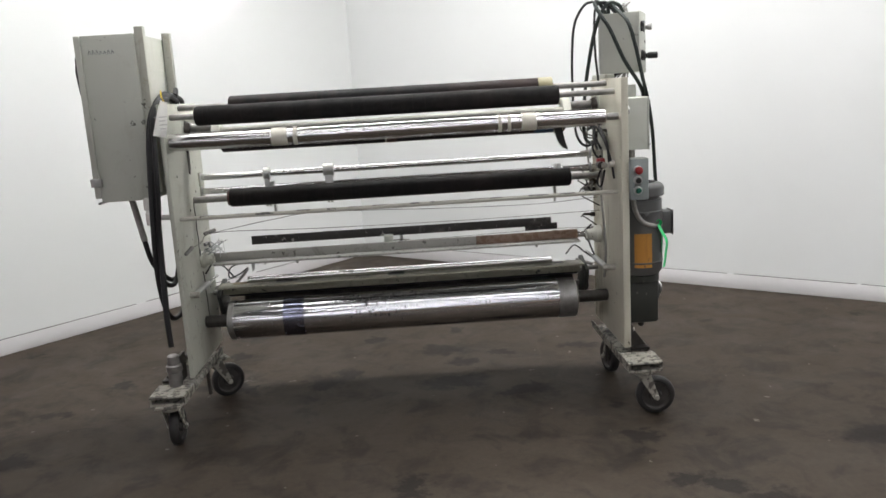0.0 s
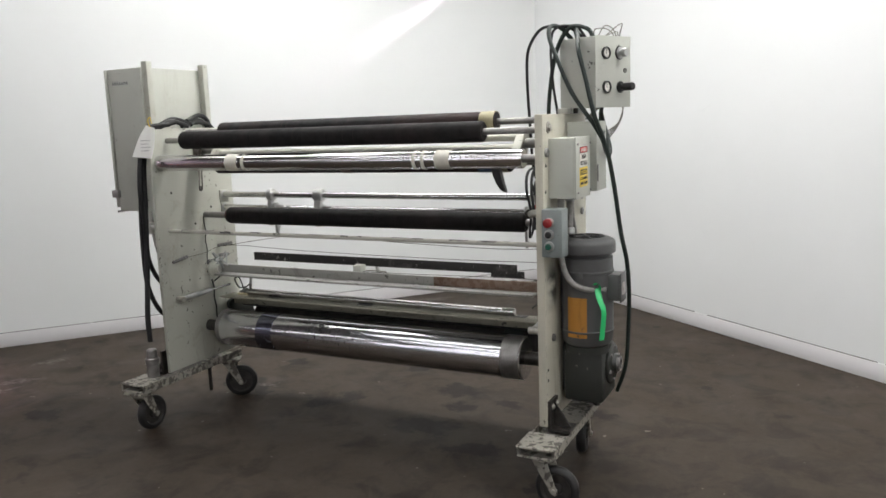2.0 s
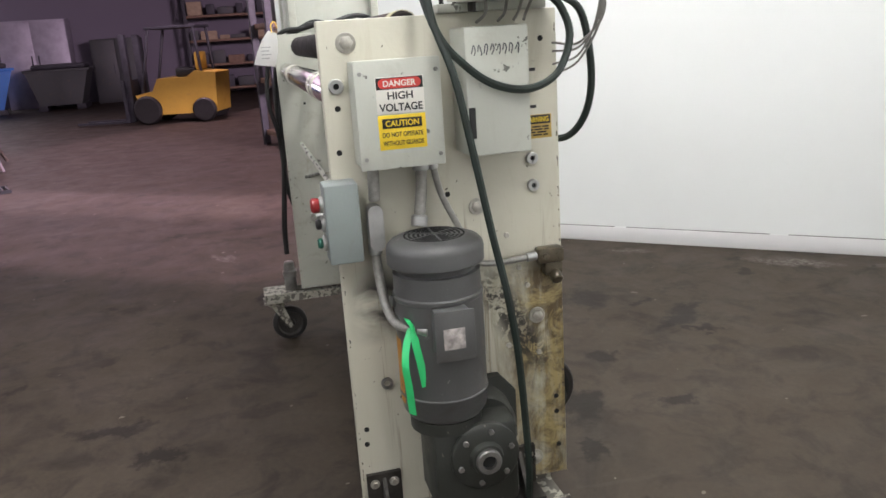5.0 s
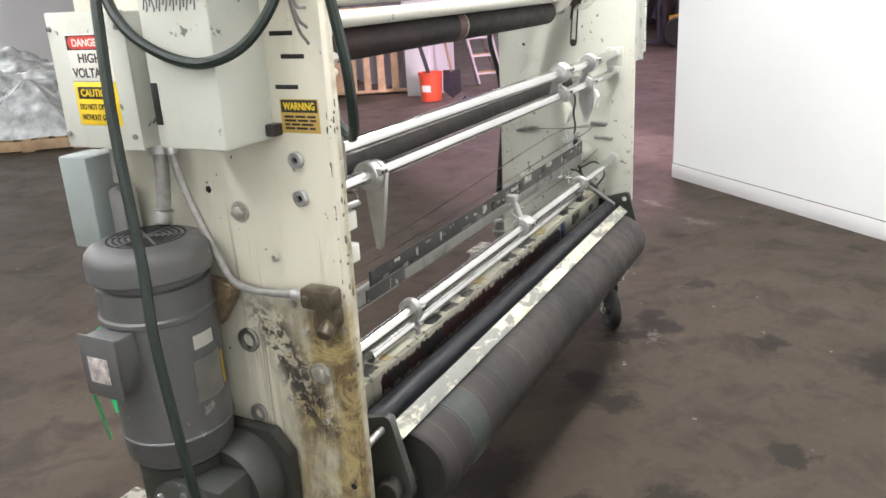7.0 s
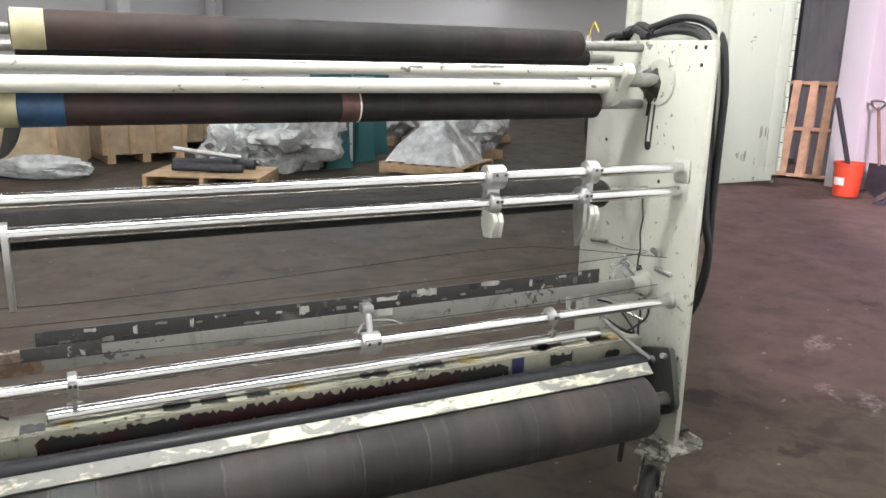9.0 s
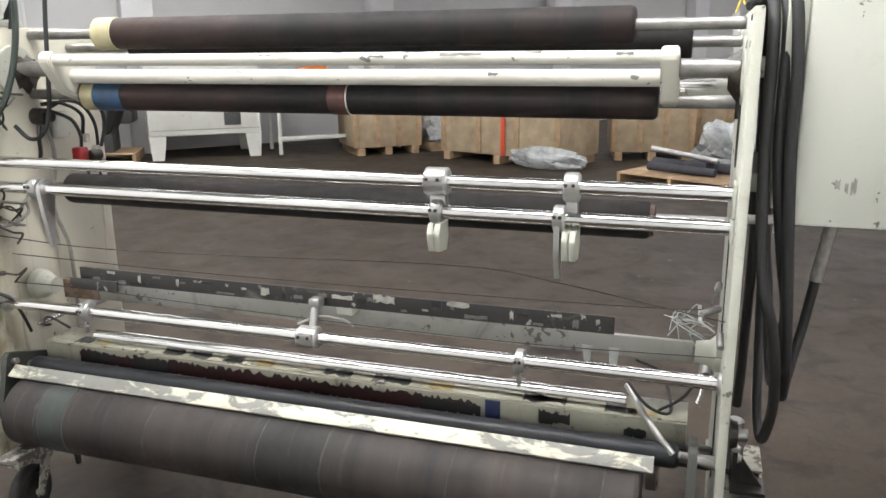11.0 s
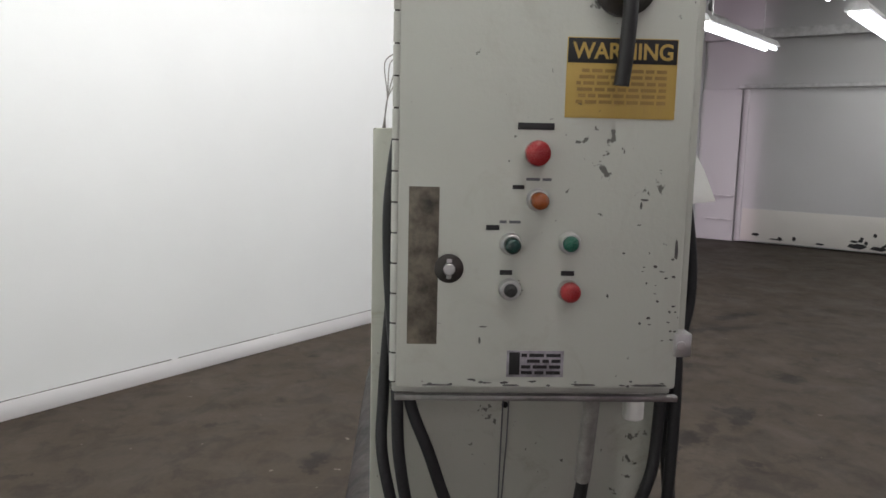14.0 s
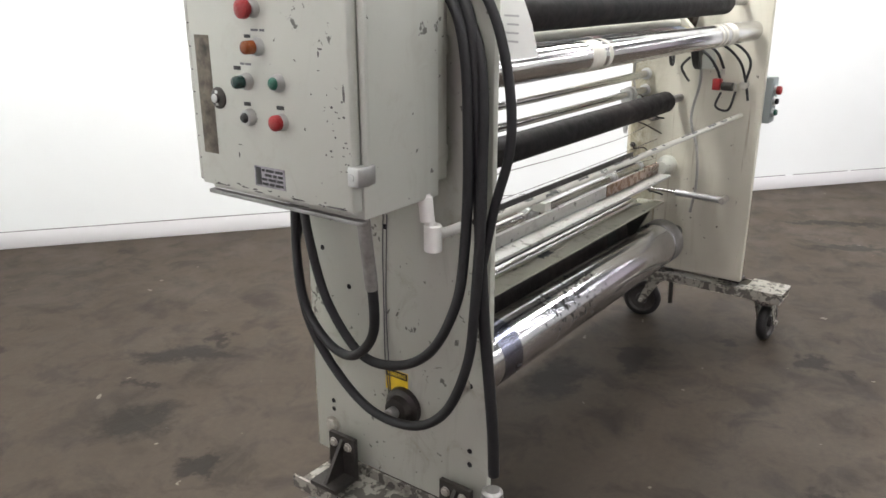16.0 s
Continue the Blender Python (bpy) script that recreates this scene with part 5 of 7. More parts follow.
# conduit runs on the motor side
for pts, r, m in [([(0.86, -0.075, 0.95), (0.86, -0.077, 0.9), (0.862, -0.085, 0.84), (0.865, -0.088, 0.822)], 0.011, "braid"),
                  ([(0.86, -0.055, 0.95), (0.858, -0.04, 0.88), (0.858, -0.005, 0.8), (0.85, 0.02, 0.74), (0.848, 0.06, 0.725), (0.845, 0.152, 0.728)], 0.0062, "braid"),
                  ([(0.86, -0.175, 0.8), (0.866, -0.172, 0.735), (0.89, -0.168, 0.685), (0.935, -0.155, 0.66), (0.98, -0.106, 0.655)], 0.009, "braid")]:
    c = one_cable("conduit", machine, M[m], pts, r, "grey flexible conduit", 10)
    for end, nxt in ((pts[0], pts[1]), (pts[-1], pts[-2])):
        bm = B()
        e, n = Vector(end), Vector(nxt)
        rod(bm, e, e + (n - e).normalized() * 0.022, r * 1.45, 12)
        part("fitting", bm, M["alu"], c)
one_rod("conduit", machine, M["braid"], (0.86, -0.165, 0.95), (0.86, -0.168, 0.88), 0.011, "short grey conduit")
bm = B()
slab(bm, hull_outline([(-0.17, 0.86, 0.014), (-0.17, 0.80, 0.014)], 10), "x", 0.845, 0.875)
part("conduit_body", bm, M["alu"], machine, "cast conduit elbow body")
bm = B()
box(bm, 0.829, 0.86, 0.152, 0.207, 0.712, 0.744, 0.006)
box(bm, 0.829, 0.85, 0.168, 0.207, 0.685, 0.714, 0.005)
rod(bm, (0.84, 0.19, 0.69), (0.862, 0.19, 0.676), 0.012, 12)
rod(bm, (0.829, 0.165, 0.728), (0.866, 0.165, 0.728), 0.007, 10)
part("limit_switch", bm, M["oily_brown"], machine, "oily limit switch")

# danger box
dbox = one_box("danger_box", machine, M["cream_clean"], XRO, 0.912, -0.192, -0.043, 0.947, 1.132, 0.004, "cream junction box with warning stickers")
one_box("lid", dbox, M["cream_clean"], 0.9125, 0.9175, -0.194, -0.041, 0.945, 1.134, 0.002)
for y in (-0.184, -0.05):
    for z in (0.965, 1.112):
        bolt_head(dbox, (0.9175, y, z), (1, 0, 0), 0.004, 0.004, False, "dull_steel")
one_box("danger_sticker", dbox, M["sign_white"], 0.9176, 0.9184, -0.158, -0.073, 1.041, 1.104, 0.0002, "white danger sticker")
one_box("danger_field", dbox, M["sign_black"], 0.9184, 0.9188, -0.157, -0.074, 1.083, 1.103, 0.0001)
bm = B()
slab(bm, hull_outline([(-0.145, 1.093, 0.0085), (-0.086, 1.093, 0.0085)], 16), "x", 0.9188, 0.9191)
part("danger_oval", bm, M["sign_red"], dbox)
lettering("danger_print", "DANGER", dbox, M["sign_white"], 1, 0.9192, -0.1155, 1.093, 0.058, 0.0105)
lettering("high_print", "HIGH", dbox, M["sign_black"], 1, 0.9186, -0.1155, 1.072, 0.045, 0.013)
lettering("voltage_print", "VOLTAGE", dbox, M["sign_black"], 1, 0.9186, -0.1155, 1.052, 0.077, 0.0135)
one_box("caution_sticker", dbox, M["sign_yellow"], 0.9176, 0.9184, -0.158, -0.073, 0.979, 1.039, 0.0002, "yellow caution sticker")
one_box("caution_field", dbox, M["sign_black"], 0.9184, 0.9188, -0.151, -0.08, 1.016, 1.033, 0.0001)
lettering("caution_print", "CAUTION", dbox, M["sign_yellow"], 1, 0.919, -0.1155, 1.0245, 0.06, 0.0105)
lettering("operate_print", "DO NOT OPERATE", dbox, M["sign_black"], 1, 0.9186, -0.1155, 1.005, 0.073, 0.0085)
lettering("guards_print", "WITHOUT GUARDS", dbox, M["sign_black"], 1, 0.9186, -0.1155, 0.99, 0.073, 0.0085)

# marked box behind it
mbox = one_box("marked_box", machine, M["cream_clean"], XRO, 0.928, 0.002, 0.12, 0.953, 1.178, 0.004, "cream cover box marked with pen")
bm = B()
rnd = random.Random(3)
for k in range(8):
    y = 0.014 + k * 0.0115
    sweep(bm, [(0.9283, y, 1.13 + rnd.uniform(0, 0.008)), (0.9283, y + rnd.uniform(0.002, 0.006), 1.147), (0.9283, y + 0.007, 1.138 + rnd.uniform(-0.006, 0.006)), (0.9283, y + rnd.uniform(0.002, 0.006), 1.129)], 0.0011, 5, 3)
part("pen_marks", bm, M["pencil"], mbox)
one_box("black_smear", mbox, M["sign_black"], 0.9282, 0.929, 0.004, 0.016, 0.985, 1.04, 0.0002, "black paint smear")
one_box("dirty_tab", mbox, M["dark_steel"], 0.83, 0.85, 0.12, 0.135, 0.958, 0.975, 0.002)
one_box("warning_sticker", plate_r, M["sign_gold"], XRO, 0.8297, 0.134, 0.198, 0.961, 1.007, 0.0002, "small yellow warning sticker")
one_box("warning_field", plate_r, M["sign_black"], 0.8297, 0.83, 0.136, 0.196, 0.989, 1.006, 0.0001)
lettering("warning_print", "WARNING", plate_r, M["sign_yellow"], 1, 0.8302, 0.166, 0.9975, 0.052, 0.0105)
bars("small_print", plate_r, M["sign_black"], 1, 0.8297, 0.14, 0.192, 0.965, 0.986, 4, 5)
for k, (y, z) in enumerate([(0.15, 1.02), (0.165, 1.06), (0.15, 1.09)]):
    one_box("faded_marking", plate_r, M["sign_black"], XRO, 0.8296, y - 0.02, y + 0.018, z, z + 0.006, 0.0001)
# push button station on the front edge
sbox = one_box("button_station", machine, M["box_grey"], 0.828, 0.893, -0.262, -0.2, 0.775, 0.922, 0.004, "grey green push button station")
for z, r, m, h in [(0.882, 0.014, "red", 0.014), (0.846, 0.010, "black", 0.008), (0.81, 0.010, "green_btn", 0.008)]:
    bm = B()
    lathe(bm, (0.853, -0.262, z), (0, -1, 0), [(0, 0.0155), (0.005, 0.0155), (0.007, 0.013)], 20)
    part("button_bezel", bm, M["alu"], sbox)
    bm = B()
    lathe(bm, (0.853, -0.268, z), (0, -1, 0), [(0, r * 0.8), (0.004, r), (h, r), (h + 0.003, r * 0.7)], 20)
    part("push_button", bm, M[m], sbox, {"red": "red mushroom stop button", "black": "black button", "green_btn": "green start button"}[m])

# gauge box on top
one_box("box_post", machine, M["cream"], 0.803, 0.84, -0.02, 0.19, 1.2055, 1.2215, 0.003, "cream bracket under the gauge box")
GB = Matrix.Translation((0.898, 0.086, 0)) @ Matrix.Rotation(radians(-24), 4, "Z")
GN = GB.to_3x3() @ Vector((1, 0, 0))
pbox = one_box("gauge_box", machine, M["cream_clean"], -0.0735, 0.0735, -0.0865, 0.0865, 1.222, 1.442, 0.004, "cream pressure gauge box with knobs and dials", GB)
one_box("box_lid", pbox, M["cream_clean"], 0.0738, 0.0775, -0.0885, 0.0885, 1.22, 1.444, 0.0015, "", GB)
for y, z in [(-0.04, 1.39), (-0.037, 1.284)]:
    bm = B()
    ring(bm, GB @ Vector((0.08, y, z)), GN, 0.0195, 0.015, 0.01, 28)
    part("gauge_rim", bm, M["black"], pbox)
    bm = B()
    rod(bm, GB @ Vector((0.0765, y, z)), GB @ Vector((0.0805, y, z)), 0.016, 24)
    part("gauge_face", bm, M["sign_white"], pbox, "white dial face")
    bm = B()
    box(bm, 0.0806, 0.0812, y - 0.001, y + 0.001, z - 0.003, z + 0.012, 0, GB)
    part("needle", bm, M["sign_black"], pbox)
for y, z, r, h, m in [(0.03, 1.392, 0.0145, 0.03, "alu"), (0.034, 1.284, 0.0125, 0.052, "black")]:
    bm = B()
    lathe(bm, GB @ Vector((0.0775, y, z)), GN, [(0, r * 1.3), (0.006, r * 1.3), (0.008, r * 0.7), (0.014, r * 0.7), (0.016, r), (h - 0.003, r), (h, r * 0.85)], 20)
    part("regulator_knob", bm, M[m], pbox, "round regulator knob")
    bm = B()
    ring(bm, GB @ Vector((0.079, y, z)), GN, r * 1.5, r * 1.1, 0.005, 24)
    part("knob_collar", bm, M["black"], pbox)
bm = B()
ring(bm, GB @ Vector((0.0785, 0.058, 1.337)), GN, 0.0075, 0.0045, 0.003, 16)
part("lock_ring", bm, M["dark_steel"], pbox)
one_box("rear_panel", pbox, M["cream_clean"], -0.0775, -0.0738, -0.072, 0.072, 1.24, 1.42, 0.0015, "", GB)
for y0, y1, z0, z1 in [(-0.0735, -0.072, 1.24, 1.42), (0.072, 0.0735, 1.24, 1.42), (-0.072, 0.072, 1.42, 1.4215)]:
    one_box("panel_seam", pbox, M["hole"], -0.0742, -0.0736, y0, y1, z0, z1, 0.0001, "", GB)
one_box("rear_slot", pbox, M["hole"], -0.0742, -0.0736, -0.07, 0.07, 1.2225, 1.2265, 0.0002, "", GB)
bm = B()
for k, (x, z) in enumerate([(-0.03, 1.205), (-0.045, 1.205)]):
    rod(bm, GB @ Vector((x, -0.06, z)), GB @ Vector((x, -0.06, z + 0.018)), 0.008, 8)
part("fittings", bm, M["dark_steel"], pbox)
one_cable("air_hose", machine, M["cable"], [(0.785, 0.06, 0.985), (0.755, 0.05, 0.955), (0.72, 0.045, 0.968), (0.698, 0.04, 1.03), (0.69, 0.03, 1.2), (0.69, 0.014, 1.33), (0.7, 0.004, 1.415), (0.735, 0.008, 1.473), (0.775, 0.02, 1.487), (0.83, 0.05, 1.478), (0.87, 0.065, 1.445)], 0.005, "black air hose arching to the gauge box")
one_cable("air_hose", machine, M["cable"], [(0.79, 0.03, 1.2), (0.778, 0.02, 1.3), (0.774, 0.012, 1.41), (0.783, 0.014, 1.47), (0.815, 0.035, 1.487), (0.855, 0.055, 1.475), (0.875, 0.07, 1.445)], 0.0045, "black air hose arching to the gauge box")
one_cable("power_cable", machine, M["cable_green"], [(0.845, 0.075, 1.445), (0.84, 0.06, 1.482), (0.862, 0.02, 1.455), (0.885, -0.052, 1.4), (0.91, -0.06, 1.31), (0.935, -0.056, 1.2), (0.965, -0.03, 1.1), (0.985, -0.012, 0.985), (1.002, 0.014, 0.82), (1.018, 0.03, 0.72), (1.022, 0.045, 0.6), (1.016, 0.056, 0.45), (1.005, 0.063, 0.35), (0.975, 0.07, 0.26)], 0.0072, "dark green cable hanging past the motor")
one_cable("power_cable", machine, M["cable_green"], [(0.83, 0.06, 1.445), (0.8, 0.03, 1.482), (0.775, 0.005, 1.482), (0.785, -0.03, 1.44), (0.816, -0.056, 1.38), (0.865, -0.06, 1.27), (0.93, -0.045, 1.17), (0.95, -0.005, 1.115), (0.945, 0.05, 1.078), (0.94, 0.115, 1.066), (0.925, 0.175, 1.09), (0.9, 0.21, 1.15), (0.89, 0.2, 1.2), (0.9, 0.17, 1.228)], 0.0072, "green cable looped over the marked box")
one_cable("power_cable", machine, M["cable_green"], [(0.895, 0.19, 1.228), (0.875, 0.245, 1.19), (0.865, 0.268, 1.08), (0.845, 0.262, 1.0), (0.81, 0.235, 0.955), (0.775, 0.19, 0.965), (0.752, 0.13, 1.02), (0.745, 0.08, 1.12), (0.755, 0.045, 1.25), (0.785, 0.03, 1.4), (0.83, 0.035, 1.478), (0.88, 0.06, 1.475), (0.9, 0.07, 1.445)], 0.0072, "green cable looped behind the plate")
for k, (y, dz) in enumerate([(0.1, 0.0), (0.14, 0.012), (0.17, -0.01), (0.19, 0.02)]):
    one_cable("thin_wire", machine, M["wire_grey"], [(0.9, y - 0.03, 1.445), (0.9 + 0.02 * k, y, 1.475 + dz), (0.94, y + 0.06, 1.46), (0.955 - 0.01 * k, 0.24, 1.33), (0.95, 0.245 + 0.004 * k, 1.2), (0.9, 0.23, 1.12 + dz), (0.84, 0.2, 1.1 + 2 * dz)], 0.0022, "", 6)
    one_cable("thin_wire", machine, M["wire_grey"], [(0.91, y - 0.05, 1.228), (0.905 - 0.012 * k, y - 0.05, 1.2), (0.88, y - 0.06, 1.185)], 0.003, "", 6)

# inside of the motor-side plate: valves, wires
one_box("valve_block", machine, M["cream_clean"], 0.765, 0.79, -0.085, -0.045, 0.945, 1.01, 0.003, "cream valve block")
vb = one_box("red_valve", machine, M["red"], 0.745, 0.775, -0.118, -0.09, 0.88, 0.918, 0.005, "red valve on the plate")
bm = B()
rod(bm, (0.75, -0.12, 0.93), (0.75, -0.12, 0.95), 0.008, 12)
part("brass_fitting", bm, M["bolt"], vb)
one_rod("brass_fitting", vb, M["bolt"], (0.76, -0.165, 0.895), (0.76, -0.14, 0.895), 0.012, "", 12)
one_rod("brass_fitting", vb, M["bolt"], (0.77, -0.185, 0.9), (0.79, -0.185, 0.9), 0.014, "", 12)
for pts, r, m in [([(0.76, -0.12, 0.95), (0.74, -0.1, 1.0), (0.75, -0.05, 1.03), (0.76, 0.0, 1.03)], 0.0045, "cable"),
                  ([(0.77, -0.19, 0.91), (0.76, -0.2, 0.98), (0.75, -0.15, 1.03), (0.76, -0.06, 1.04)], 0.0045, "cable"),
                  ([(0.755, -0.12, 0.875), (0.745, -0.11, 0.83), (0.75, -0.15, 0.82), (0.76, -0.165, 0.88)], 0.004, "cable"),
                  ([(0.785, -0.03, 1.0), (0.78, -0.04, 0.9), (0.782, -0.02, 0.78), (0.78, -0.05, 0.68), (0.785, -0.06, 0.56), (0.78, -0.05, 0.45)], 0.005, "braid"),
                  ([(0.782, 0.19, 1.09), (0.775, 0.15, 1.075), (0.77, 0.09, 1.06), (0.76, 0.05, 1.055)], 0.003, "wire"),
                  ([(0.782, 0.185, 1.07), (0.765, 0.16, 1.05), (0.77, 0.1, 1.03), (0.775, 0.06, 1.05)], 0.003, "wire_grey"),
                  ([(0.785, 0.19, 1.04), (0.775, 0.19, 0.97), (0.78, 0.195, 0.9), (0.785, 0.185, 0.83), (0.78, 0.19, 0.75)], 0.004, "wire_grey"),
                  ([(0.785, 0.185, 0.82), (0.76, 0.15, 0.825), (0.75, 0.1, 0.815), (0.77, 0.06, 0.83)], 0.004, "wire_grey"),
                  ([(0.785, 0.175, 0.78), (0.755, 0.14, 0.77), (0.75, 0.09, 0.79), (0.77, 0.08, 0.81), (0.77, 0.11, 0.76)], 0.004, "dull_steel"),
                  ([(0.785, 0.18, 0.62), (0.76, 0.16, 0.6), (0.765, 0.13, 0.55), (0.78, 0.1, 0.5)], 0.004, "cable")]:
    one_cable("thin_wire", machine, M[m], pts, r, "", 6)
for y, z in [(0.185, 1.09), (0.19, 1.055), (0.185, 1.035), (0.175, 0.83), (0.18, 0.78)]:
    bm = B()
    rod(bm, (0.775, y, z), (0.792, y, z), 0.01, 8)
    rod(bm, (0.765, y, z), (0.775, y, z), 0.006, 8)
    part("fitting", bm, M["bolt"], plate_r)
for z in (0.825, 0.775):
    one_box("solenoid", plate_r, M["cream_clean"], 0.765, 0.79, 0.165, 0.2, z - 0.014, z + 0.014, 0.003)

clut = random.Random(19)
for y, z, n in [(0.19, 1.1, 0.05), (0.175, 1.075, 0.035), (0.195, 1.05, 0.05), (0.182, 1.02, 0.03), (0.19, 0.845, 0.045), (0.172, 0.815, 0.06), (0.185, 0.79, 0.045), (0.168, 0.765, 0.055), (0.15, 0.8, 0.03), (0.19, 0.66, 0.05), (0.2, 0.6, 0.035)]:
    bm = B()
    p = Vector((XR, y, z))
    q = p + Vector((-n, clut.uniform(-0.03, 0.01), clut.uniform(-0.012, 0.012)))
    rod(bm, p, p.lerp(q, 0.35), 0.0095, 8)
    rod(bm, p.lerp(q, 0.3), q, 0.0055, 8)
    part("hose_barb", bm, M[clut.choice(["dark_steel", "oily_brown", "dull_steel"])], plate_r)
    one_cable("thin_wire", plate_r, M[clut.choice(["wire", "cable", "wire_grey"])], [q, q + Vector((-0.015, -0.02, clut.uniform(-0.02, 0.02))), q + Vector((-0.01, -0.05, clut.uniform(-0.05, 0.0))), (XR - 0.004, y - clut.uniform(0.06, 0.11), z - clut.uniform(0.0, 0.08))], 0.0026, "", 6)
bm = B()
lathe(bm, (XR, -0.02, 1.0), (-1, 0, 0), [(0, 0.02), (0.03, 0.02), (0.034, 0.012), (0.05, 0.012)], 16)
part("air_cylinder", bm, M["dark_steel"], plate_r, "black air fitting")
for pts in [[(0.76, -0.02, 1.02), (0.75, -0.06, 1.035), (0.752, -0.12, 1.02), (0.765, -0.17, 0.97), (0.78, -0.19, 0.9), (0.785, -0.2, 0.85)],
            [(0.76, -0.02, 1.015), (0.745, -0.07, 0.99), (0.75, -0.1, 0.95), (0.76, -0.11, 0.92)],
            [(0.775, -0.0, 0.98), (0.76, 0.02, 0.95), (0.77, 0.01, 0.92), (0.785, 0.0, 0.9)]]:
    one_cable("air_hose", plate_r, M["cable"], pts, 0.0045, "", 6)
one_rod("brass_fitting", vb, M["dark_steel"], (0.75, -0.16, 0.895), (0.75, -0.122, 0.895), 0.014, "", 12)

# thin cords across the machine
one_cable("cord", machine, M["wire"], [(XL, 0.124, 0.69), (-0.5, 0.125, 0.735), (-0.3, 0.12, 0.752), (0.2, 0.12, 0.735), (0.55, 0.125, 0.728), (XR, 0.13, 0.74)], 0.0011, "thin brown cord stretched across", 6)
one_cable("cord", machine, M["wire"], [(XL, 0.1, 0.615), (-0.4, 0.118, 0.61), (0.1, 0.118, 0.615), (0.6, 0.11, 0.625), (XR, 0.1, 0.62)], 0.001, "thin brown cord stretched across", 6)
one_cable("cord", machine, M["wire"], [(XL, -0.156, 0.677), (-0.76, -0.02, 0.682), (-0.72, 0.1, 0.7), (-0.3, 0.1, 0.69), (0.3, 0.1, 0.685), (XR, 0.1, 0.69)], 0.001, "thin wire with a spring end", 6)
for p, q in [((-0.775, 0.09, 0.655), (-0.775, 0.15, 0.652)), ((-0.77, 0.08, 0.7), (-0.74, 0.14, 0.705)), ((-0.775, -0.18, 0.67), (-0.77, -0.1, 0.682))]:
    bm = B()
    n = 12
    a, b = Vector(p), Vector(q)
    lathe(bm, a, b - a, [((b - a).length * k / n, 0.0045 + 0.003 * (k % 2)) for k in range(n + 1)], 10)
    part("coil_spring", bm, M["dull_steel"], machine)
for k, pts in enumerate([[(-0.68, 0.12, 0.51), (-0.72, 0.14, 0.55), (-0.75, 0.1, 0.58), (-0.77, 0.04, 0.55)], [(-0.62, 0.1, 0.55), (-0.66, 0.13, 0.52), (-0.7, 0.12, 0.51), (-0.68, 0.07, 0.56), (-0.63, 0.06, 0.58)],
                          [(0.66, 0.1, 0.52), (0.7, 0.12, 0.55), (0.74, 0.1, 0.52), (0.77, 0.05, 0.5)]]):
    one_cable("thin_wire", machine, M["cable"], pts, 0.003, "", 6)
bm = B()
rnd = random.Random(4)
for k in range(10):
    a = Vector((-0.74, 0.03, 0.655))
    sweep(bm, [a, a + Vector((rnd.uniform(-0.03, 0.05), rnd.uniform(-0.03, 0.05), rnd.uniform(-0.03, 0.03))), a + Vector((rnd.uniform(-0.04, 0.07), rnd.uniform(-0.05, 0.06), rnd.uniform(-0.06, 0.04)))], 0.004, 5, 4, 0.0008)
part("film_scrap", bm, M["wrap"], machine, "crumpled scrap of clear film")
one_cable("release_lever", machine, M["dull_steel"], [(-0.62, 0.1, 0.545), (-0.66, 0.14, 0.5), (-0.71, 0.175, 0.455)], 0.006, "thin steel release lever")
bm = B()
slab(bm, [(-0.02, 0.0), (0.014, 0.0), (0.019, -0.03), (0.026, -0.06), (0.038, -0.092), (0.018, -0.083), (0.002, -0.062), (-0.008, -0.035)], "y", -0.012, 0.012)
bmesh.ops.bevel(bm, geom=bm.edges[:], offset=0.003, segments=2, affect="EDGES")
bmesh.ops.transform(bm, matrix=Matrix.Translation((0.608, -0.075, 1.045)), verts=bm.verts[:])
part("black_lug", bm, M["black"], machine, "black curved lug under the rollers")

# control cabinet -------------------------------------------------------
CX0, CX1, CY0, CY1, CZ0, CZ1 = -1.044, -0.86, -0.177, 0.176, 0.876, 1.45
cab = one_box("control_cabinet", machine, M["cream_clean"], CX0, CX1, CY0, CY1, CZ0, CZ1, 0.004, "cream electrical control cabinet with scuffed paint")
for y in (CY0 + 0.006, CY1 - 0.034):
    one_box("mounting_rail", cab, M["cream"], CX1 + 0.001, -0.83, y, y + 0.028, 0.9, 1.472, 0.002, "tall cream mounting rail")
for z in (0.92, 1.1):
    one_box("mounting_bracket", cab, M["cream"], -0.8295, -0.7965, -0.15, 0.14, z, z + 0.03, 0.002)
DX = -1.067
door = one_box("cabinet_door", cab, M["cream_clean"], DX, CX0 - 0.0015, CY0 + 0.002, CY1 - 0.004, CZ0 + 0.014, CZ1, 0.004, "cream cabinet door")
for k in range(15):
    z = CZ0 + 0.022 + k * 0.0365
    bm = B()
    rod(bm, (DX + 0.004, CY1 - 0.002, z), (DX + 0.004, CY1 - 0.002, z + 0.0345), 0.0048, 10)
    part("hinge_knuckle", bm, M["cream_clean"], cab)
one_rod("hinge_pin", cab, M["dark_steel"], (DX + 0.004, CY1 - 0.002, CZ0 + 0.02), (DX + 0.004, CY1 - 0.002, CZ1 - 0.005), 0.0034)
one_box("hinge_leaf", cab, M["cream_clean"], CX0, CX0 + 0.03, CY1, CY1 + 0.0015, CZ0 + 0.02, CZ1 - 0.004, 0.0004)
one_box("door_lip", cab, M["dull_steel"], CX0 - 0.012, CX0, CY0 - 0.006, CY1 - 0.004, CZ0 - 0.006, CZ0 + 0.001, 0.001)
one_box("drip_edge", cab, M["cream_clean"], CX0 - 0.004, CX0 + 0.004, CY0 - 0.012, CY0, 0.93, 1.445, 0.002)
bm = B()
box(bm, DX - 0.004, CX0 + 0.012, CY0 - 0.014, CY0 + 0.008, 0.932, 0.962, 0.003)
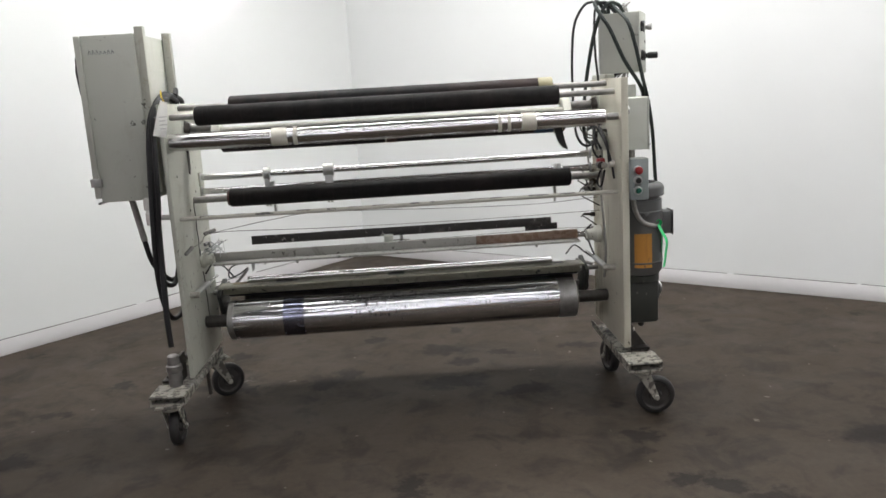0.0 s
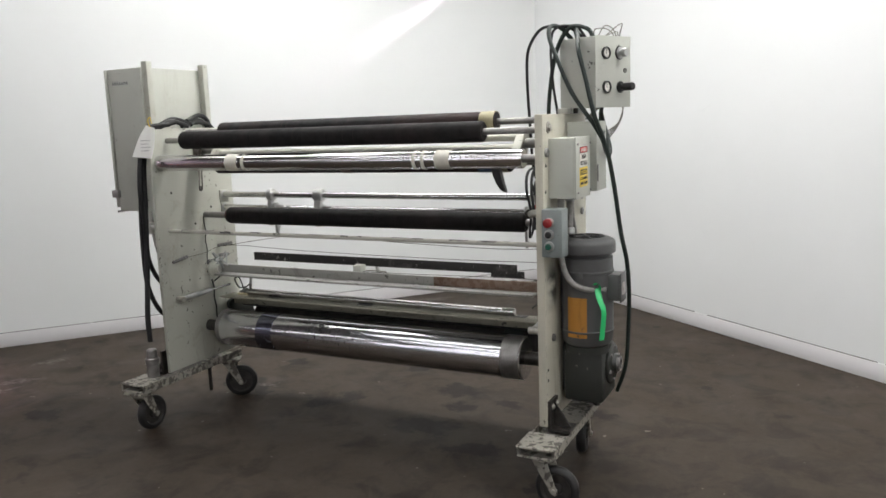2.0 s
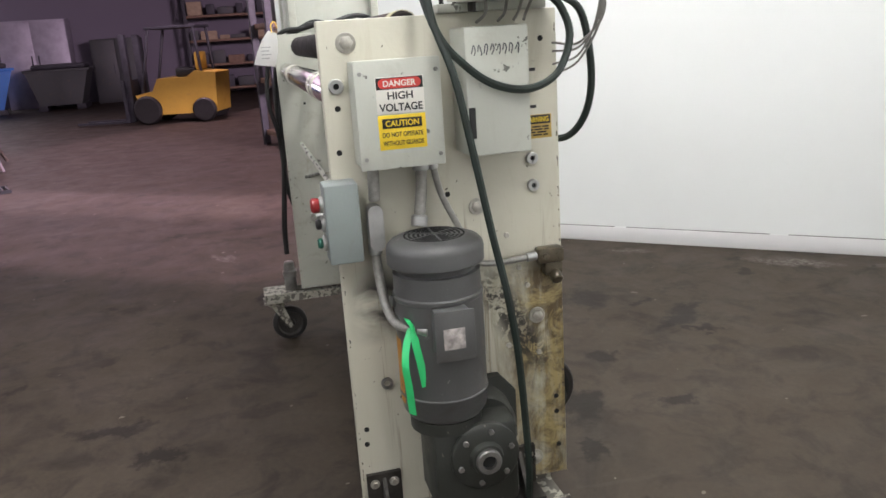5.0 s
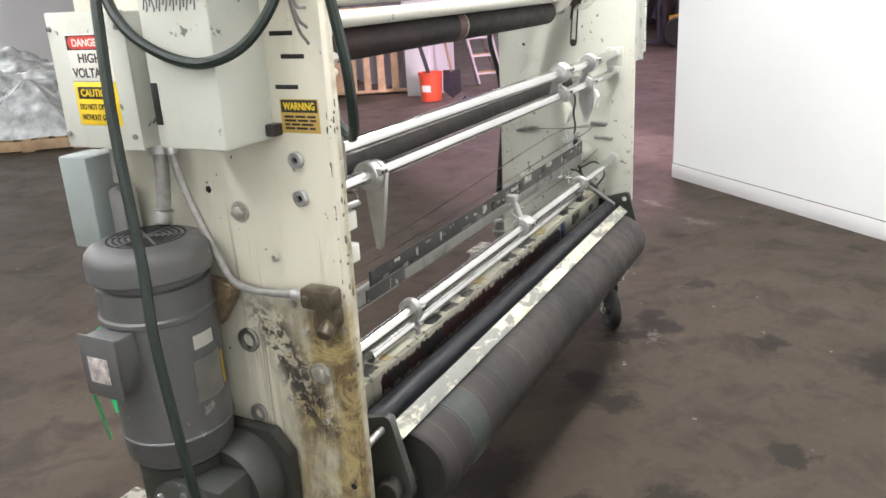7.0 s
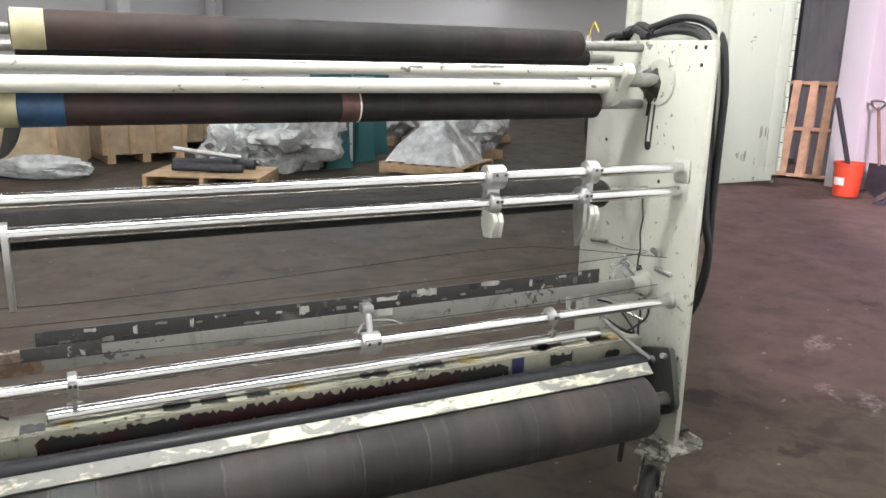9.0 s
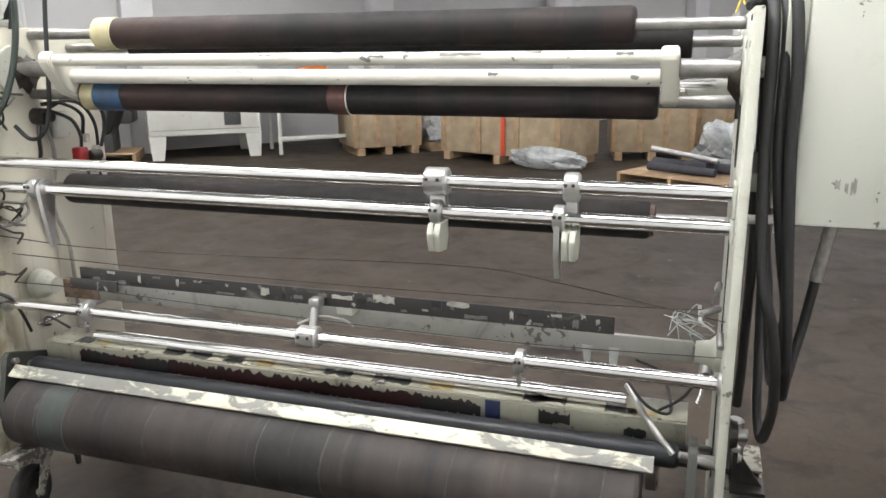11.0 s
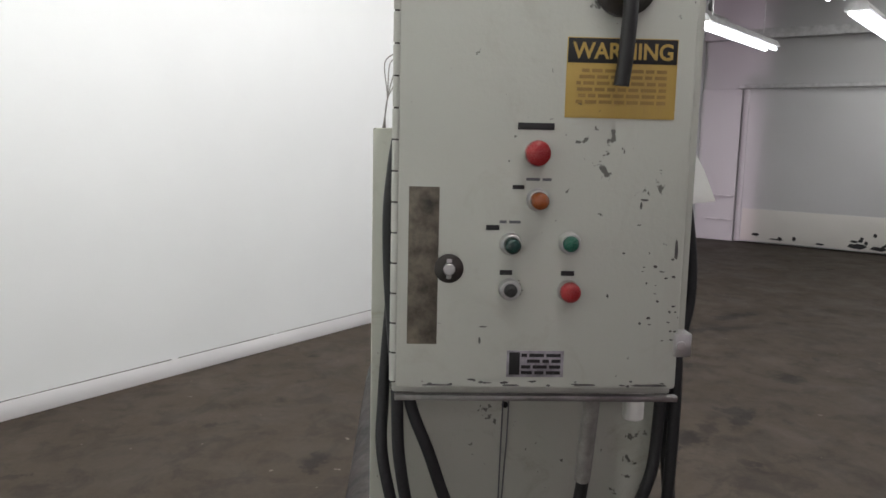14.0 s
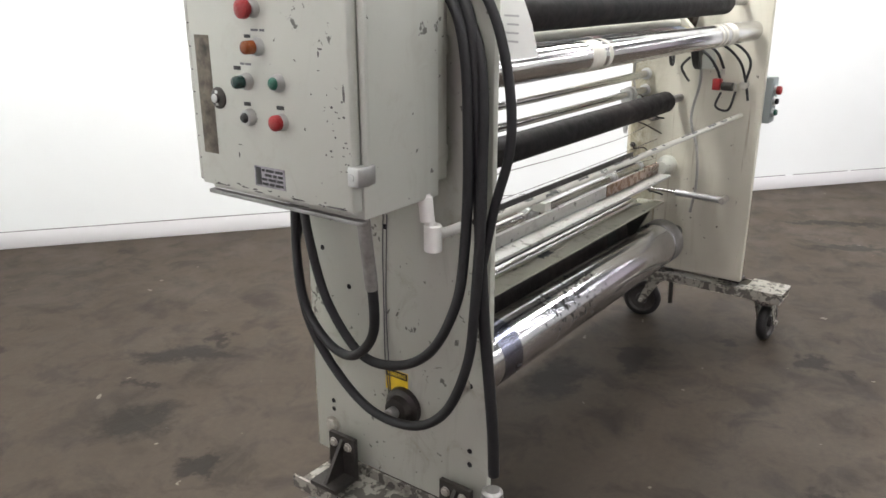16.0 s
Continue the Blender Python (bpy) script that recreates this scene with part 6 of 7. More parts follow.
rod(bm, (DX - 0.006, CY0 + 0.0, 0.947), (DX - 0.003, CY0 + 0.0, 0.947), 0.006, 10)
part("latch", bm, M["alu"], cab, "bright door latch")
# operators on the door
for y, z, mat, r, h, name in [(0.0105, 1.177, "red", 0.0152, 0.026, "red mushroom stop button"), (0.006, 1.122, "orange_lens", 0.0102, 0.025, "amber pilot light"),
                              (0.036, 1.069, "dark_green_btn", 0.0098, 0.023, "dark green pilot light"), (-0.0345, 1.071, "green_btn", 0.0098, 0.012, "green start button"),
                              (0.0355, 1.014, "black", 0.0082, 0.012, "black push button"), (-0.036, 1.013, "red", 0.0122, 0.016, "red stop button")]:
    bm = B()
    lathe(bm, (DX, y, z), (-1, 0, 0), [(0, 0.0135), (0.004, 0.0135), (0.007, 0.0125), (0.011, 0.012), (0.012, 0.0108)], 28)
    part("button_bezel", bm, M["alu"], cab)
    bm = B()
    if r > 0.0145:
        lathe(bm, (DX - 0.01, y, z), (-1, 0, 0), [(0, 0.01), (0.006, 0.01), (0.007, r * 0.95), (0.01, r), (0.016, r * 0.93), (0.019, r * 0.6), (0.02, 0.003)], 28)
    else:
        lathe(bm, (DX - 0.009, y, z), (-1, 0, 0), [(0, r), (h - 0.009, r), (h - 0.006, r * 0.9), (h - 0.003, r * 0.5)], 28)
    part("push_button", bm, M[mat], cab, name)
for y0, y1, z0, z1 in [(-0.011, 0.032, 1.204, 1.212), (0.033, 0.048, 1.031, 1.037), (-0.042, -0.026, 1.031, 1.037)]:
    one_box("legend_plate", cab, M["sign_black"], DX - 0.001, DX, y0, y1, z0, z1, 0.0002)
for y0, y1, z0, z1, a in [(0.022, 0.036, 1.134, 1.139, 25), (0.05, 0.066, 1.085, 1.091, 30)]:
    one_box("tape_strip", cab, M["sign_black"], DX - 0.001, DX, y0, y1, z0, z1, 0.0002)
bars("pen_marks", cab, M["pencil"], -1, DX, -0.01, 0.02, 1.143, 1.149, 1, 8)
bars("pen_marks", cab, M["pencil"], -1, DX, 0.025, 0.05, 1.092, 1.098, 1, 9)
bm = B()
lathe(bm, (DX, 0.109, 1.038), (-1, 0, 0), [(0, 0.0175), (0.002, 0.0175), (0.004, 0.015), (0.005, 0.008), (0.009, 0.007)], 28)
part("door_lock", bm, M["dark_steel"], cab, "black round door lock")
bm = B()
rod(bm, (DX - 0.011, 0.109, 1.038), (DX - 0.004, 0.109, 1.038), 0.007, 14)
box(bm, DX - 0.006, DX - 0.004, 0.106, 0.112, 1.026, 1.05, 0.0006)
part("lock_key", bm, M["alu"], cab)
one_box("adhesive_patch", cab, M["grime_tape"], DX - 0.0006, DX, 0.122, 0.158, 0.945, 1.135, 0.0002, "brown torn adhesive residue")
one_box("rating_plate", cab, M["rating_grey"], DX - 0.001, DX, -0.034, 0.036, 0.905, 0.938, 0.0003, "scratched rating plate")
one_box("plate_block", cab, M["sign_black"], DX - 0.0016, DX - 0.001, 0.02, 0.033, 0.908, 0.936, 0.0001)
bars("plate_print", cab, M["sign_black"], -1, DX - 0.001, -0.03, 0.018, 0.907, 0.936, 4, 6)
one_box("warning_sign", cab, M["sign_gold"], DX - 0.0012, DX, -0.152, -0.022, 1.219, 1.311, 0.0003, "faded yellow warning sign")
one_box("warning_field", cab, M["sign_black"], DX - 0.0018, DX - 0.0012, -0.151, -0.023, 1.282, 1.310, 0.0001)
lettering("warning_print", "WARNING", cab, M["sign_gold"], -1, DX - 0.002, -0.087, 1.296, 0.118, 0.019)
bars("small_print", cab, M["faded_print"], -1, DX - 0.0012, -0.14, -0.034, 1.234, 1.277, 6, 7)
bm = B()
lathe(bm, (DX, -0.085, 1.37), (-1, 0, 0), [(0, 0.036), (0.008, 0.036), (0.012, 0.03), (0.02, 0.022), (0.03, 0.02)], 28)
part("disconnect_hub", bm, M["dark_steel"], cab, "round disconnect switch hub")
bm = B()
sweep(bm, [(DX - 0.025, -0.085, 1.37), (DX - 0.032, -0.085, 1.34), (DX - 0.03, -0.083, 1.29), (DX - 0.028, -0.08, 1.255)], 0.009, 10, 6)
part("disconnect_handle", bm, M["black"], cab, "black disconnect handle")
rnd = random.Random(31)
chips = [(0.12, 0.8925, 0.05, 0.003), (-0.14, 0.893, 0.05, 0.004), (0.03, 0.8925, 0.03, 0.003), (-0.06, 0.893, 0.03, 0.004), (-0.165, 1.05, 0.005, 0.028), (-0.123, 1.122, 0.012, 0.004),
         (-0.119, 1.112, 0.004, 0.01), (-0.118, 1.093, 0.006, 0.002), (0.041, 1.165, 0.002, 0.004), (-0.101, 1.058, 0.004, 0.003), (-0.084, 1.004, 0.004, 0.006), (0.07, 0.945, 0.004, 0.01), (0.066, 0.966, 0.012, 0.002)]
for k in range(26):
    chips.append((rnd.uniform(-0.17, -0.125), rnd.uniform(0.95, 1.06), rnd.uniform(0.002, 0.007), rnd.uniform(0.001, 0.004)))
for k in range(16):
    chips.append((rnd.uniform(-0.175, 0.165), rnd.uniform(0.8915, 0.9), rnd.uniform(0.004, 0.02), rnd.uniform(0.001, 0.004)))
for y, z, w, h in chips:
    bm = B()
    pts = [(y + w / 2 * math.cos(a) * rnd.uniform(0.6, 1.1), z + h / 2 + h / 2 * math.sin(a) * rnd.uniform(0.5, 1.1)) for a in [q * math.tau / 9 for q in range(9)]]
    slab(bm, pts, "x", DX - 0.0004, DX + 0.0004)
    part("paint_chip", bm, M["chip"], door)
for k, (x, z, w, h) in enumerate([(-1.0, 0.97, 0.04, 0.05), (-0.93, 0.925, 0.035, 0.03), (-1.035, 0.95, 0.02, 0.05)]):
    for q in range(3):
        bm = B()
        slab(bm, jagged(x - w * 0.5 + w * 0.33 * q, x - w * 0.5 + w * 0.33 * q + w * rnd.uniform(0.12, 0.3), z + h * rnd.uniform(0, 0.3), z + h * rnd.uniform(0.7, 1.0), rnd, 6), "y", CY1, CY1 + 0.0004)
        part("scuff", bm, M["grey_scuff"], cab)
bm = B()
rnd = random.Random(12)
x = -1.02
while x < -0.93:
    sweep(bm, [(x, CY0 - 0.0005, 1.385), (x + 0.004, CY0 - 0.0005, 1.4 + rnd.uniform(-0.004, 0.004)), (x + 0.008, CY0 - 0.0005, 1.387)], 0.0012, 5, 3)
    x += 0.013
part("pen_marks", bm, M["pencil"], cab)
# cables round the cabinet plate
for pts, r, lab in [
        ([(-0.79, -0.05, 1.215), (-0.806, 0.08, 1.228), (-0.812, 0.165, 1.18), (-0.814, 0.18, 0.98), (-0.825, 0.192, 0.8), (-0.85, 0.19, 0.7), (-0.865, 0.152, 0.575), (-0.865, 0.081, 0.478), (-0.865, -0.014, 0.417), (-0.865, -0.118, 0.42), (-0.865, -0.192, 0.475), (-0.863, -0.238, 0.582), (-0.858, -0.25, 0.7), (-0.845, -0.252, 0.9), (-0.825, -0.228, 1.12), (-0.8, -0.12, 1.23), (-0.785, -0.02, 1.215)], 0.0092, "black cable looped down the side plate"),
        ([(-0.79, 0.0, 1.22), (-0.815, 0.07, 1.24), (-0.832, 0.15, 1.19), (-0.835, 0.17, 0.98), (-0.855, 0.156, 0.82), (-0.872, 0.122, 0.726), (-0.875, 0.08, 0.622), (-0.875, 0.0, 0.539), (-0.875, -0.09, 0.542), (-0.875, -0.164, 0.589), (-0.87, -0.21, 0.67), (-0.86, -0.226, 0.76), (-0.85, -0.228, 0.95), (-0.835, -0.2, 1.15), (-0.81, -0.1, 1.24), (-0.79, 0.0, 1.225)], 0.0092, "black cable looped down the side plate"),
        ([(-0.79, -0.02, 1.235), (-0.812, 0.08, 1.258), (-0.838, 0.16, 1.225), (-0.848, 0.184, 1.12), (-0.85, 0.185, 1.0), (-0.862, 0.172, 0.83), (-0.872, 0.165, 0.71), (-0.88, 0.139, 0.606), (-0.885, 0.08, 0.548), (-0.895, 0.015, 0.54), (-0.91, -0.04, 0.574), (-0.928, -0.082, 0.63), (-0.94, -0.094, 0.7), (-0.952, -0.096, 0.78), (-0.968, -0.099, 0.885)], 0.0092, "black cable to the cabinet bottom"),
        ([(-0.79, -0.08, 1.235), (-0.812, -0.18, 1.2), (-0.83, -0.225, 1.1), (-0.835, -0.24, 0.88), (-0.838, -0.252, 0.7), (-0.838, -0.268, 0.55), (-0.838, -0.278, 0.45), (-0.835, -0.28, 0.36)], 0.0105, "black braided cable down the plate edge")]:
    one_cable("power_cable", machine, M["cable"], pts, r, lab, 10)
one_cable("power_cable", machine, M["cable"], [(-0.79, -0.12, 1.222), (-0.8, -0.2, 1.215), (-0.808, -0.248, 1.16), (-0.806, -0.275, 1.06), (-0.81, -0.282, 0.96), (-0.822, -0.262, 0.86), (-0.838, -0.25, 0.76)], 0.0085, "black cable hanging past the plate edge", 10)
bm = B()
lathe(bm, (-0.835, -0.278, 0.2145), (0, 0, 1), [(0, 0.024), (0.05, 0.024), (0.055, 0.028), (0.075, 0.028), (0.08, 0.022), (0.11, 0.02), (0.115, 0.014)], 16)
part("cable_gland", bm, M["dull_steel"], machine, "metal cable gland at the foot")
bm = B()
sweep(bm, [(-0.89, -0.17, 0.884), (-0.89, -0.175, 0.85), (-0.882, -0.18, 0.825), (-0.86, -0.182, 0.812), (-0.797, -0.184, 0.81)], 0.0095, 12, 6)
rod(bm, (-0.89, -0.175, 0.838), (-0.89, -0.17, 0.88), 0.0125, 14)
rod(bm, (-0.882, -0.18, 0.785), (-0.882, -0.18, 0.832), 0.0155, 16)
part("white_elbow", bm, M["white_plastic"], machine, "white plastic pipe elbow")
one_rod("sleeve", machine, M["braid"], (-0.968, -0.099, 0.882), (-0.942, -0.094, 0.715), 0.0115, "grey cable sleeve")
# lower shaft end with its label
bm = B()
lathe(bm, (XLO, -0.04, 0.405), (-1, 0, 0), [(0, 0.042), (0.01, 0.04), (0.016, 0.03), (0.03, 0.026), (0.032, 0.014)], 28)
sh = part("shaft_bearing", bm, M["dark_steel"], machine, "greasy flanged bearing")
bm = B()
rod(bm, (XLO - 0.03, -0.04, 0.405), (XLO - 0.05, -0.04, 0.405), 0.013, 12)
part("shaft_end", bm, M["alu"], sh)
one_box("warning_sticker", plate_l, M["sign_yellow"], XLO - 0.0008, XLO, -0.05, 0.008, 0.43, 0.478, 0.0002, "small yellow warning sticker")
one_box("warning_field", plate_l, M["sign_black"], XLO - 0.0014, XLO - 0.0008, -0.049, 0.007, 0.462, 0.477, 0.0001)
lettering("warning_print", "WARNING", plate_l, M["sign_yellow"], -1, XLO - 0.0016, -0.021, 0.4695, 0.048, 0.009)

# loose things on the machine
tag = thing("paper_tag", "white paper inspection tag hanging from the side plate", "tag", -0.768, -0.245, 1.222, 68)
bm = B()
rows = [[bm.verts.new((a + (b - a) * k / 4 + 0.28 * z, 0.006 * math.sin(k * 0.8 + z * 20), z - 0.012 * k / 4)) for k in range(5)] for z, a, b in [(0.0, -0.01, 0.022), (-0.03, -0.026, 0.03), (-0.07, -0.037, 0.036), (-0.118, -0.044, 0.034)]]
for p, q in zip(rows, rows[1:]):
    for k in range(4):
        bm.faces.new((p[k], p[k + 1], q[k + 1], q[k]))
bmesh.ops.solidify(bm, geom=bm.faces[:], thickness=0.0008)
sheet = part("sheet", bm, M["paper"], tag)
bm = B()
for k in range(4):
    for side in (-1, 1):
        box(bm, -0.026 - 0.016, 0.012 - 0.016 - 0.008 * (k % 2), side * 0.009 - 0.0003, side * 0.009 + 0.0003, -0.06 - k * 0.013, -0.057 - k * 0.013)
part("print", bm, M["faint_ink"], tag)
bm = B()
sweep(bm, [(0.004, 0, -0.008), (0.0, 0.006, 0.016), (0.012, 0.012, 0.03), (0.02, 0.022, 0.006)], 0.0018, 6)
part("string", bm, M["sign_yellow"], tag)
rib = thing("ribbon", "bright green plastic ribbon tied to the motor conduit", "ribbon", 0.962, -0.138, 0.664)
for pts, w in [([(0.0, 0.004, 0.004), (0.012, -0.012, -0.03), (0.028, -0.02, -0.065), (0.026, -0.016, -0.11), (0.02, -0.012, -0.165)], 0.0085), ([(0.006, 0.004, 0.0), (0.016, 0.004, -0.03), (0.02, 0.01, -0.07), (0.018, 0.016, -0.115)], 0.007), ([(-0.012, 0.01, -0.016), (0.0, -0.006, 0.014), (0.012, 0.0, 0.004), (0.004, 0.012, -0.02)], 0.006)]:
    bm = B()
    sweep(bm, pts, w, 6, 8, 0.0007)
    part("strip", bm, M["ribbon"], rib)

# ---- the hall round the bay ----
WALL_DIR = Vector((0.643, 0.766, 0))
OUT_DIR = Vector((-0.766, 0.643, 0))
HW = Vector((6.95, -4.75, 0))


def on_wall(s, out=0.0):
    """A place s along the long hall wall from its mark, out from its face."""
    p = HW + WALL_DIR * s + OUT_DIR * out
    return p.x, p.y


# pilasters and wall panels
for k, s in enumerate([1.75, -2.1, -5.2, -8.3, -11.4, -14.5, -17.6, -20.7]):
    x, y = on_wall(s, 0.02)
    bm = B()
    box(bm, -0.17, 0.17, -0.01, 0.2, 0, 3.45, 0.006, Matrix.Translation((x, y, 0)) @ Matrix.Rotation(radians(50), 4, "Z"))
    structure("pilaster", bm, M["column"], "white painted wall pilaster", "column")
for k in range(9):
    x, y = on_wall(1.0 - k * 2.9, 0.03)
    bm = B()
    box(bm, -1.45, 1.45, -0.01, 0.06, 2.45, 2.56, 0.004, Matrix.Translation((x, y, 0)) @ Matrix.Rotation(radians(50), 4, "Z"))
    structure("wall_beam", bm, M["truss"], "white steel beam along the hall wall", "beam")

x, y = on_wall(0.02, 0.03)
sd = thing("sliding_door", "large off-white sliding door with peeling paint near the floor", "door", x, y, 0, 50)
one_box("door_leaf", sd, M["hall_door"], -1.0, 1.0, 0, 0.05, 0.02, 1.86, 0.005)
for x0, x1 in [(-1.0, -0.96), (0.96, 1.0)]:
    one_box("stile", sd, M["hall_door"], x0, x1, 0.05, 0.065, 0.02, 1.86, 0.003)
one_box("rail", sd, M["truss"], -1.1, 1.1, 0.02, 0.09, 1.865, 1.91, 0.004, "steel door track")
one_box("kick_plate", sd, M["hall_door_low"], -0.98, 0.95, 0.0505, 0.055, 0.03, 0.42, 0.001, "scuffed lower panel")
bm = B()
rnd = random.Random(5)
for k in range(26):
    cx, cz = rnd.uniform(-0.95, -0.35) if k < 18 else rnd.uniform(-0.95, 0.9), 0.06 + abs(rnd.gauss(0, 0.06))
    w, h = rnd.uniform(0.02, 0.1), rnd.uniform(0.008, 0.03)
    slab(bm, [(cx - w, cz), (cx - w * 0.3, cz - h), (cx + w, cz - h * 0.4), (cx + w * 0.6, cz + h), (cx - w * 0.5, cz + h * 0.8)], "y", 0.0555, 0.057)
part("peeled_patch", bm, M["sign_black"], sd, "dark peeled paint patches")
x, y = on_wall(1.32, 0.02)
pn = thing("wall_panel", "narrow off-white wall panel with two rails", "panel", x, y, 0, 50)
one_box("sheet", pn, M["hall_door"], -0.24, 0.26, 0, 0.03, 0, 1.86, 0.004)
for z in (0.25, 0.55):
    one_box("rail", pn, M["truss"], -0.24, 0.1, 0.03, 0.05, z, z + 0.02, 0.002)

# dock shutter
dv = Vector((15.9, -2.9, 0)) - Vector((14.8, -5.3, 0))
dock = thing("dock_shutter", "closed grey roll-up dock shutter with daylight under it", "door", 14.9, -5.1, 0, math.degrees(math.atan2(dv.y, dv.x)))
n = 22
for k in range(n):
    z = 0.06 + k * 2.2 / n
    bm = B()
    slab(bm, [(0.0, z), (0.03, z + 0.01), (0.03, z + 0.08), (0.0, z + 0.096)], "x", 0.1, 2.45)
    part("slat", bm, M["shutter"], dock)
one_box("gap_light", dock, M["door_gap"], 0.1, 2.45, -0.05, -0.03, 0.012, 0.05, 0.0, "strip of daylight under the shutter")
for x0 in (-0.02, 2.45):
    one_box("guide", dock, M["dark_clutter"], x0, x0 + 0.1, -0.06, 0.08, 0, 2.3, 0.004)
one_box("hood", dock, M["dark_clutter"], -0.05, 2.6, -0.1, 0.25, 2.25, 2.6, 0.01)

# tube lights and trusses
first = None
spots = []
for k in range(-9, 2):
    for j in range(2 if k < 0 else 1):
        spots.append((k, j))
lamp = thing("tube_light", "twin fluorescent tube light hanging from the truss", "light", 0, 0, 0, 0, "ceiling tube lights")
bm = B()
slab(bm, [(-0.09, 0.0), (0.09, 0.0), (0.05, 0.06), (-0.05, 0.06)], "x", -0.98, 0.98)
part("housing", bm, M["truss"], lamp)
for yy in (-0.045, 0.045):
    bm = B()
    rod(bm, (-0.96, yy, -0.018), (0.96, yy, -0.018), 0.017, 12)
    part("tube", bm, M["tube_on"], lamp, "lit fluorescent tube")
for xx in (-0.7, 0.7):
    bm = B()
    rod(bm, (xx, 0, 0.06), (xx, 0, 0.42), 0.006, 8)
    part("hanger", bm, M["truss"], lamp)
for i, (k, j) in enumerate(spots):
    c = Vector((4.94, -2.7, 0)) + WALL_DIR * (1.1 * k) + OUT_DIR * (2.6 * j)
    m = pose(c.x * U, c.y * U, 2.13 * U, 0, 0, 140)
    if i == 0:
        lamp.matrix_world = m
    else:
        copy_thing(lamp, m)
for x, y in [(-2.76, -13.8), (-6.0, -12.2), (-5.1, -11.3), (-3.9, -12.9)]:
    copy_thing(lamp, pose(x * U, y * U, 2.3 * U, 0, 0, 166))
for x, y, w in BAY_LIGHTS:
    copy_thing(lamp, pose(x * U, y * U, 3.11 * U))
for y, w in FRONT_ROWS:
    for x in (-0.8, 1.2):
        copy_thing(lamp, pose(x * U, y * U, 3.11 * U))
for k in range(-5, 2):
    c = Vector((6.5, -4.1, 0)) + WALL_DIR * (2.9 * k + 0.9)
    bm = B()
    q = Matrix.Translation((c.x, c.y, 0)) @ Matrix.Rotation(radians(140), 4, "Z")
    for z in (2.55, 3.1):
        box(bm, 0, 9, -0.03, 0.03, z, z + 0.05, 0, q)
    for i in range(12):
        a = Vector((i * 0.75, 0, 2.58 if i % 2 else 3.12))
        b = Vector(((i + 1) * 0.75, 0, 3.12 if i % 2 else 2.58))
        rod(bm, q @ a, q @ b, 0.016, 8)
    structure("roof_truss", bm, M["truss"], "white painted steel roof truss", "truss")


def pallet(x, y, rz, lx=0.96, ly=0.8, z=0.0, name="pallet", group="wooden pallets", label="bare wooden pallet on the floor"):
    p = thing(name, label, "pallet", x, y, z, rz, group)
    for k in range(7):
        y0 = -ly / 2 + k * (ly - 0.08) / 6
        one_box("deck_board", p, M["pallet"], -lx / 2, lx / 2, y0, y0 + 0.08, 0.098, 0.114, 0.002)
    for k in range(3):
        x0 = -lx / 2 + k * (lx - 0.036) / 2
        one_box("stringer", p, M["pallet"], x0, x0 + 0.036, -ly / 2, ly / 2, 0.0155, 0.0975, 0.002)
    for k in range(3):
        y0 = -ly / 2 + k * (ly - 0.09) / 2
        one_box("bottom_board", p, M["pallet"], -lx / 2, lx / 2, y0, y0 + 0.09, 0.0, 0.015, 0.002)
    return p


def lump(bm, at, size, seed, rough=0.3, sub=3):
    made = bmesh.ops.create_icosphere(bm, subdivisions=sub, radius=1.0)["verts"]
    for v in made:
        d = v.co.normalized()
        n1 = noise.noise(d * 1.7 + Vector((seed * 7.1, 0, 0))) * rough + noise.noise(d * 5.0 + Vector((0, seed * 3.3, 0))) * rough * 0.5
        p = d * (1 + n1)
        v.co = Vector((p.x * size[0], p.y * size[1], max(-0.95, p.z) * size[2])) + Vector(at)


# pallet with a steel frame
pallet(-0.62, -5.5, -27, 1.0, 0.66)
fr = thing("steel_frame", "dark steel machine frame lying on a pallet", "frame", -0.62, -5.5, 0.115, -27)
for a, b, r in [((-0.35, -0.1, 0.05), (0.35, 0.0, 0.06), 0.045), ((-0.3, 0.12, 0.04), (0.3, 0.16, 0.05), 0.035), ((-0.25, 0.0, 0.12), (0.3, 0.12, 0.2), 0.022)]:
    one_rod("bar", fr, M["dark_clutter"] if r > 0.03 else M["alu"], a, b, r)
one_box("block", fr, M["dark_clutter"], -0.2, 0.0, -0.14, 0.1, 0.0, 0.11, 0.01)
# wrapped machine heap
hp = thing("wrapped_machine", "machine parts heaped under crumpled clear film", "machine", -1.45, -6.35, 0, 15)
for k, (a, s) in enumerate([((-0.3, 0, 0.2), (0.35, 0.3, 0.25)), ((0.15, 0.05, 0.17), (0.4, 0.3, 0.2)), ((0.5, -0.05, 0.22), (0.28, 0.25, 0.25)), ((0.0, 0.3, 0.3), (0.5, 0.3, 0.32))]):
    bm = B()
    lump(bm, a, s, k + 1, 0.5, 4)
    part("film", bm, M["wrap"], hp, "crumpled clear film")
bm = B()
for k in range(7):
    rnd = random.Random(k + 40)
    a = Vector((rnd.uniform(-0.5, 0.6), rnd.uniform(-0.3, 0.2), rnd.uniform(0.05, 0.3)))
    rod(bm, a, a + Vector((rnd.uniform(-0.3, 0.3), rnd.uniform(-0.3, 0.1), rnd.uniform(-0.1, 0.25))), 0.04, 8)
part("parts", bm, M["dark_clutter"], hp, "dark metal parts")
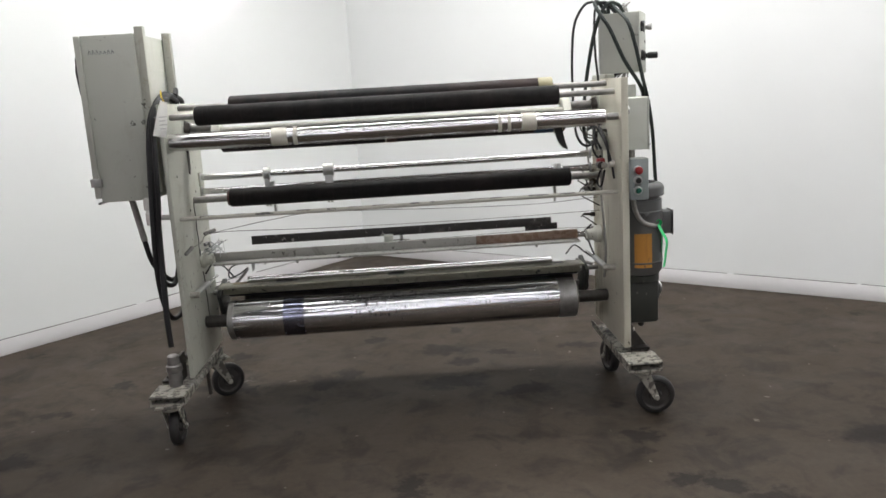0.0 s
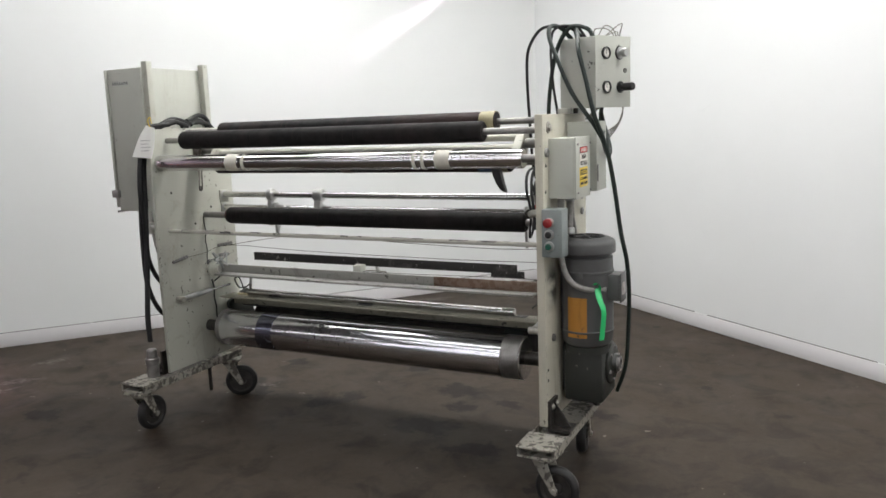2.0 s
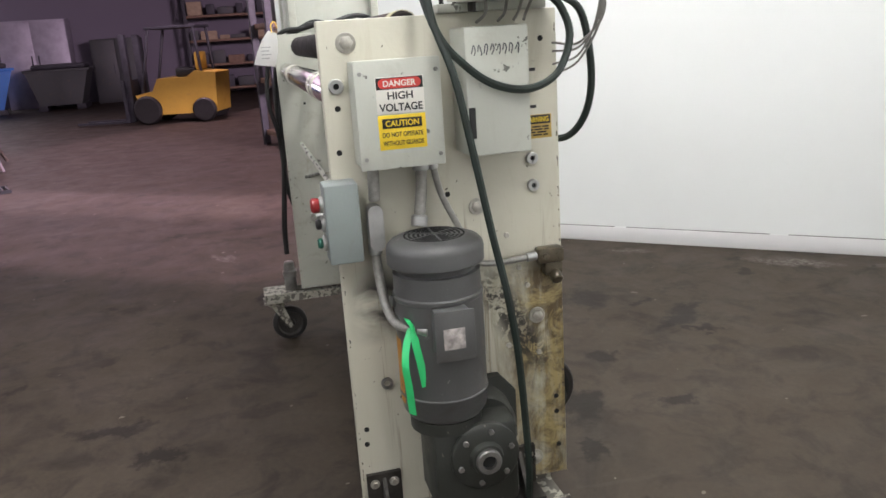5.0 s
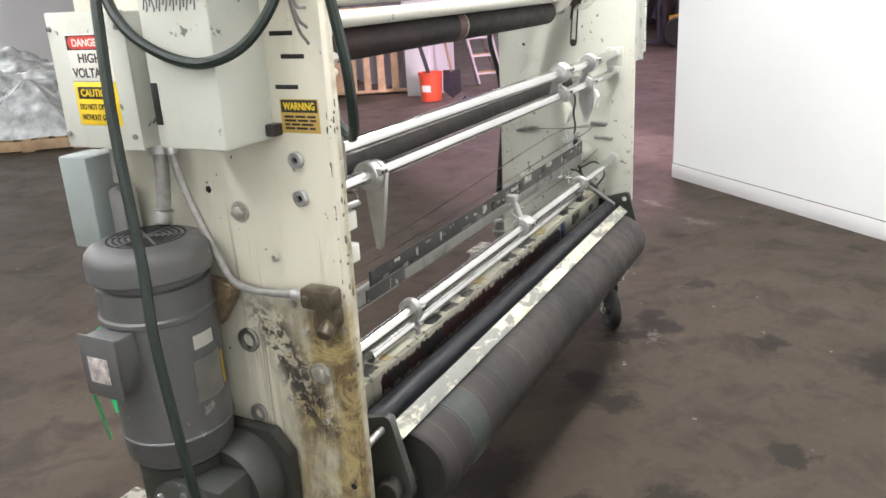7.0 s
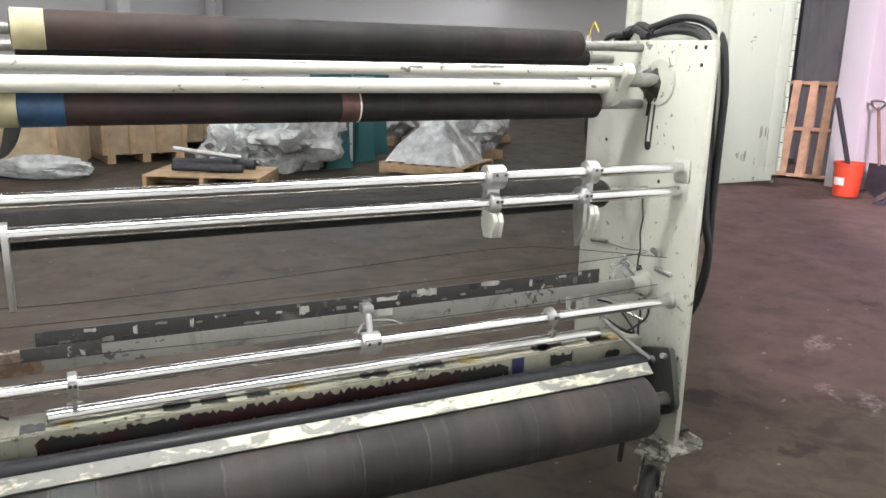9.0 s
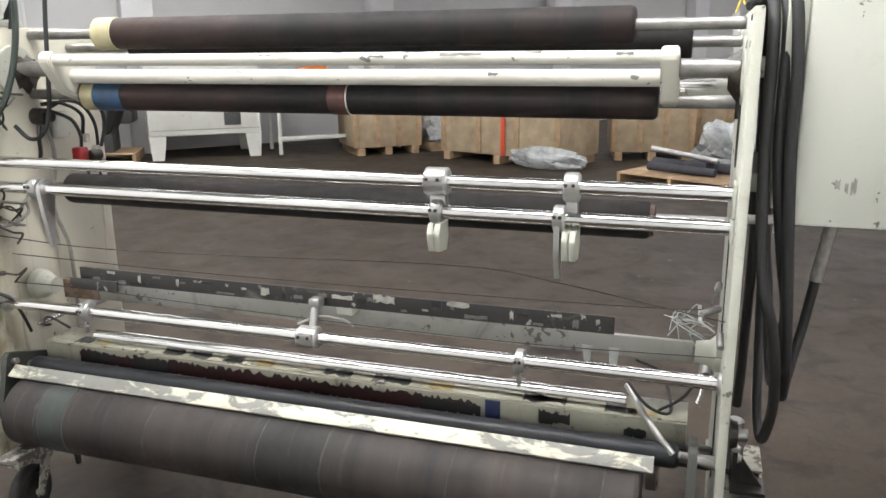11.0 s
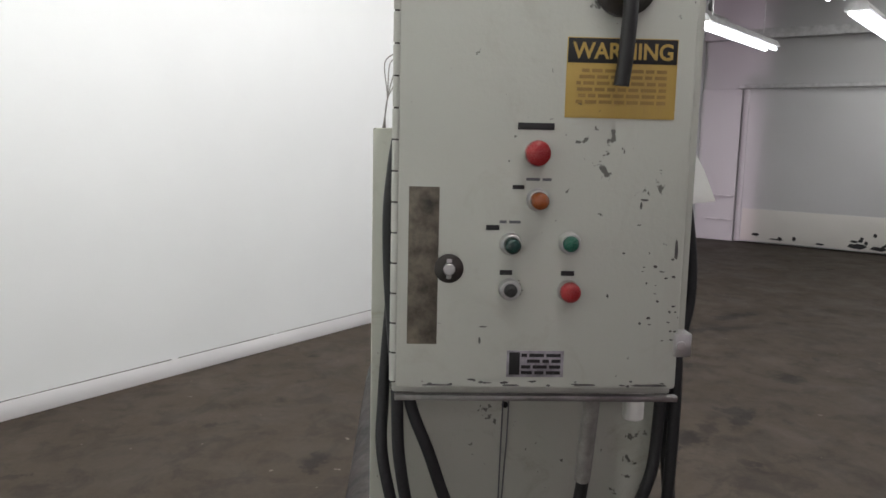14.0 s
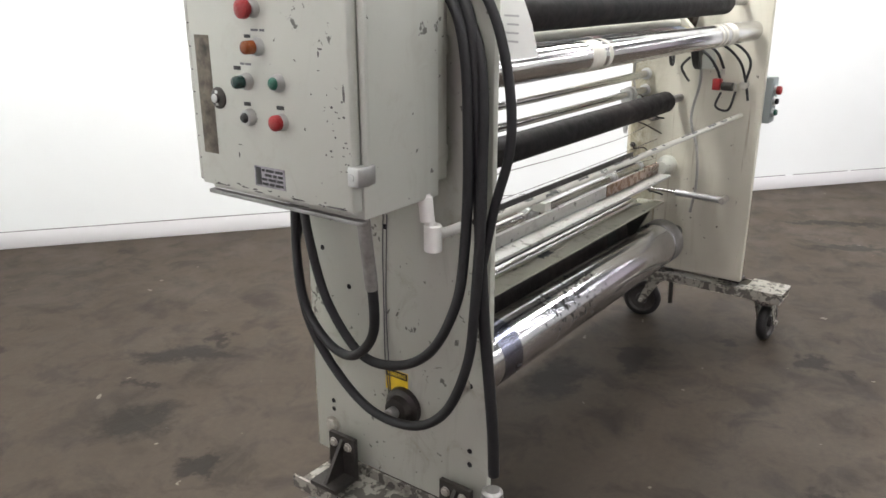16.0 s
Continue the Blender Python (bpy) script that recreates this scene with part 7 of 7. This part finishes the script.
# wrapped pallet like a tent
pallet(-2.85, -5.62, 40, 0.8, 0.9)
tp = thing("wrapped_load", "small load under a tent of clear film on a pallet", "load", -2.85, -5.62, 0.115, 40)
bm = B()
ringv = [(-0.36, -0.4, 0), (0.36, -0.4, 0), (0.38, 0.4, 0), (-0.36, 0.4, 0)]
lo = []
for i in range(24):
    t = i / 24 * 4
    a, b = Vector(ringv[int(t) % 4]), Vector(ringv[(int(t) + 1) % 4])
    lo.append(a.lerp(b, t % 1) * (1 + 0.05 * math.sin(i * 2.4)))
rows = [[bm.verts.new(p * (1 - f) + Vector((0.02 * math.sin(j * 5 + f * 9), 0.02 * math.cos(j * 3), 0.48 * f ** 0.8))) for j, p in enumerate(lo)] for f in (0, 0.25, 0.5, 0.75, 0.93)]
for p, q in zip(rows, rows[1:]):
    for j in range(24):
        bm.faces.new((p[j], p[(j + 1) % 24], q[(j + 1) % 24], q[j]))
bm.faces.new(rows[-1])
part("film", bm, M["wrap"], tp, "stretched clear film")
one_box("gear_part", tp, M["pallet"], -0.1, 0.1, -0.1, 0.1, 0.0, 0.3, 0.02)
# teal machine stands
for x, y, h, rz in [(-1.95, -6.2, 0.75, 10), (-2.35, -6.6, 0.7, 25), (-2.75, -7.2, 0.8, 5)]:
    te = thing("machine_stand", "teal painted machine stand", "machine", x, y, 0, rz, "teal machine stands")
    bm = B()
    slab(bm, [(-0.16, 0.0), (0.16, 0.0), (0.12, 0.12), (0.1, h), (-0.1, h), (-0.12, 0.12)], "y", -0.12, 0.12)
    part("pedestal", bm, M["teal"], te)
    one_box("head", te, M["teal"], -0.14, 0.2, -0.14, 0.14, h, h + 0.2, 0.02)
    one_box("side_cover", te, M["column"], 0.17, 0.24, -0.1, 0.1, 0.02, h * 0.8, 0.01)
# crates


def crate(x, y, rz, lx, ly, h, strap=None):
    c = thing("crate", "plywood shipping crate on skids" + (" with a red strap" if strap else ""), "crate", x, y, 0, rz, "plywood crates")
    one_box("body", c, M["crate"], -lx / 2, lx / 2, -ly / 2, ly / 2, 0.09, h, 0.006)
    for k in range(4):
        x0 = -lx / 2 + k * (lx - 0.06) / 3
        one_box("batten", c, M["pallet"], x0, x0 + 0.06, ly / 2, ly / 2 + 0.015, 0.09, h, 0.002)
    for k in range(3):
        x0 = -lx / 2 + 0.04 + k * (lx - 0.16) / 2
        one_box("skid", c, M["pallet"], x0, x0 + 0.08, -ly / 2, ly / 2 + 0.02, 0.0, 0.0895, 0.003)
    if strap:
        one_box("strap", c, M["red_bucket"], strap, strap + 0.05, ly / 2 + 0.0155, ly / 2 + 0.018, 0.09, h, 0.0005, "orange red strap")
    return c


crate(1.15, -6.75, -22, 1.5, 0.75, 0.72, -0.1)
crate(-0.15, -7.4, 10, 0.85, 0.7, 0.7)
crate(-1.0, -8.5, 20, 1.1, 0.8, 0.72)
crate(2.9, -7.1, 40, 0.8, 0.7, 0.55)
bag = thing("wrapped_machine", "grey film wrapped roll beside a crate", "machine", 0.75, -6.2, 0, -20)
bm = B()
lump(bm, (0, 0, 0.1), (0.42, 0.12, 0.11), 9, 0.3, 4)
part("film", bm, M["wrap"], bag)
# more wrapped loads further along
for i, (x, y, s) in enumerate([(-3.6, -6.6, 0.5), (-4.4, -8.0, 0.6), (2.2, -7.6, 0.4), (-3.2, -8.3, 0.5)]):
    w = thing("wrapped_load", "bulky load wrapped in clear film", "load", x, y, 0, 20 * i)
    bm = B()
    lump(bm, (0, 0, s * 0.55), (s, s * 0.8, s * 0.6), 20 + i, 0.35, 4)
    part("film", bm, M["wrap"], w)
    one_box("skid", w, M["pallet"], -s * 0.8, s * 0.8, -s * 0.6, s * 0.6, 0, 0.1, 0.004)

# grinder with a fan on a pallet
pallet(5.5, -5.45, 30, 0.85, 0.6)
gr = thing("pedestal_grinder", "dark green pedestal machine with a round guard on a pallet", "machine", 5.5, -5.45, 0.115, 30)
one_box("base", gr, M["machine_dark"], -0.2, 0.2, -0.2, 0.2, 0.0, 0.3, 0.02)
one_box("cover", gr, M["machine_dark"], -0.42, -0.1, -0.16, 0.2, 0.3, 0.55, 0.04)
bm = B()
lathe(bm, (0.16, 0.05, 0.62), (0, 1, 0), [(-0.08, 0.06), (-0.06, 0.17), (0.06, 0.19), (0.1, 0.18), (0.1, 0.15), (0.06, 0.04)], 28)
part("guard", bm, M["dull_steel"], gr, "round steel guard")
bm = B()
rod(bm, (0.16, 0.06, 0.62), (0.16, 0.12, 0.62), 0.14, 24)
part("wheel", bm, M["dark_clutter"], gr)
one_box("neck", gr, M["machine_dark"], 0.08, 0.24, -0.06, 0.1, 0.25, 0.5, 0.02)
# white bench machine
bn = thing("bench_machine", "cream white cabinet machine on four legs", "machine", 4.75, -6.3, 0, 40)
one_box("cabinet", bn, M["machine_white"], -0.6, 0.6, -0.4, 0.4, 0.26, 1.3, 0.012)
for sx in (-1, 1):
    for sy in (-1, 1):
        bm = B()
        slab(bm, [(sx * 0.6, 0.26), (sx * 0.42, 0.26), (sx * 0.46, 0.0), (sx * 0.58, 0.0)], "y", sy * 0.4, sy * 0.34)
        part("leg", bm, M["machine_white"], bn)
one_box("hatch", bn, M["machine_dark"], -0.38, -0.2, 0.4, 0.406, 0.36, 0.5, 0.002, "small dark hatch")
one_box("seam", bn, M["dull_steel"], -0.58, 0.58, 0.4, 0.403, 0.32, 0.326, 0.0005)
for x0 in (-0.5, 0.3):
    one_rod("rail_post", bn, M["machine_white"], (x0, 0.3, 1.3), (x0, 0.3, 1.45), 0.015)
one_rod("rail", bn, M["machine_white"], (-0.5, 0.3, 1.45), (0.3, 0.3, 1.45), 0.015)
one_box("motor_block", bn, M["dull_steel"], -0.8, -0.62, 0.0, 0.3, 1.05, 1.3, 0.02)
# table with an orange hopper
tb = thing("work_table", "white painted steel work table", "table", 3.45, -7.05, 0, 40)
one_box("top", tb, M["machine_white"], -0.75, 0.75, -0.35, 0.35, 0.52, 0.56, 0.004)
one_box("stretcher", tb, M["machine_white"], -0.72, 0.72, 0.28, 0.32, 0.18, 0.22, 0.003)
for sx in (-0.7, 0.7):
    for sy in (-0.3, 0.3):
        one_rod("leg", tb, M["machine_white"], (sx, sy, 0.02), (sx, sy, 0.52), 0.022)
        one_rod("foot", tb, M["dark_clutter"], (sx, sy, 0.0), (sx, sy, 0.02), 0.035)
hpp = thing("hopper", "orange painted sheet hopper on a table", "hopper", 3.75, -6.85, 0.56, 40)
bm = B()
slab(bm, [(-0.25, 0.0), (0.2, 0.0), (0.2, 0.05), (0.02, 0.4), (-0.25, 0.45)], "y", -0.2, 0.2)
part("shell", bm, M["orange"], hpp)
bt = thing("filter_unit", "white filter canisters with dark pipes on a table", "machine", 3.15, -7.3, 0.56, 40)
for xx in (-0.15, 0.1):
    one_rod("canister", bt, M["machine_white"], (xx, 0, 0), (xx, 0, 0.42), 0.09)
    one_rod("pipe", bt, M["dark_clutter"], (xx, 0, 0.46), (xx + 0.25, 0, 0.5), 0.03)

# west side: column, leaning things, bins, forklift
bm = B()
box(bm, -6.7, -6.09, -3.68, -3.37, 0, 3.5, 0.01)
structure("column", bm, M["column"], "lavender white square column", "column")
cu = thing("curtain", "grey white tarpaulin hanging beside the column", "curtain", -7.15, -4.75, 0, 55)
bm = B()
nn = 40
vs = [[bm.verts.new((-1.1 + 2.2 * i / nn, 0.06 * math.sin(i * 0.9) + 0.03 * math.sin(i * 2.3 + z), z)) for i in range(nn + 1)] for z in (0.0, 1.2, 2.4, 3.4)]
for a, b in zip(vs, vs[1:]):
    for i in range(nn):
        bm.faces.new((a[i], a[i + 1], b[i + 1], b[i]))
ext = bmesh.ops.solidify(bm, geom=bm.faces[:], thickness=0.01)
part("sheet", bm, M["curtain"], cu)
lp = pallet(-5.78, -3.55, 0, 1.0, 1.05, 0.0, "leaning_pallet", "", "yellow brown wooden pallet leaning on the column")
lp.matrix_world = Matrix.Translation((-6.4 * U, -4.2 * U, 0.468 * U)) @ Matrix.Rotation(radians(212), 4, "Z") @ Matrix.Rotation(radians(-72), 4, "Y")
bk = thing("bucket", "red orange plastic bucket standing by the column", "bucket", -5.81, -3.22, 0, 0)
bm = B()
lathe(bm, (0, 0, 0), (0, 0, 1), [(0, 0.105), (0.01, 0.108), (0.27, 0.125), (0.275, 0.132), (0.3, 0.133), (0.3, 0.122), (0.02, 0.1)], 28)
part("shell", bm, M["red_bucket"], bk)
bm = B()
lathe(bm, (0, 0, 0.1), (0, 0, 1), [(0, 0.1145), (0.07, 0.12)], 28, closed=False)
for v in [v for v in bm.verts if v.co.x < 0.09]:
    bm.verts.remove(v)
part("sticker", bm, M["sign_white"], bk, "white bucket sticker")
sh = thing("shovel", "shovel standing against the column", "shovel", -5.98, -3.05, 0, 0)
one_rod("handle", sh, M["old_wood"], (0.0, 0.0, 0.28), (-0.06, -0.14, 0.79), 0.014)
bm = B()
slab(bm, [(-0.1, 0.3), (0.1, 0.3), (0.11, 0.08), (0.0, 0.0), (-0.11, 0.08)], "x", -0.006, 0.006)
part("blade", bm, M["dark_clutter"], sh)
bm = B()
sweep(bm, [(-0.055, -0.13, 0.76), (-0.06, -0.2, 0.81), (-0.06, -0.2, 0.84), (-0.06, -0.08, 0.84), (-0.06, -0.08, 0.81), (-0.055, -0.13, 0.76)], 0.012, 8, 5)
part("grip", bm, M["dull_steel"], sh)
one = thing("plank", "dark strip of wood standing in the bucket", "plank", -5.87, -3.19, 0.02, 0)
bm = B()
rod(bm, (0, 0, 0), (0.15, -0.18, 0.84), 0.022, 8)
part("board", bm, M["dark_clutter"], one)


def ladder(foot_a, foot_b, lean, n, mat, label):
    """A ladder from its two feet on plan, leaning by (x, y) for each unit of height."""
    a, b = Vector((*foot_a, 0)), Vector((*foot_b, 0))
    ld = thing("ladder", label, "ladder", (a.x + b.x) / 2, (a.y + b.y) / 2, 0, 0, "leaning ladders")
    across = (b - a).normalized()
    up = Vector((lean[0], lean[1], 1)).normalized()
    out = across.cross(up).normalized()
    q = Matrix((across, out, up)).transposed().to_4x4()
    w = (b - a).length / 2
    hgt = n * 0.215 + 0.1
    for s in (-1, 1):
        one_box("stile", ld, M[mat], s * w - 0.014, s * w + 0.014, -0.03, 0.03, 0.02, hgt, 0.003, "", q)
    for k in range(n):
        bm = B()
        rod(bm, q @ Vector((-w, 0, 0.14 + k * 0.215)), q @ Vector((w, 0, 0.14 + k * 0.215)), 0.013, 10)
        part("rung", bm, M[mat], ld)
    return ld


ladder((-7.03, -3.215), (-7.26, -3.0), (0.13, -0.21), 11, "ladder", "pale aluminium ladder leaning by the column")
ladder((-8.1, -3.45), (-8.27, -3.2), (0.1, -0.4), 8, "dark_wood", "dark wooden ladder leaning beside another ladder")
ladder((-7.2, -3.3), (-7.42, -3.1), (0.13, -0.2), 8, "ochre_ladder", "ochre fibreglass ladder behind an aluminium ladder")
lw = thing("floor_grate", "dark steel grate lying on the floor", "grate", -5.84, -2.75, 0, 20)
bm = B()
for k in range(6):
    box(bm, -0.16, 0.16, -0.12 + k * 0.05, -0.105 + k * 0.05, 0.0, 0.03)
box(bm, -0.175, -0.16, -0.13, 0.155, 0, 0.03)
box(bm, 0.16, 0.175, -0.13, 0.155, 0, 0.03)
part("bars", bm, M["dark_clutter"], lw)


def bin_(x, y, rz, lx, ly, h, mat, label):
    b = thing("tipper_bin", label, "bin", x, y, 0, rz, "tipper bins")
    bm = B()
    lo = [(-lx * 0.32, 0.12), (lx * 0.34, 0.12), (lx * 0.5, h), (-lx * 0.5, h)]
    slab(bm, lo, "y", -ly / 2, ly / 2)
    part("body", bm, M[mat], b)
    one_box("rim", b, M[mat], -lx * 0.52, lx * 0.52, -ly * 0.52, ly * 0.52, h - 0.06, h, 0.006)
    one_box("rubbish", b, M["dark_clutter"], -lx * 0.45, lx * 0.4, -ly * 0.4, ly * 0.4, h, h + 0.12, 0.05)
    for s in (-0.3, 0.3):
        one_box("fork_pocket", b, M["dark_clutter"], lx * s - 0.1, lx * s + 0.1, -ly / 2, ly / 2, 0.0, 0.12, 0.004)
    return b


blue = bin_(-18.6, -6.45, -70, 1.8, 1.2, 1.05, "blue_bin", "blue steel tipper bin full of scrap")
bm = B()
box(bm, -0.5, 0.35, -0.3, 0.3, 1.1, 1.3, 0.09)
box(bm, -0.1, 0.6, -0.1, 0.35, 1.15, 1.42, 0.1, Matrix.Rotation(0.2, 4, "Y"))
part("scrap", bm, M["forklift"], blue, "orange yellow scrap heaped in the bin")
for x in (-0.3, 0.25):
    one_box("sticker", blue, M["sign_white"], x - 0.09, x + 0.09, 0.625, 0.63, 0.9, 0.98, 0.001)
bin_(-18.9, -4.5, -88, 1.4, 1.1, 0.95, "machine_dark", "dark grey steel tipper bin")


def cabinet(x, y, rz, w, d, h, mat, label):
    c = thing("storage_cabinet", label, "cabinet", x, y, 0, rz, "storage cabinets")
    one_box("body", c, M[mat], -w / 2, w / 2, -d / 2, d / 2, 0.0, h, 0.01)
    for k in (-1, 1):
        leaf = one_box("door", c, M[mat], min(0.01 * k, k * (w / 2 - 0.03)), max(0.01 * k, k * (w / 2 - 0.03)), d / 2 + 0.002, d / 2 + 0.025, 0.08, h - 0.05, 0.006)
        one_box("handle", leaf, M["dark_clutter"], k * 0.08 - 0.015, k * 0.08 + 0.015, d / 2 + 0.025, d / 2 + 0.05, h * 0.45, h * 0.6, 0.004)
    return c


cabinet(-20.3, -5.2, -90, 1.6, 0.7, 2.15, "shutter", "tall pale grey steel cabinet by the end wall")
cabinet(-20.3, -3.3, -90, 1.2, 0.7, 1.6, "machine_dark", "dark steel cabinet by the end wall")
bin_(-19.0, -9.2, -95, 2.0, 1.2, 0.9, "dark_clutter", "dark steel tipper bin")
fk = thing("forklift", "yellow forklift truck with a black mast", "forklift", -12.37, -1.39, 0, -105)
bm = B()
slab(bm, [(-0.75, 0.15), (0.55, 0.15), (0.6, 0.5), (0.3, 0.55), (0.2, 0.75), (-0.3, 0.75), (-0.45, 0.85), (-0.8, 0.8)], "y", -0.42, 0.42)
part("body", bm, M["forklift"], fk, "yellow painted body")
one_box("seat", fk, M["black"], -0.4, -0.05, -0.2, 0.2, 0.75, 0.9, 0.03)
one_box("seat_back", fk, M["forklift"], -0.5, -0.4, -0.2, 0.2, 0.85, 1.15, 0.03)
for sy in (-1, 1):
    one_box("mast_rail", fk, M["dark_clutter"], 0.68, 0.78, sy * 0.3 - 0.05, sy * 0.3 + 0.05, 0.05, 1.5, 0.006)
    for sx, r in ((0.42, 0.24), (-0.55, 0.2)):
        bm = B()
        rod(bm, (sx, sy * 0.34, r), (sx, sy * 0.5, r), r, 24, 0.03)
        part("wheel", bm, M["caster_rubber"], fk)
    one_rod("guard_post", fk, M["dark_clutter"], (0.5, sy * 0.36, 0.5), (0.25, sy * 0.36, 1.55), 0.025)
    one_rod("guard_post", fk, M["dark_clutter"], (-0.55, sy * 0.36, 0.8), (-0.5, sy * 0.36, 1.55), 0.025)
    one_box("fork", fk, M["dark_clutter"], 0.8, 1.75, sy * 0.2 - 0.05, sy * 0.2 + 0.05, 0.03, 0.07, 0.004)
one_box("carriage", fk, M["dark_clutter"], 0.78, 0.84, -0.38, 0.38, 0.05, 0.75, 0.006)
one_box("roof_guard", fk, M["dark_clutter"], -0.55, 0.3, -0.4, 0.4, 1.55, 1.59, 0.006)
# racks and clutter by the end walls


def rack(x, y, rz, lx, shelves, seed):
    r = thing("storage_rack", "dark steel storage rack loaded with mixed stock", "rack", x, y, 0, rz, "storage racks")
    h = shelves * 0.62 + 0.2
    for sx in (-1, 1):
        for sy in (-0.3, 0.3):
            one_box("upright", r, M["dark_clutter"], sx * lx / 2 - 0.04, sx * lx / 2 + 0.04, sy - 0.03, sy + 0.03, 0, h, 0.003)
    rnd = random.Random(seed)
    for k in range(shelves):
        z = 0.12 + k * 0.62
        one_box("shelf", r, M["old_wood"], -lx / 2, lx / 2, -0.32, 0.32, z, z + 0.06, 0.003)
        x0 = -lx / 2 + 0.08
        while x0 < lx / 2 - 0.3:
            w, hh = rnd.uniform(0.18, 0.45), rnd.uniform(0.15, 0.45)
            one_box("stock", r, rnd.choice([M["crate"], M["dark_clutter"], M["machine_dark"], M["dark_clutter"], M["old_wood"]]), x0, x0 + w, -0.25, rnd.uniform(0.1, 0.3), z + 0.062, z + hh, 0.012)
            x0 += w + rnd.uniform(0.03, 0.12)
    return r


rack(-7.8, 1.5, -75, 3.2, 3, 1)
rack(-20.2, 0.5, 90, 4.0, 4, 2)
rack(-20.2, -13.0, 90, 5.0, 4, 3)
rack(-16.0, 4.0, 60, 4.0, 4, 4)
rack(-13.0, -14.5, 40, 5.0, 3, 5)
